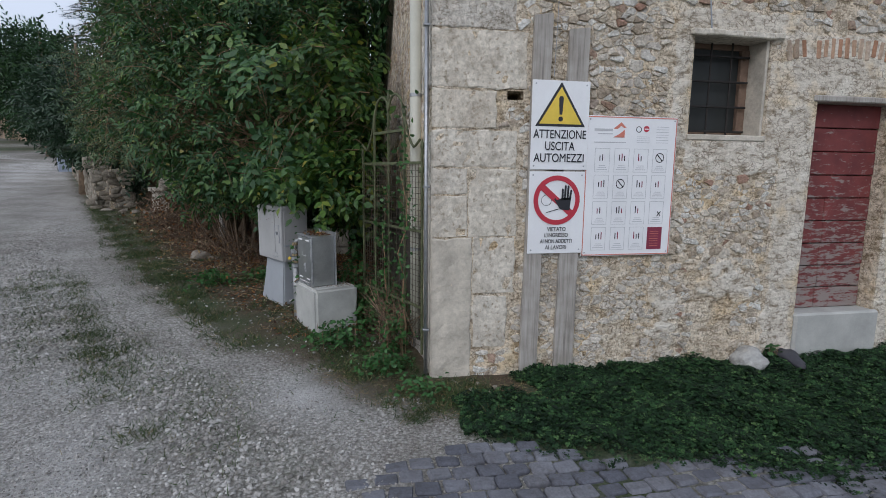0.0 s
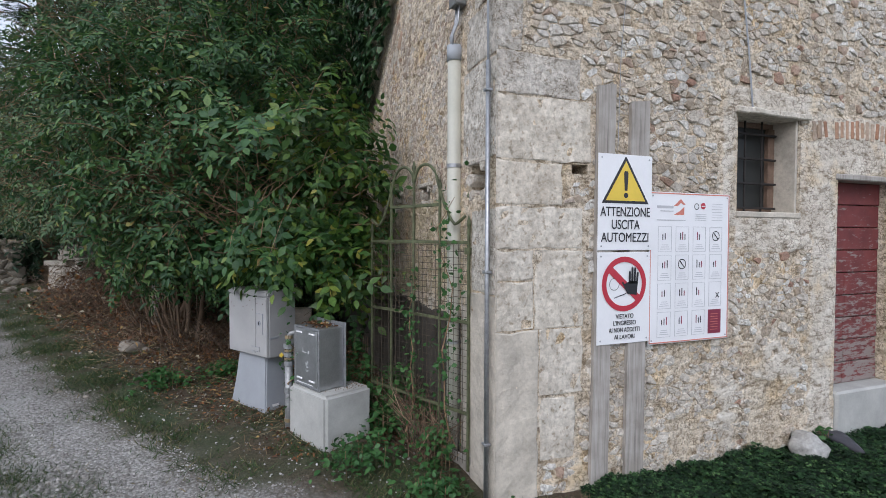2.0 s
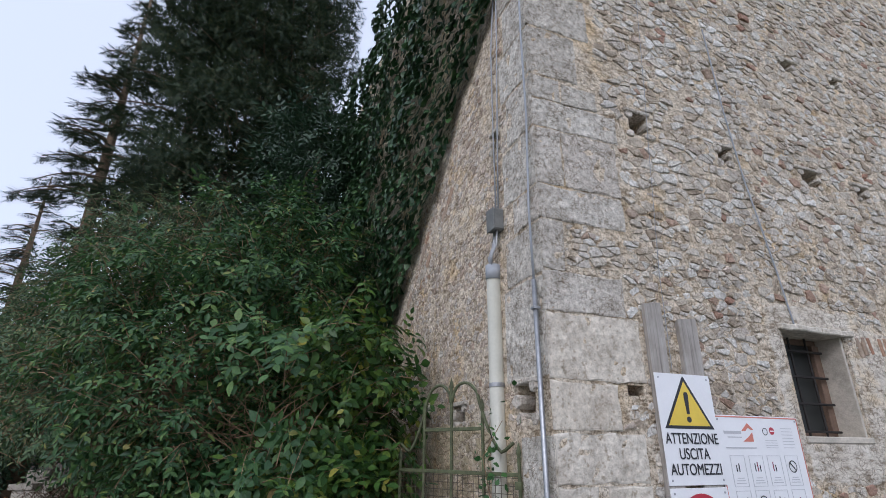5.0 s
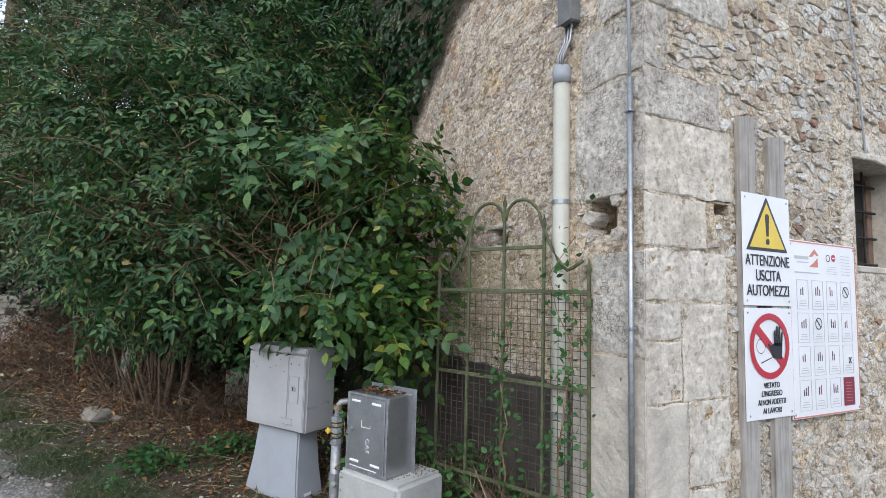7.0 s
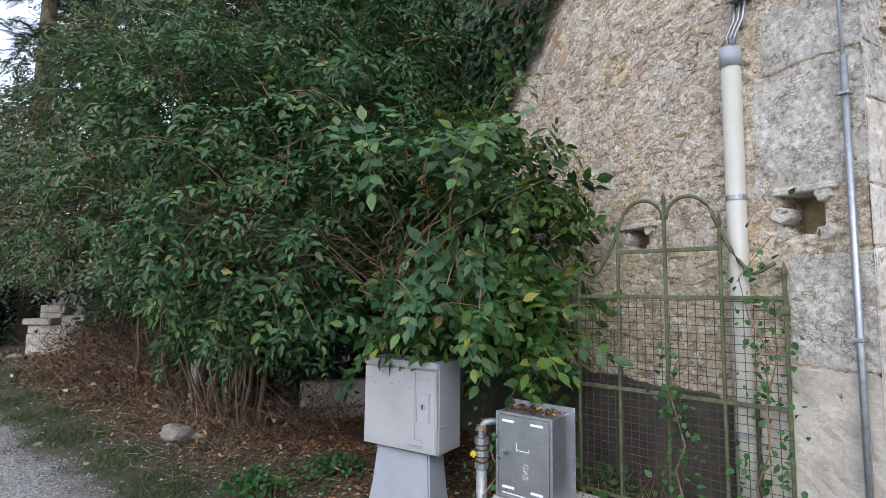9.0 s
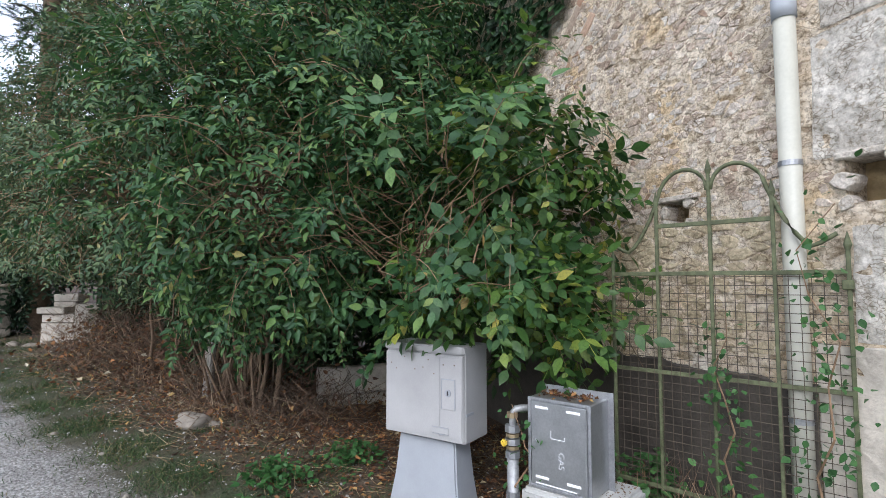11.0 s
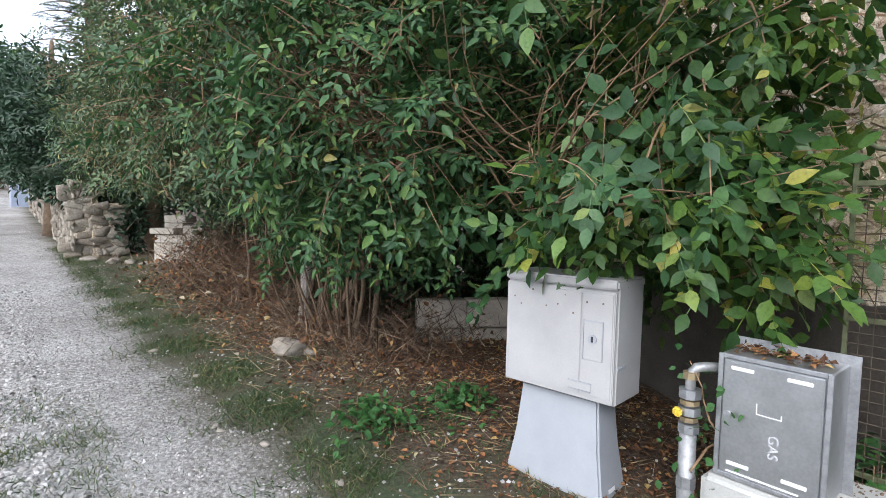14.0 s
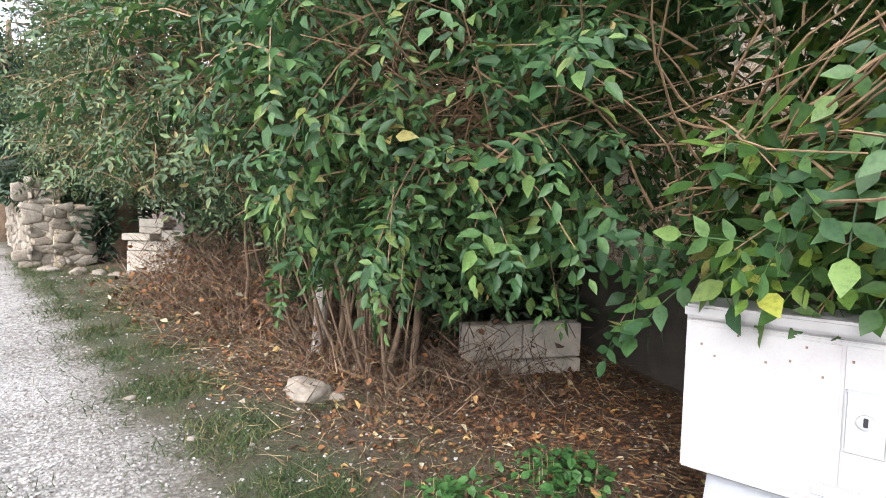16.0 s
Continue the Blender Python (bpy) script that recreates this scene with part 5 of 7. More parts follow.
def gas_box():
    ang = math.degrees(math.atan2(-0.36, 0.165))
    ob = empty("gas_meter_box", pose(-1.165, 1.545, 0.555, 0, 0, ang), "dull steel gas meter box tilted on a concrete block", "meter box")
    W, D, H = 0.39, 0.25, 0.52
    part("body", box(0, 0.015, 0, W, D, H, 0.006), M_STEEL, ob)
    part("back_plate", box(-0.03, D, -0.01, W + 0.035, D + 0.006, H + 0.035, 0.002), M_GALV, ob, "wider galvanised back plate")
    d = part("door", box(0.02, 0.0, 0.02, W - 0.02, 0.015, H - 0.02, 0.005), M_STEEL, ob)
    part("rim", box(-0.004, 0.004, -0.002, 0.016, 0.018, H, 0.003), M_GALV, ob)
    part("rim", box(W - 0.016, 0.004, -0.002, W + 0.004, 0.018, H, 0.003), M_GALV, ob)
    part("rim", box(0.016, 0.004, H - 0.018, W - 0.016, 0.018, H + 0.002, 0.003), M_GALV, ob)
    part("rim", box(0.016, 0.004, -0.002, W - 0.016, 0.018, 0.018, 0.003), M_GALV, ob)
    for x, z in ((0.05, H - 0.06), (0.25, H - 0.06), (0.05, 0.06), (0.25, 0.06)):
        part("vent_slot", box(x, -0.006, z, x + 0.085, 0.002, z + 0.016, 0.003), M_WHITE, d, "bright louvred vent slot")
    part("lock", tube([(0.045, 0.0, 0.27), (0.045, -0.008, 0.27)], 0.014, 12), M_GALV, d)
    t = plane_text("GAS", 0.052, M_GREY, d, 0.215, 0.185, -0.002)
    t.matrix_local = pose(0.215, -0.002, 0.185, 90, 0, 0) @ pose(0, 0, 0, 0, 0, -90)
    n = 130
    q = np.stack([RNG.uniform(0.03, W - 0.04, n), RNG.normal(0.15, 0.05, n).clip(0.04, D - 0.02), H + RNG.uniform(0.003, 0.018, n)], 1)
    dead = ([(0, 0, 0), (-0.014, 0.016, 0.006), (0, 0.045, -0.004), (0.013, 0.02, 0.008)], [(0, 2, 1), (0, 3, 2)])
    tagged(scatter("leaf_heap", *dead, random_turns(n, 0.7) * RNG.uniform(0.4, 1.0, size=n)[:, None, None], q, M_LITTER, ob), "heap of dead leaves on the lid", kind="stuff")
    for x0, z0, x1, z1 in ((0.15, 0.3, 0.153, 0.345), (0.15, 0.3, 0.24, 0.303), (0.237, 0.3, 0.24, 0.32)):
        part("scratch_mark", box(x0, -0.002, z0, x1, 0.001, z1), M_WHITE, d)
    part("scratch_mark", box(0.05, -0.003, 0.03, 0.31, 0.001, 0.036), M_WHITE, d)
    blk = empty("concrete_block", pose(-1.165, 1.545, 0, 0, 0, ang), "pale cast concrete block standing on the verge", "block")
    part("block", box(-0.045, -0.03, -0.12, 0.54, 0.44, 0.55, 0.028, segs=3), M_CONCRETE, blk)
    n = 260
    q = np.stack([RNG.uniform(0.0, 0.5, n), 0.42 - np.abs(RNG.normal(0, 0.16, n)).clip(0, 0.42), np.full(n, 0.552)], 1)
    tagged(scatter("grit", *OCT, random_turns(n, 0.6) * RNG.uniform(0.003, 0.009, size=n)[:, None, None], q, M_BARK, blk), "dark crumbs of dirt on the block", kind="stuff")
    gp = empty("gas_pipe", pose(-1.2, 1.66, 0), "galvanised gas riser pipe with a yellow tap", "pipe")
    m_pipe = plain("dull_zinc_pipe", (0.36, 0.365, 0.36), 0.5, 0.45, vary=0.3, scale=14, bumps=0.3, fine=50)
    part("tube", cylinder(0, 0, -0.05, 0.72, 0.036, 14), m_pipe, gp, smooth=True)
    part("upper_tube", tube([(0, 0, 0.72), (0, 0, 0.93), (0.005, -0.002, 0.96), (0.02, -0.009, 0.98), (0.05, -0.022, 0.985), (0.14, -0.062, 0.985)], 0.022, 12), m_pipe, gp, smooth=True)
    for z, r, h in ((0.18, 0.043, 0.03), (0.44, 0.043, 0.05), (0.69, 0.046, 0.04), (0.74, 0.04, 0.02), (0.77, 0.048, 0.035), (0.815, 0.042, 0.02), (0.845, 0.048, 0.04), (0.93, 0.035, 0.03)):
        part("fitting", cylinder(0, 0, z, z + h, r, 8), M_GALV if h > 0.03 else M_BRASS, gp)
    part("tap_stem", tube([(-0.03, 0, 0.785), (-0.05, 0, 0.785)], 0.012, 8), M_BRASS, gp)
    part("tap", box(-0.08, -0.02, 0.765, -0.047, 0.02, 0.805, 0.01, segs=2), M_YELLOW, gp, "yellow plastic tap cap")


telecom_cabinet(), gas_box()


# ---- shrubs, ivy and trees ----
def in_blob(p, b, k=1.0):
    return (((p[:, 0] - b[0]) / b[3]) ** 2 + ((p[:, 1] - b[1]) / b[4]) ** 2 + ((p[:, 2] - b[2]) / b[5]) ** 2) < k * k


def crown_points(blobs, density, depth=0.35, lumps=0.22):
    """Places and outward ways in the outer shell of a heap of lumpy ellipsoids."""
    P, N = [], []
    for b in blobs:
        area = 4 * math.pi * ((b[3] * b[4]) ** 1.6 / 3 + (b[3] * b[5]) ** 1.6 / 3 + (b[4] * b[5]) ** 1.6 / 3) ** (1 / 1.6)
        n = int(area * density)
        d = RNG.normal(size=(n, 3))
        d /= np.linalg.norm(d, axis=1, keepdims=True)
        lump = lumps * (np.sin(d[:, 0] * 7 + b[0] * 3) * np.sin(d[:, 1] * 6 + b[1] * 5) + np.sin(d[:, 2] * 8 + b[2] * 7) * 0.6 + np.sin(d[:, 0] * 15 + d[:, 2] * 13) * 0.5)
        r = 1 - depth * RNG.random(n) ** 1.5 + lump * 0.5
        p = np.array(b[:3]) + d * r[:, None] * np.array(b[3:6])
        keep = np.ones(n, bool)
        for o in blobs:
            if o is not b:
                keep &= ~in_blob(p, o, 0.72)
        P.append(p[keep])
        nn = d / np.array(b[3:6])
        N.append((nn / np.linalg.norm(nn, axis=1, keepdims=True))[keep])
    return np.concatenate(P), np.concatenate(N)


def leaf_turns(normals, rough=0.85, droop=0.3):
    n = len(normals)
    axis = normals + RNG.normal(size=(n, 3)) * 0.95
    axis[:, 2] -= droop
    up = normals * 0.5 + np.array([0, 0, 0.9]) + RNG.normal(size=(n, 3)) * rough
    return frames_of(axis, up)


def foliage(name, shape, blobs, density, mat, parent, size=(0.8, 1.25), keep=None, **kw):
    p, nn = crown_points(blobs, density, **kw)
    if keep is not None:
        k = keep(p)
        p, nn = p[k], nn[k]
    t = leaf_turns(nn) * RNG.uniform(*size, size=len(p))[:, None, None]
    return scatter(name, *shape, t, p, mat, parent)


def stem(a, b, r0, r1, rnd, bend=0.25, steps=6):
    a, b = Vector(a), Vector(b)
    side = Vector((rnd.uniform(-1, 1), rnd.uniform(-1, 1), rnd.uniform(-0.3, 0.3))) * bend
    pts = [a.lerp(b, k / steps) + side * math.sin(k / steps * math.pi) + Vector((rnd.uniform(-1, 1), rnd.uniform(-1, 1), 0)) * 0.02 for k in range(steps + 1)]
    return pts, [r0 + (r1 - r0) * k / steps for k in range(steps + 1)]


BUSH = [(-1.25, 2.75, 2.35, 0.9, 1.25, 0.95), (-1.1, 2.3, 1.75, 0.55, 0.75, 0.5), (-0.72, 2.35, 1.75, 0.5, 0.65, 0.65), (-2.1, 3.9, 2.7, 1.15, 1.3, 1.35), (-2.6, 5.0, 3.2, 1.35, 1.5, 1.7), (-3.5, 6.4, 3.1, 1.4, 1.6, 1.9),
        (-4.4, 8.0, 3.3, 1.4, 1.7, 1.9), (-5.3, 9.6, 3.6, 1.3, 1.5, 1.7), (-1.5, 4.4, 4.2, 1.3, 1.4, 1.3), (-3.0, 6.8, 4.9, 1.7, 1.7, 1.2)]


def bush_keep(p):
    floor_ = np.interp(p[:, 1], (1.5, 2.4, 3.4, 4.2, 6, 9), (1.46, 1.42, 1.2, 0.85, 0.95, 1.85))
    floor_ = np.where((p[:, 0] > -0.95) & (p[:, 1] < 3), 1.15, floor_)
    floor_ = np.where(p[:, 0] < -3.3, np.maximum(floor_, 1.6 + 0.25 * (p[:, 0] < -4)), floor_)
    return (p[:, 2] > floor_ + 0.38 * wobble(p[:, 0], p[:, 1], 3.3)) & ~((p[:, 0] > -0.12) & (p[:, 1] > 0))


elder = empty("elder_shrub", pose(-2.4, 4.9, 0.2), "overgrown green elder shrub hanging over the verge", "shrub")
elder.matrix_world = Matrix.Identity(4)


def lean_leaf(size, pairs, stout=0.6):
    """A compound leaf of six-cornered folded leaflets, for foliage farther off."""
    lv = [(0, 0, 0), (-0.42 * stout * size, 0.34 * size, 0.06 * size), (-0.3 * stout * size, 0.7 * size, 0.02 * size), (0, size, -0.14 * size), (0.3 * stout * size, 0.7 * size, 0.02 * size), (0.42 * stout * size, 0.34 * size, 0.06 * size)]
    v, f = [], []
    spots = [(size * (0.4 + 0.85 * i), s_ * radians(60 - 8 * i), 0.9 + 0.06 * i) for i in range(pairs) for s_ in (-1, 1)] + [(size * (0.3 + 0.85 * pairs), 0.0, 1.1)]
    for y, a, k in spots:
        o, c, s_ = len(v), math.cos(a), math.sin(a)
        v += [((p_[0] * c + p_[1] * s_) * k, y + (-p_[0] * s_ + p_[1] * c) * k, p_[2] * k - 0.09 * y * y / size - abs(s_) * 0.15 * p_[1]) for p_ in lv]
        f += [(o, o + 3, o + 2, o + 1), (o, o + 5, o + 4, o + 3)]
    return v, f


def shoots(blobs, density, leaf, mat, parent, length=(0.3, 0.6), nodes=4, size=(0.7, 1.2), keep=None, depth=0.4, lumps=0.3, rise=0.25):
    """Arching leafy shoots out of a crown: pairs of compound leaves along each, one at its tip, and the bare twig."""
    p, nn = crown_points(blobs, density, depth=depth, lumps=lumps)
    if keep is not None:
        k = keep(p)
        p, nn = p[k], nn[k]
    n = len(p)
    d = nn * 0.9 + RNG.normal(size=(n, 3)) * 0.55 + [0, 0, rise]
    d /= np.linalg.norm(d, axis=1, keepdims=True)
    L = RNG.uniform(*length, size=n)[:, None]
    sag = RNG.uniform(0.15, 0.6, size=n)[:, None] * [0, 0, -1.0]
    at = lambda s_: p + d * L * (s_ - 0.35) + sag * L * s_ * s_
    first = np.cross(d, [0.0, 0.0, 1.0]) + RNG.normal(size=(n, 3)) * 0.4
    first -= d * (first * d).sum(1, keepdims=True)
    first /= np.linalg.norm(first, axis=1, keepdims=True)
    other = np.cross(d, first)
    P, A, U, K = [], [], [], []
    for j in range(nodes):
        s_ = (j + 0.7) / nodes
        side = first if j % 2 == 0 else other
        tang = d + sag * 2 * s_
        for sign in (-1, 1):
            P.append(at(s_))
            A.append(tang * 0.55 + side * sign * 0.85 + RNG.normal(size=(n, 3)) * 0.25 - [0, 0, 0.3])
            U.append(nn * 0.75 + [0, 0, 0.75] + RNG.normal(size=(n, 3)) * 0.35)
            K.append(RNG.uniform(*size, size=n) * (1.0 - 0.25 * abs(s_ - 0.5)) * np.where(RNG.random(n) < 0.12, 0.4, 1))
    P.append(at(1.0)), A.append(d + sag * 2), U.append(nn + [0, 0, 0.6]), K.append(RNG.uniform(*size, size=n) * 0.75)
    P, A, U, K = np.concatenate(P), np.concatenate(A), np.concatenate(U), np.concatenate(K)
    if keep is not None:
        tip = P + A / np.linalg.norm(A, axis=1, keepdims=True) * 0.28 * K[:, None]
        k = keep(P) & keep(tip + [0, 0, 0.12])
        P, A, U, K = P[k], A[k], U[k], K[k]
    scatter("crown", *leaf, frames_of(A, U) * K[:, None, None], P, mat, parent)
    rings = []
    if keep is not None:
        k = keep(at(1.0) + [0, 0, 0.08]) & keep(at(0.6) + [0, 0, 0.08])
        p, d, L, sag, first, other = p[k], d[k], L[k], sag[k], first[k], other[k]
        n = len(p)
    for s_, r in ((-0.2, 0.006), (0.2, 0.005), (0.6, 0.004), (1.0, 0.002)):
        c = at(s_)
        rings.append(np.stack([c + r * (math.cos(a) * first + math.sin(a) * other) for a in (0, 2.09, 4.19)], 1))
    verts = np.stack(rings, 1).reshape(-1, 3)
    base_ = (np.arange(n) * 12)[:, None, None]
    quad = np.array([[3 * r + k, 3 * r + (k + 1) % 3, 3 * r + 3 + (k + 1) % 3, 3 * r + 3 + k] for r in range(3) for k in range(3)])[None]
    tagged(mesh_object("twig_growth", verts, (base_ + quad).reshape(-1, 4), M_TWIG, parent), kind="stuff")


BIG, MID, FINE = compound_leaf(0.118, 2), lean_leaf(0.108, 2, 0.55), lean_leaf(0.082, 2, 0.52)
LOW = [(-0.62, 2.0, 2.45, 0.42, 0.5, 0.5), (-0.75, 2.25, 2.95, 0.5, 0.6, 0.45), (-0.62, 1.85, 1.5, 0.38, 0.4, 0.36), (-0.95, 2.15, 1.75, 0.4, 0.45, 0.35)]
shoots(BUSH[:1], 6.5, BIG, M_LEAF, elder, (0.35, 0.65), 4, (0.55, 1.1), bush_keep, 0.55)
shoots(BUSH[1:3], 9, BIG, M_LEAFY, elder, (0.3, 0.55), 4, (0.55, 1.1), bush_keep, 0.6)
shoots(LOW, 12, BIG, M_LEAFY, elder, (0.25, 0.5), 3, (0.6, 1.1), bush_keep, 0.6)
shoots(BUSH[3:5] + BUSH[8:9], 15, MID, M_LEAF, elder, (0.35, 0.7), 4, (0.5, 1.15), bush_keep, 0.5)
shoots(BUSH[5:8] + BUSH[9:], 20, FINE, M_LEAFPALE, elder, (0.35, 0.75), 4, (0.45, 1.1), bush_keep, 0.4)
rs = random.Random(5)
roots = [(-2.8, 5.74), (-2.62, 5.4), (-2.45, 5.2), (-2.3, 4.95), (-3.3, 6.6)]
for i, (x, y) in enumerate(roots):
    for k in range(8 if i < 3 else 4):
        a = (x + rs.uniform(-0.18, 0.18), y + rs.uniform(-0.15, 0.15), float(ground_z(x, y)) - 0.05)
        b = (x + rs.uniform(-0.7, 0.8), y + rs.uniform(-0.8, 0.7), rs.uniform(2.0, 4.6))
        pts, rad = stem(a, b, rs.uniform(0.009, 0.02) * (1.9 if k < 2 else 1), 0.005, rs, 0.22, 9)
        part("stem", tube(pts, rad, 7), M_BARK, elder, smooth=True)
for k in range(640):
    b = rs.choice(BUSH[:6])
    a = Vector((b[0] + rs.uniform(-0.4, 0.4), b[1] + rs.uniform(-0.4, 0.5), b[2] - rs.uniform(0.2, 0.9)))
    e = a + Vector((rs.uniform(-1, 0.9), rs.uniform(-1.2, 0.3), rs.uniform(-0.2, 0.8)))
    if min(a.z, e.z) < 1.65 and min(a.y, e.y) < 3.3:
        continue
    pts, rad = stem(a, e, rs.uniform(0.004, 0.009), 0.002, rs, 0.22, 6)
    part("branch", tube(pts, rad, 5), M_TWIG, elder)
pts, rad = stem((-2.66, 5.6, 0.25), (-2.2, 5.0, 1.25), 0.07, 0.05, rs, 0.12, 8)
part("trunk", tube(pts, rad, 10), M_BARK, elder, smooth=True)

stump = part("stump", tube([(-2.86, 5.78, 0.2), (-2.85, 5.78, 0.6), (-2.83, 5.77, 1.1)], [0.075, 0.062, 0.058], 12), M_WOOD, smooth=False)
tagged(stump, "grey dead tree stump among the shrub stems", "stump")

# ivy over the upper side wall
n = 24000
iy, iz = RNG.uniform(0.2, 8.5, n), RNG.uniform(1.0, 9.4, n)
line = np.interp(iy, (0.0, 0.75, 1.36, 1.76, 2.85, 3.97, 5.2, 7.0), (6.6, 5.85, 5.5, 5.0, 4.05, 3.28, 2.4, 1.2)) + 0.12 * wobble(iy, iz, 4)
k = iz > line
iy, iz = iy[k], iz[k]
depth = np.clip((iz - line[k]) * 0.35, 0.02, 0.45) * (0.6 + 0.4 * wobble(iy, iz, 2.0, 3))
ip = np.stack([-0.03 - np.abs(depth), iy, iz], 1)
ivy = empty("ivy", pose(0, 0, 0), "dense dark ivy hanging over the upper side wall", "ivy")
ivy_leaf = ([(0, 0, 0), (-0.05, 0.02, 0.004), (-0.035, 0.06, 0.006), (0, 0.1, -0.01), (0.035, 0.06, 0.006), (0.05, 0.02, 0.004)], [(0, 3, 2, 1), (0, 5, 4, 3)])
axis = np.tile([-0.35, 0, -1.0], (len(ip), 1)) + RNG.normal(size=(len(ip), 3)) * 0.35
up = np.tile([-1.0, -0.1, 0.5], (len(ip), 1)) + RNG.normal(size=(len(ip), 3)) * 0.3
scatter("leaves", *ivy_leaf, frames_of(axis, up) * RNG.uniform(0.7, 1.25, size=len(ip))[:, None, None], ip, M_IVY, ivy)


def broad_tree(x, y, height, blobs, label, density, mat=None, shape=None, size=(1.2, 2.0)):
    z = float(ground_z(x, y))
    ob = empty("tree", pose(x, y, z), label, "tree")
    ob.matrix_world = Matrix.Identity(4)
    r = random.Random(int(x * 31 + y * 7))
    part("trunk", tube([(x, y, z - 0.2), (x + 0.1, y, z + height * 0.3), (x, y + 0.15, z + height * 0.6), (x + 0.1, y, z + height * 0.9)], [0.2, 0.16, 0.11, 0.04], 10), M_BARK, ob, smooth=True)
    for b in blobs:
        pts, rad = stem((x, y, max(z + height * 0.2, min(z + height * 0.85, b[2] - 0.6))), (b[0], b[1], b[2]), 0.05, 0.012, r, 0.2, 6)
        part("limb", tube(pts, rad, 7), M_BARK, ob, smooth=True)
    foliage("crown", shape or FINE, blobs, density, mat or M_LAUREL, ob, size, depth=0.6)
    return ob


def needle_spray():
    """A flat conifer twig: a short stalk with needles on both sides."""
    v, f = [], []
    for i in range(7):
        y = 0.03 + i * 0.036
        w = 0.085 * (1 - i / 9)
        for s in (-1, 1):
            o = len(v)
            v += [(0, y - 0.012, 0), (0, y + 0.012, 0), (s * w, y + 0.045, -0.012)]
            f.append((o, o + 1, o + 2))
    o = len(v)
    v += [(-0.004, 0, 0), (0.004, 0, 0), (0.0, 0.3, -0.01)]
    f.append((o, o + 1, o + 2))
    return v, f


SPRAY = needle_spray()


def conifer(x, y, height, spread, seed, label, low=2.0):
    z0 = float(ground_z(x, y))
    r = random.Random(seed)
    ob = empty("conifer", pose(x, y, z0), label, "tree")
    ob.matrix_world = Matrix.Identity(4)
    part("trunk", tube([(x, y, z0 - 0.2), (x, y, z0 + height * 0.5), (x, y, z0 + height)], [0.22, 0.14, 0.02], 10), M_BARK, ob, smooth=True)
    P, A, U = [], [], []
    h = low
    while h < height - 0.3:
        reach = spread * (1 - (h / height) ** 1.3) * r.uniform(0.7, 1.1)
        ang = r.uniform(0, math.tau)
        d = Vector((math.cos(ang), math.sin(ang), 0))
        pts = [Vector((x, y, z0 + h)) + d * (reach * k / 6) + Vector((0, 0, 0.1 * reach * math.sin(k / 6 * 3.0) - 0.12 * reach * (k / 6) ** 2)) for k in range(7)]
        part("branch", tube(pts, [0.035 * (1 - k / 7.5) + 0.004 for k in range(7)], 5), M_BARK, ob)
        side = Vector((-d.y, d.x, 0))
        for q in range(int(reach * 55)):
            t = r.uniform(0.12, 1.0)
            base = pts[0].lerp(pts[-1], t)
            off = side * r.uniform(-0.5, 0.5) * reach * 0.42 * (1.15 - t)
            P.append(tuple(base + off + Vector((0, 0, r.uniform(-0.12, 0.05)))))
            A.append(tuple(d * 0.8 + side * (1 if off.dot(side) > 0 else -1) * r.uniform(0.1, 1.0) + Vector((0, 0, r.uniform(-0.5, 0.15)))))
            U.append((r.uniform(-0.3, 0.3), r.uniform(-0.3, 0.3), 1.0))
        h += r.uniform(0.09, 0.17)
    scatter("crown", *SPRAY, frames_of(np.array(A), np.array(U)) * RNG.uniform(0.65, 1.15, size=len(P))[:, None, None], np.array(P), M_CONIFER, ob)
    return ob


rp = random.Random(17)
plumes = []
for k in range(170):
    x = rp.uniform(-3.0, -0.4) if rp.random() < 0.62 else rp.uniform(-4.6, -2.6)
    w = rp.uniform(0.55, 1.05)
    plumes.append((x, rp.uniform(8.8, 10.8), rp.uniform(6.2, 15.5), w, w * rp.uniform(0.7, 1.0), rp.uniform(0.22, 0.5)))
for k in range(26):
    w = rp.uniform(0.3, 0.75)
    plumes.append((rp.uniform(-5.6, -3.9), rp.uniform(9.3, 11.2), rp.uniform(6.6, 12.6), w, w * 0.9, rp.uniform(0.12, 0.24)))
broad_tree(-2.2, 10.2, 15, plumes, "dark dense conifer behind the shrub", 72, M_CONIFER, SPRAY, (0.7, 1.15))
broad_tree(-2.2, 8.0, 2.2, [(-1.0, 6.3, 1.0, 1.0, 0.7, 1.1), (-2.2, 7.4, 1.1, 1.1, 0.8, 1.2), (-3.3, 8.8, 1.2, 1.1, 0.8, 1.2), (-1.2, 5.9, 2.0, 0.9, 0.7, 1.0)], "dark undergrowth behind the shrub stems", 70, M_IVY)
conifer(-4.0, 10.8, 17.0, 3.9, 11, "tall dark conifer behind the shrub")
conifer(-5.9, 11.6, 15.0, 2.9, 19, "sparse conifer with drooping branches against the sky", 6.0)
conifer(-9.2, 18.0, 10.0, 2.6, 12, "dark conifer beyond the lane wall")
conifer(-1.0, 9.8, 16.0, 3.0, 13, "tall dark conifer close to the house wall", 3.0)
broad_tree(-0.9, 7.2, 8.5, [(-1.0, 6.6, 5.6, 1.1, 1.3, 1.5), (-0.9, 7.0, 7.6, 1.2, 1.4, 1.5), (-1.6, 8.0, 4.2, 1.3, 1.2, 1.8), (-0.9, 6.4, 3.2, 0.9, 1.0, 1.3)], "dark evergreen tree against the ivy wall", 40)
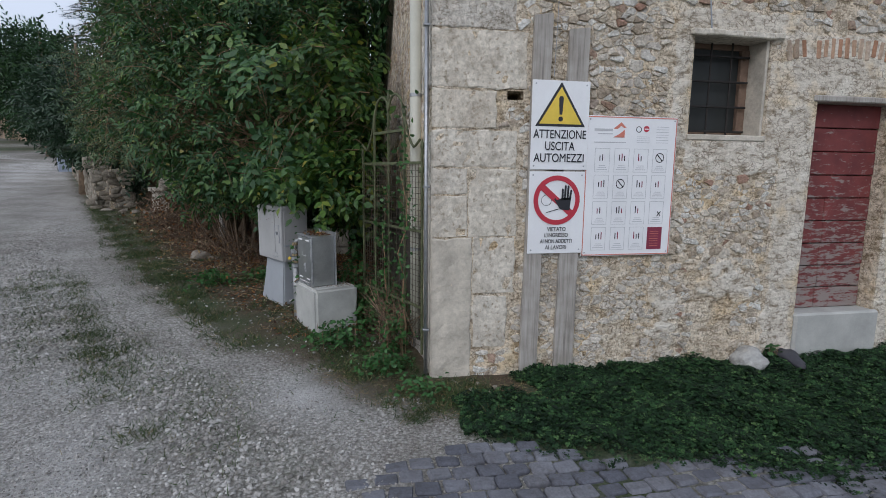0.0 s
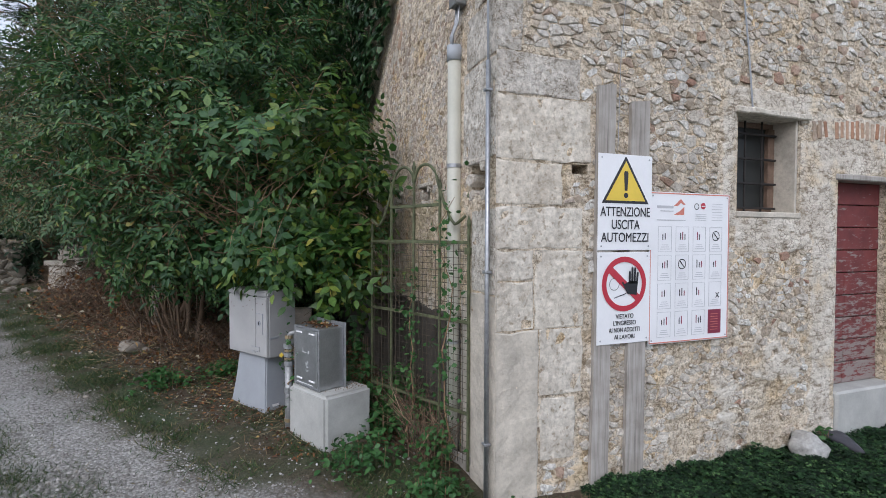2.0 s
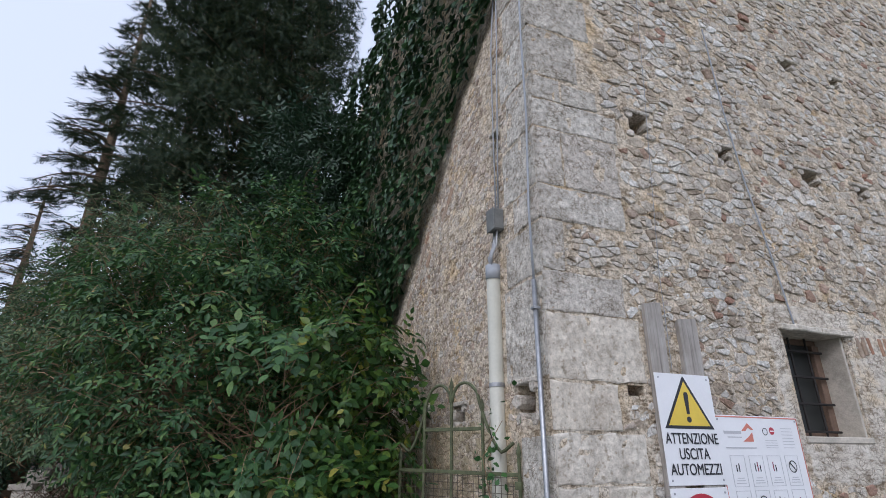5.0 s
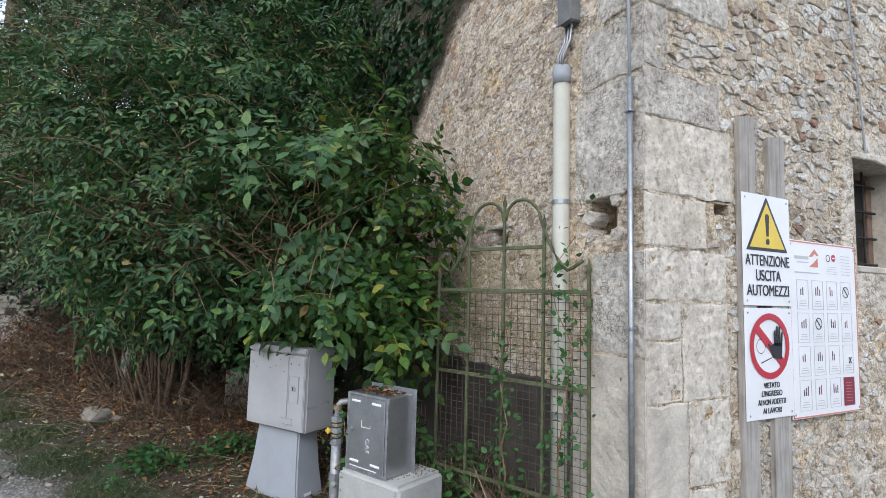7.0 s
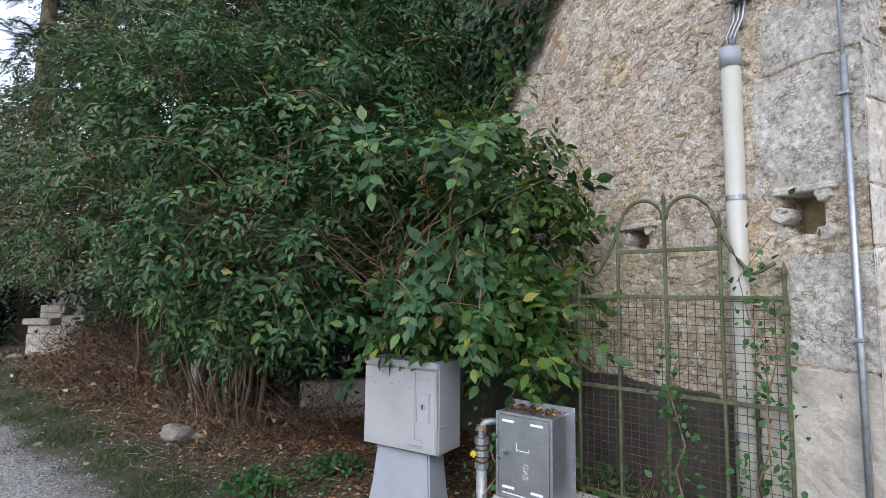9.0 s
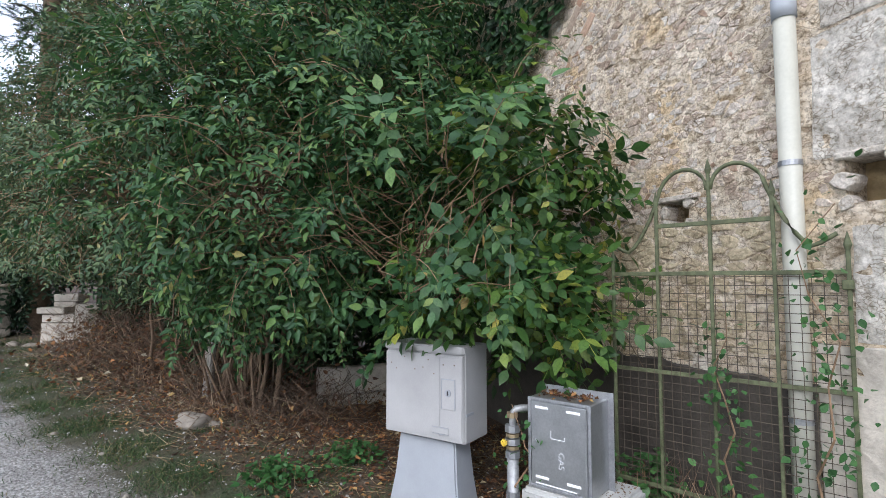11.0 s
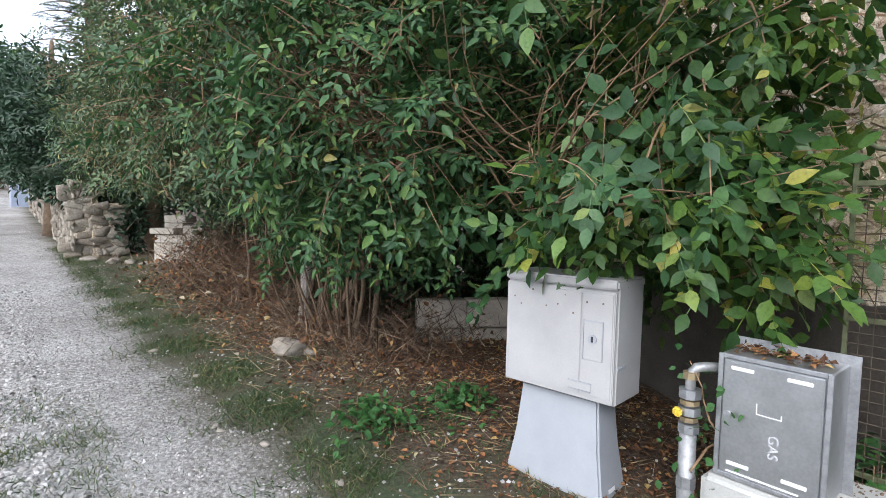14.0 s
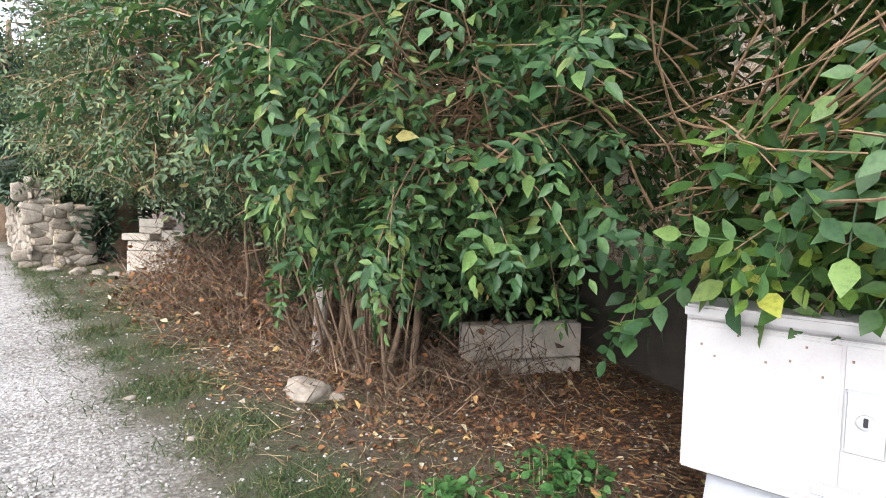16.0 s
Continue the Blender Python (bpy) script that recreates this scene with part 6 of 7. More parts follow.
broad_tree(-8.6, 13.8, 5.0, [(-8.0, 12.6, 3.1, 1.1, 1.4, 1.0), (-8.8, 14.2, 3.6, 1.3, 1.6, 1.5), (-9.7, 16.2, 3.7, 1.3, 1.6, 1.4), (-7.2, 12.2, 2.6, 0.9, 1.0, 0.8), (-7.0, 11.5, 2.2, 0.5, 0.5, 0.5), (-6.35, 11.4, 1.6, 0.42, 0.4, 0.85), (-7.6, 11.9, 2.5, 0.7, 0.7, 0.6)], "dark evergreen shrub over the low lane wall", 55)
broad_tree(-5.0, 13.0, 6.0, [(-6.7, 11.8, 2.6, 0.8, 0.6, 0.8), (-6.1, 11.7, 1.5, 0.55, 0.45, 0.9), (-5.4, 12.4, 3.4, 1.8, 1.6, 1.6), (-3.4, 11.6, 2.6, 1.7, 1.2, 1.8), (-6.5, 14, 4.4, 1.6, 1.5, 1.5), (-1.6, 10.6, 2.6, 1.6, 1.2, 2.2)], "dark thicket filling the garden behind", 34)


# ---- low walls and stones beyond the shrub ----
M_OLDBLOCK = plain("old_stained_block", (0.56, 0.51, 0.43), 0.95, vary=0.3, scale=5, bumps=0.6, dist=0.008, fine=50)
M_LANE = pieces("lane_wall_stone", [(0.0, (0.24, 0.2, 0.15)), (0.5, (0.36, 0.32, 0.26)), (1.0, (0.48, 0.44, 0.37))], grime=0.5, fine=35, strength=1.0, dist=0.025)


def stone_heap_wall(name, a, b, height, label, seed, thick=0.4):
    """A dry stone wall of rounded blocks from a to b."""
    r = random.Random(seed)
    a, b = Vector((*a, 0)), Vector((*b, 0))
    d = (b - a)
    L = d.length
    ang = math.degrees(math.atan2(d.y, d.x))
    z0 = float(ground_z(a.x, a.y))
    ob = empty(name, pose(a.x, a.y, 0, 0, 0, ang), label, "wall", kind="structure")
    core = bmesh.new()
    n = 12
    ring_ = []
    for i in range(n + 1):
        p = a.lerp(b, i / n)
        z = float(ground_z(p.x, p.y))
        ring_.append([core.verts.new((L * i / n, y, zz)) for y, zz in ((-thick / 2, z - 0.3), (thick / 2, z - 0.3), (thick / 2, z + height), (-thick / 2, z + height))])
    for p, q in zip(ring_, ring_[1:]):
        for k in range(4):
            core.faces.new((p[k], q[k], q[(k + 1) % 4], p[(k + 1) % 4]))
    core.faces.new(ring_[0]), core.faces.new(ring_[-1][::-1])
    bmesh.ops.recalc_face_normals(core, faces=core.faces)
    part("core", core, M_MORTAR, ob)
    vs, fs = [], []
    for face in (-1, 1):
        for centre, poly in rubble(0, 0, L, height, 0.22, 0.14, r):
            v, f = stone_mesh(centre, poly, r.uniform(0.01, 0.05), r, 0.96)
            o = len(vs)
            for x, y, z in v:
                p = a.lerp(b, max(0, min(1, x / L)))
                vs.append((x, face * (thick / 2 - y), z + float(ground_z(p.x, p.y))))
            fs += [tuple(o + q for q in (g if face > 0 else g[::-1])) for g in f]
    for centre, poly in rubble(-thick / 2, 0, thick / 2, height, 0.24, 0.16, r):
        v, f = stone_mesh(centre, poly, r.uniform(0.01, 0.05), r, 0.95)
        o = len(vs)
        vs += [(y, x, z + z0) for x, y, z in v]
        fs += [tuple(o + q for q in g) for g in f]
    tagged(mesh_object("stones", vs, fs, M_LANE, ob, smooth=True), kind="stuff")


stone_heap_wall("wall_lane", (-6.85, 10.9), (-11.3, 19.5), 1.38, "low dry stone wall along the gravel lane", 21)
stone_heap_wall("wall_garden", (-6.82, 11.02), (-6.45, 11.25), 1.05, "ruined stone wall end overgrown with ivy", 22)


def block_course(name, x, y, z, ang, blocks, label):
    ob = empty(name, pose(x, y, z, 0, 0, ang), label, "blocks")
    for b in blocks:
        part("block", box(*b, 0.012), M_OLDBLOCK, ob)


block_course("stone_steps", -5.08, 10.2, 0.6, -18, [(-0.5, 0, 0, 0.45, 0.5, 0.42), (-0.5, 0.02, 0.43, 0.05, 0.5, 0.58), (-0.56, -0.04, 0.59, -0.1, 0.42, 0.7), (0.06, 0.0, 0.43, 0.5, 0.4, 0.76), (-0.36, 0.1, 0.705, 0.0, 0.5, 0.8), (-0.36, 0.1, 0.805, 0.05, 0.5, 0.94)], "pale stone blocks piled as rough steps")
block_course("low_block_wall", -1.7, 5.0, 0.3, -3, [(0, 0, -0.1, 0.5, 0.2, 0.12), (0.51, 0, -0.1, 1.1, 0.2, 0.12), (0.0, 0.01, 0.135, 0.53, 0.2, 0.44), (0.54, 0.01, 0.135, 1.1, 0.2, 0.44)], "low pale concrete block edging under the shrub")


# ---- loose ground cover ----
def rock(x, y, sx, sy, sz, seed, label, mat=None, name="rock"):
    bm = bmesh.new()
    bmesh.ops.create_icosphere(bm, subdivisions=3 if sx > 0.07 else 2, radius=1.0)
    for v in bm.verts:
        k = 1 + 0.45 * noise.noise(v.co * 1.3 + Vector((seed, 0, 0))) + 0.08 * noise.noise(v.co * 5 + Vector((seed, 3, 0)))
        v.co = Vector((v.co.x * sx, v.co.y * sy, v.co.z * sz)) * k
    ob = part(name, bm, mat or M_GRAVELROCK, smooth=True)
    ob.matrix_world = pose(x, y, float(ground_z(x, y)) + sz * (0.8 if y < 0 and x > 2 else 0.35), 0, 0, seed * 37)
    return tagged(ob, label, "stone")


M_BRUSH = leafy("red_brown_brush", [(0.0, (0.075, 0.048, 0.036)), (0.6, (0.18, 0.115, 0.08)), (1.0, (0.33, 0.24, 0.17))], 0.85, 0.05)
M_GRAVELROCK = plain("pale_limestone_rock", (0.3, 0.265, 0.215), 0.9, vary=0.3, scale=9, bumps=0.7, dist=0.01, fine=40)
rock(2.98, -0.18, 0.2, 0.13, 0.1, 1, "pale grey boulder at the foot of the house wall", plain("pale_grey_boulder", (0.46, 0.45, 0.42), 0.95, vary=0.3, scale=14, bumps=0.9, dist=0.02, fine=35))
rock(3.42, -0.17, 0.2, 0.1, 0.07, 2, "dark slab of stone in the grass by the door", plain("dark_slate_rock", (0.05, 0.05, 0.06), 0.7, vary=0.3))
rock(-3.0, 4.82, 0.24, 0.16, 0.11, 3, "pale rock lying on the verge")
rock(-2.8, 4.7, 0.09, 0.07, 0.06, 4, "small pale rock on the verge")
r4 = random.Random(8)
for i in range(26):
    y = r4.uniform(1.8, 8)
    x = -1.5 - 0.52 * y + r4.uniform(-0.2, 1.1)
    s = r4.uniform(0.014, 0.036)
    rock(x, y, s * 1.4, s, s * 0.7, 10 + i, "small pale stone lying in the verge", name="stone")
for i in range(8):
    rock(0.15 + r4.uniform(0, 0.7), -0.1 - r4.uniform(0, 0.45), r4.uniform(0.015, 0.035), 0.02, 0.012, 50 + i, "broken stone chip at the foot of the wall", name="stone")
for i in range(7):
    rock(-6.4 + r4.uniform(-0.3, 1.0), 10.2 + r4.uniform(-0.2, 0.3), r4.uniform(0.08, 0.16), 0.1, 0.07, 70 + i, "rough stone lying by the lane wall", name="stone")


def ground_points(n, x0, y0, x1, y1, keep):
    x, y = RNG.uniform(x0, x1, n), RNG.uniform(y0, y1, n)
    side = road_side(x, y) + 0.18 * wobble(x, y, 1.6, 5) + 0.1 * wobble(x, y, 5, 1)
    k = keep(x, y, side)
    x, y, side = x[k], y[k], side[k]
    z = ground_z(x, y) + 0.012 * wobble(x, y, 2.2) + 0.008 * wobble(x, y, 6.0, 3) + 0.05 * np.clip(side, 0, 1.2) * (y > 0.5)
    return np.stack([x, y, z], 1)


free = lambda x, y: (y < -0.06) | (x < -0.06)
p = ground_points(210000, -6.8, -3.6, 0.5, 8.5, lambda x, y, s: (s < 0.1) & free(x, y) & (RNG.random(len(x)) < np.clip(1.2 - (y + 2) * 0.07, 0.25, 1) * (1 - 0.85 * np.exp(-((x + 0.85) / 0.45) ** 2 - ((y + 0.15) / 0.42) ** 2))))
strip = np.exp(-((road_side(p[:, 0], p[:, 1]) + 1.15) / 0.55) ** 2)
t = random_turns(len(p), 0.6) * (0.005 + (0.008 + 0.014 * strip) * RNG.random(len(p)) ** 2.6)[:, None, None]
scatter("gravel", *OCT, t, p, M_GRAVEL, label="loose pale gravel on the lane", category="gravel")
p = ground_points(11000, -7, 0.2, -0.2, 10, lambda x, y, s: (s > 0) & (s < 2.6) & (x < -0.1))
t = random_turns(len(p), 0.6) * (0.005 + 0.016 * RNG.random(len(p)) ** 3)[:, None, None]
scatter("pebbles", *OCT, t, p, M_GRAVEL, label="pebbles scattered in the verge soil", category="gravel")

blade = ([(-0.003, 0, 0), (0.003, 0, 0), (0.0022, 0.03, 0.004), (-0.0022, 0.03, 0.004), (0, 0.06, 0.018)], [(0, 1, 2, 3), (3, 2, 4)])


def lane_tufts(x, y, s):
    """How thick the grass grows in the middle of the lane."""
    thick = sum(k * np.exp(-((x - a) / r) ** 2 - ((y - b) / r) ** 2) for a, b, r, k in ((-3.25, 1.2, 0.3, 0.9), (-2.8, 0.75, 0.34, 1.0), (-2.55, 0.1, 0.26, 0.7), (-3.6, 1.9, 0.35, 0.6), (-2.0, -0.7, 0.16, 0.8), (-4.3, 3.0, 0.4, 0.6)))
    return np.clip(0.45 * thick * (0.35 + 1.1 * wobble(x, y, 4.5, 7)) + 0.06 * np.exp(-((s + 1.05) / 0.4) ** 2), 0, 1)


def upright_turns(n, lean=0.5):
    axis = RNG.normal(size=(n, 3)) * lean
    axis[:, 2] = 1
    return frames_of(axis, RNG.normal(size=(n, 3)))


p = ground_points(480000, -8, -1.0, 0.2, 12, lambda x, y, s: (x < -0.08) & (RNG.random(len(x)) < np.exp(-((s - 0.42) / 0.4) ** 2) * np.clip(0.3 + 2.2 * wobble(x, y, 2.6, 2) + 0.8 * wobble(x, y, 9, 4), 0.05, 1)))
scatter("grass", *blade, upright_turns(len(p), 1.0) * RNG.uniform(0.45, 1.35, size=len(p))[:, None, None], p, M_GRASS, label="short patchy grass along the lane edge", category="grass")
p = ground_points(420000, -5, -1.5, -1.3, 4.0, lambda x, y, s: (s < -0.4) & (RNG.random(len(x)) < lane_tufts(x, y, s)))
scatter("lane_grass", *blade, upright_turns(len(p), 0.9) * RNG.uniform(0.4, 1.0, size=len(p))[:, None, None], p, M_GRASS, label="thin grass tufts in the gravel", category="grass")

clover = ([(0, 0, 0)] + [(math.cos(a) * 0.012, math.sin(a) * 0.012, 0.003) for a in np.linspace(0, math.tau, 10)[:-1]], [(0, 1, 2, 3), (0, 4, 5, 6), (0, 7, 8, 9)])
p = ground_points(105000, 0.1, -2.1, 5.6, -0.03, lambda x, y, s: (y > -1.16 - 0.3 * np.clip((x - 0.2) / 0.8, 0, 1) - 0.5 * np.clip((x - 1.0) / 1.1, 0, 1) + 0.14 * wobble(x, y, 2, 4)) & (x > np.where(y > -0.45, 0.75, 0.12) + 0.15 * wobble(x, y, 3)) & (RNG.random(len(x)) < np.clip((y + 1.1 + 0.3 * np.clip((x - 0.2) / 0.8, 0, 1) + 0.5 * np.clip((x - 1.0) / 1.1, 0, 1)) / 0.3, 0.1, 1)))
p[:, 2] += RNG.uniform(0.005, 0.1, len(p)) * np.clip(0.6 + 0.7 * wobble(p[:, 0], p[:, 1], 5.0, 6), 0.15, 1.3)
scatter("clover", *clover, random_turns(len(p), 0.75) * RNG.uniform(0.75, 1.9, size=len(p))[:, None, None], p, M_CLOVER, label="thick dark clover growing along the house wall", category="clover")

litter = ([(0, 0, 0), (-0.022, 0.025, 0.01), (-0.012, 0.055, 0.0), (0, 0.07, -0.012), (0.014, 0.052, 0.004), (0.024, 0.022, 0.012)], [(0, 3, 2, 1), (0, 5, 4, 3)])
p = ground_points(44000, -5.5, 0.9, 0.0, 9, lambda x, y, s: (s > 0.5) & (x < -0.1) & (RNG.random(len(x)) < np.clip((s - 0.4) / 1.2, 0, 1)))
p[:, 2] += 0.012
scatter("leaf_litter", *litter, random_turns(len(p), 0.75) * RNG.uniform(0.25, 0.75, size=len(p))[:, None, None], p, M_LITTER, label="brown fallen leaves under the shrub", category="leaves")
twig = ([(-0.004, 0, 0), (0.004, 0, 0), (0, 0, 0.006), (0.001, 0.3, 0.03)], [(0, 1, 3), (1, 2, 3), (2, 0, 3)])
p = ground_points(9000, -5.6, 1.2, -0.1, 10, lambda x, y, s: (s > 0.45) & (x < -0.1))
scatter("dead_twigs", *twig, random_turns(len(p), 0.8) * RNG.uniform(0.15, 0.9, size=len(p))[:, None, None], p + [0, 0, 0.02], M_STRAW, label="dry brown twigs heaped under the shrub", category="twigs")
c = np.array([[-3.7, 7.4, 0.62], [-4.3, 8.3, 0.75], [-3.1, 6.5, 0.55], [-3.4, 7.0, 0.9], [-4.0, 8.0, 1.05], [-2.6, 5.5, 0.4], [-1.9, 4.6, 0.35]])
n = 8000
p = c[RNG.integers(0, 7, n)] + RNG.normal(size=(n, 3)) * [0.38, 0.42, 0.24]
p[:, 2] = np.maximum(p[:, 2], ground_z(p[:, 0], p[:, 1]) + 0.03)
scatter("dry_brush", *twig, upright_turns(len(p), 1.3) * RNG.uniform(0.4, 1.3, size=len(p))[:, None, None], p, M_BRUSH, label="reddish dry brushwood under the shrub", category="brushwood")
p = c[RNG.integers(0, 7, 5200)] + RNG.normal(size=(5200, 3)) * [0.42, 0.45, 0.2] - [0, 0, 0.12]
p[:, 2] = np.maximum(p[:, 2], ground_z(p[:, 0], p[:, 1]) + 0.04)
scatter("dead_leaves", *litter, random_turns(len(p), 0.2) * RNG.uniform(0.4, 1.1, size=len(p))[:, None, None], p, M_LITTER, label="withered brown leaves caught in the brushwood", category="leaves")


def weed(x, y, r, n, label, name="nettle_clump", size=0.06, h=0.22):
    ob = empty(name, pose(x, y, float(ground_z(x, y)) + 0.03), label, "weeds")
    q = RNG.normal(size=(n, 3)) * [r * 0.5, r * 0.5, 0]
    q[:, 2] = RNG.uniform(0.02, h, n) * np.exp(-(q[:, 0] ** 2 + q[:, 1] ** 2) / (2 * r * r))
    axis = RNG.normal(size=(n, 3))
    axis[:, 2] = axis[:, 2] * 0.3 - 0.1
    up = RNG.normal(size=(n, 3)) * 0.35 + [0, 0, 1]
    leaf = leaf_shape(size, size * 0.75, 0.2, 0.2)
    scatter("leaves", *leaf, frames_of(axis, up) * RNG.uniform(0.6, 1.2, size=n)[:, None, None], q, M_NETTLE, ob)
    bm = bmesh.new()
    for i in range(12):
        a, b = RNG.uniform(-r * 0.6, r * 0.6, 2)
        tube([(a, b, -0.05), (a * 1.1, b * 1.1, h * 0.8)], 0.002, 4, bm, False)
    tagged(part("stems", bm, M_TWIG, ob), kind="stuff")


weed(-2.42, 3.1, 0.25, 300, "low green nettle clump on the verge")
weed(-1.78, 3.3, 0.28, 330, "low green nettle clump beside the cabinet")
weed(-0.75, 0.75, 0.3, 300, "leafy green weeds at the foot of the concrete block", "weed_clump", 0.06, 0.25)
weed(-0.62, 1.55, 0.2, 220, "tall nettles behind the meter box", "weed_clump", 0.07, 0.75)
weed(-0.22, 0.5, 0.14, 120, "bramble leaves by the gate", "weed_clump", 0.06, 0.4)
weed(-0.3, 1.45, 0.24, 480, "nettles growing behind the iron gate", "weed_clump", 0.07, 0.6)
weed(-0.15, 0.95, 0.22, 360, "nettles growing against the side wall", "weed_clump", 0.06, 0.45)
weed(-0.4, 1.2, 0.2, 260, "broad-leaved weeds growing through the gate foot", "weed_clump", 0.08, 0.35)
weed(-0.55, 1.85, 0.16, 260, "tall dark nettles beside the meter box", "weed_clump", 0.075, 0.95)
weed(-0.36, 0.16, 0.22, 230, "leafy green weeds at the house corner", "weed_clump", 0.05, 0.16)
weed(-0.1, -0.3, 0.22, 150, "low weeds by the foot of the corner stone", "weed_clump", 0.045, 0.07)
p = ground_points(16000, -0.9, -0.85, 0.75, 0.4, lambda x, y, s: free(x, y) & (s > -0.1) & (RNG.random(len(x)) < np.clip(0.15 + 1.6 * wobble(x, y, 3.1, 8), 0.05, 0.8)))
scatter("corner_grass", *blade, upright_turns(len(p), 1.0) * RNG.uniform(0.5, 1.3, size=len(p))[:, None, None], p, M_GRASS, label="sparse grass round the foot of the house corner", category="grass")
p = ground_points(2600, -0.9, -0.8, 0.9, 0.3, lambda x, y, s: free(x, y) & (s > -0.05))
scatter("straw", *twig, random_turns(len(p), 0.85) * RNG.uniform(0.1, 0.4, size=len(p))[:, None, None], p + [0, 0, 0.008], M_STRAW, label="dry straw strewn at the house corner", category="straw")
weed(3.3, -0.1, 0.08, 60, "small green weed by the boulder", "weed_clump", 0.06, 0.14)


# climbing shoots on the gate
def climber(x, y, z0, z1, seed, label):
    r = random.Random(seed)
    ob = empty("climbing_plant", pose(x, y, 0), label, "climber")
    pts = [(r.uniform(-0.06, 0.06), r.uniform(-0.08, 0.08), z0 + (z1 - z0) * k / 9) for k in range(10)]
    part("stem", tube(pts, [0.008 - 0.0006 * k for k in range(10)], 6), M_TWIG, ob)
    n = int((z1 - z0) * 105)
    t = RNG.random(n)
    q = np.stack([np.interp(t, np.linspace(0, 1, 10), [p_[i] for p_ in pts]) for i in range(3)], 1) + RNG.normal(size=(n, 3)) * [0.04, 0.085, 0.09]
    nn = np.tile([-0.8, -0.5, 0.4], (n, 1)) + RNG.normal(size=(n, 3)) * 0.5
    scatter("leaves", *leaf_shape(0.045, 0.036), leaf_turns(nn) * RNG.uniform(0.6, 1.3, size=n)[:, None, None], q, M_NETTLE, ob)


climber(-0.16, 0.47, 0.1, 2.15, 1, "green climbing shoots twined up the gate edge")
q = np.stack([RNG.uniform(-0.35, -0.04, 900), RNG.uniform(0.5, 1.9, 900), RNG.uniform(0.02, 0.35, 900)], 1)
scatter("dead_stalks", *twig, upright_turns(len(q), 0.9) * RNG.uniform(0.4, 1.4, size=len(q))[:, None, None], q, M_BRUSH, label="dry dead stalks behind the iron gate", category="stalks")
climber(-1.16, 1.62, 0.3, 1.0, 5, "green creeper wound round the gas pipe")
climber(-0.3, 0.9, 0.1, 1.6, 2, "bramble shoot growing through the gate mesh")

# ---- far houses ----
def far_house(x, y, w, d, h, ang, label, mat):
    z = float(ground_z(x, y))
    ob = empty("house", pose(x, y, z, 0, 0, ang), label, "house")
    part("wall", box(-w / 2, -d / 2, -1, w / 2, d / 2, h), mat, ob)
    bm = bmesh.new()
    v = [bm.verts.new(q) for q in ((-w / 2 - 0.4, -d / 2 - 0.4, h), (w / 2 + 0.4, -d / 2 - 0.4, h), (w / 2 + 0.4, d / 2 + 0.4, h), (-w / 2 - 0.4, d / 2 + 0.4, h), (-w / 2 - 0.4, 0, h + 1.5), (w / 2 + 0.4, 0, h + 1.5))]
    for f in ((0, 1, 5, 4), (2, 3, 4, 5), (0, 4, 3), (1, 2, 5), (3, 2, 1, 0)):
        bm.faces.new([v[i] for i in f])
    part("roof", bm, M_TILE, ob, "terracotta tiled roof")
    for i in range(2):
        wd = part("window", box(-w / 4 + i * w / 2 - 0.5, -d / 2 - 0.03, 1.2, -w / 4 + i * w / 2 + 0.5, -d / 2, 2.5, 0.02), M_DARK, ob)


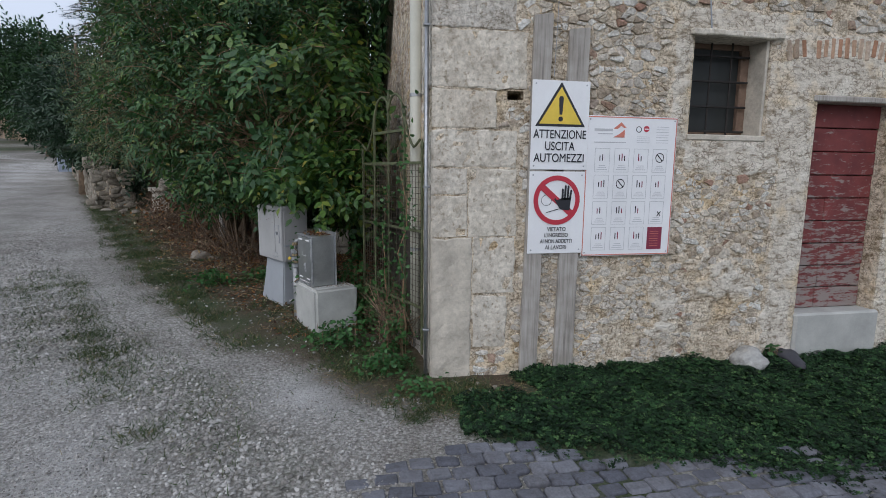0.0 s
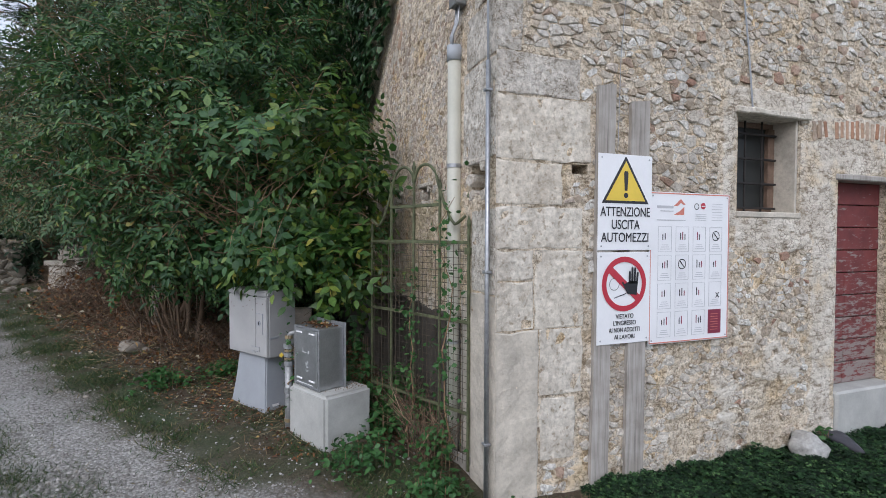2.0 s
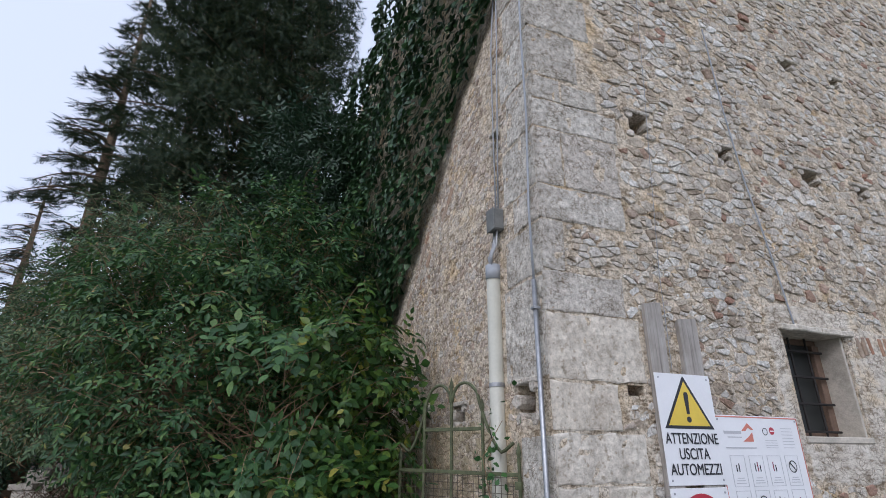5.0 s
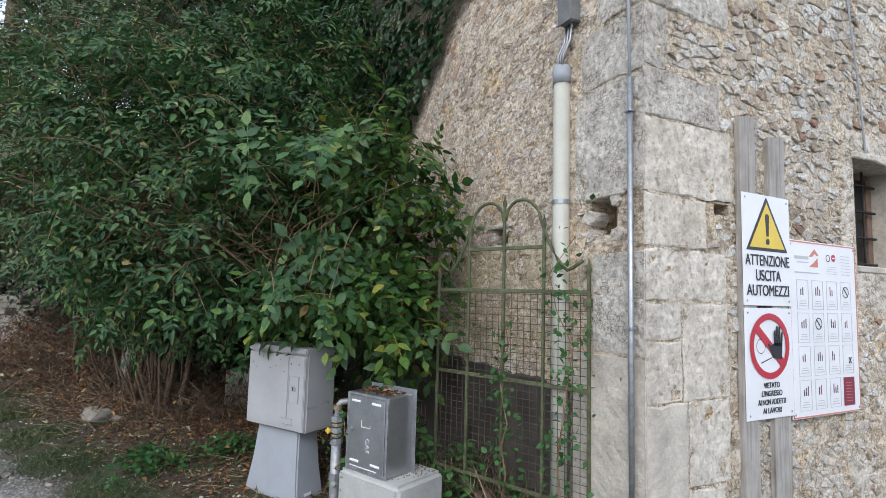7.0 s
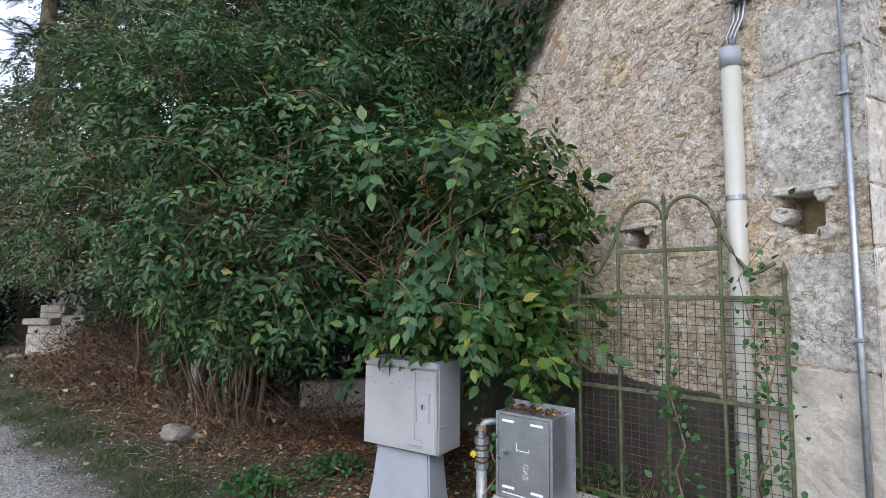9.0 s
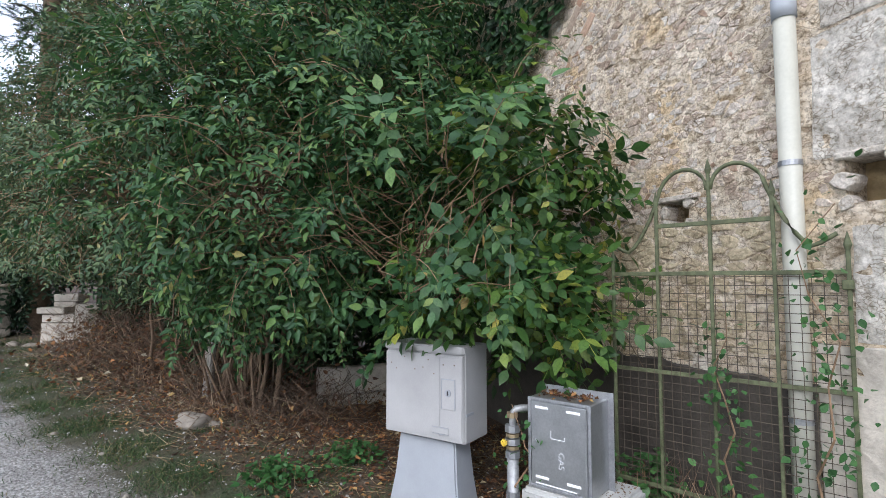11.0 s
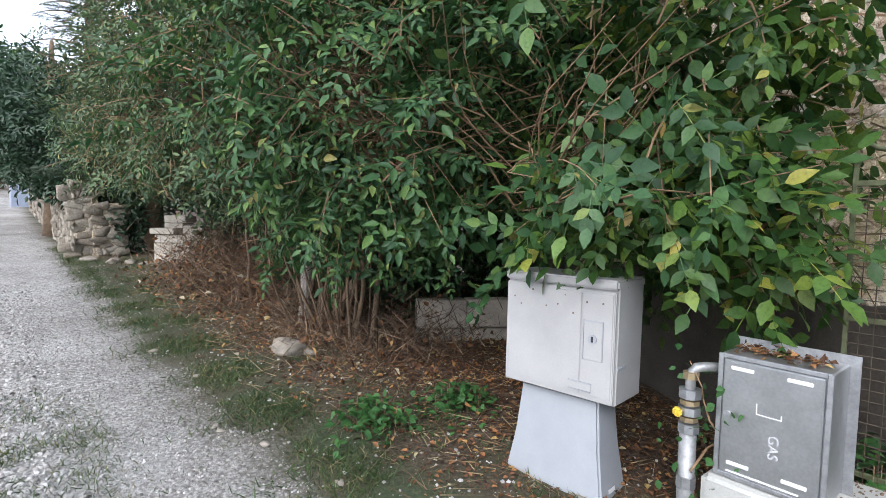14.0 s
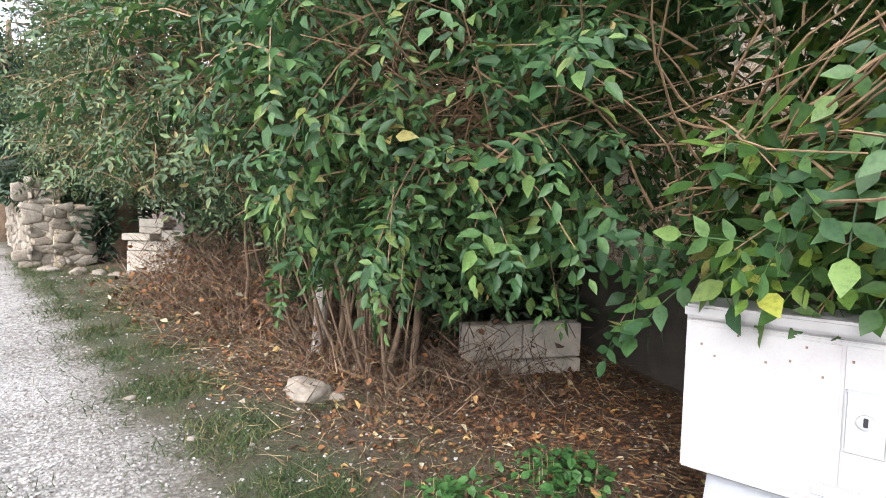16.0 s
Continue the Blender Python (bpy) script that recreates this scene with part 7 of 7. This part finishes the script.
far_house(-24, 42, 8, 7, 4.5, -30, "distant ochre house at the top of the lane", M_HOUSE)
post = part("meter_pillar", box(-0.25, -0.2, -0.2, 0.25, 0.2, 1.5, 0.02), plain("blue_grey_paint", (0.3, 0.34, 0.42), 0.6, vary=0.1))
post.matrix_world = pose(-12.3, 20.6, float(ground_z(-12.3, 20.6)), 0, 0, 30)
tagged(post, "blue-grey utility pillar by the lane", "pillar")
for i, (x, y) in enumerate(((-16, 27), (-19, 33), (-23, 38))):
    broad_tree(x, y, 7, [(x, y, 6.5, 2.4, 2.4, 2.4), (x + 1.5, y + 1, 5.2, 2, 2, 2), (x - 1, y + 1.5, 7.4, 1.8, 1.8, 1.8)], "leafy tree far up the lane", 24, M_IVY, None, (2.0, 3.2))

# ---- setts in front of the house ----
sett_kinds = []
for k in range(6):
    bm = box(-0.068 - 0.005 * (k % 3), -0.052, -0.06, 0.068 + 0.005 * (k % 2), 0.052 + 0.003 * (k % 3), 0.012, 0.014)
    for v in bm.verts:
        v.co += Vector((RS1.uniform(-0.008, 0.008), RS1.uniform(-0.008, 0.008), RS1.uniform(-0.004, 0.004)))
    me = bpy.data.meshes.new("sett")
    bm.to_mesh(me)
    bm.free()
    me.materials.append(M_SETT)
    sett_kinds.append(me)
paving = empty("sett_paving", pose(0, 0, 0), "grey stone setts paving the lane mouth", "paving", kind="structure")
count = 0
for j in range(11):
    for i in range(34):
        x, y = -0.62 + i * 0.155 + (j % 2) * 0.075, -1.16 - j * 0.122 + 0.03 * math.sin(i * 0.5)
        if x < -0.5 - (-1.1 - y) * 0.35 + 0.06 * math.sin(j * 2) or y > -1.12 - 0.3 * max(0, min(1, (x - 0.2) / 0.8)) + 0.05 * math.sin(x * 3) or count >= 295:
            continue
        ob = new("sett", sett_kinds[(i * 7 + j * 3) % 6])
        ob.parent = paving
        ob.matrix_local = pose(x, y, float(ground_z(x, y)) + 0.008, RS1.uniform(-3, 3), RS1.uniform(-3, 3), RS1.uniform(-6, 6))
        count += 1

rest_v, rest_f = [], []
base = [tuple(v.co) for v in sett_kinds[0].vertices]
base_f = [tuple(q.vertices) for q in sett_kinds[0].polygons]
for j in range(26):
    for i in range(44):
        x, y = -0.62 + i * 0.155 + (j % 2) * 0.075, -1.16 - j * 0.122 + 0.03 * math.sin(i * 0.5)
        if (j < 11 and i < 34) or x < -0.5 - (-1.1 - y) * 0.35:
            continue
        o = len(rest_v)
        gz = float(ground_z(x, y)) + 0.008
        rest_v += [(vx + x, vy + y, vz + gz) for vx, vy, vz in base]
        rest_f += [tuple(o + q for q in g) for g in base_f]
tagged(mesh_object("more_setts", rest_v, rest_f, M_SETT, paving), kind="stuff")
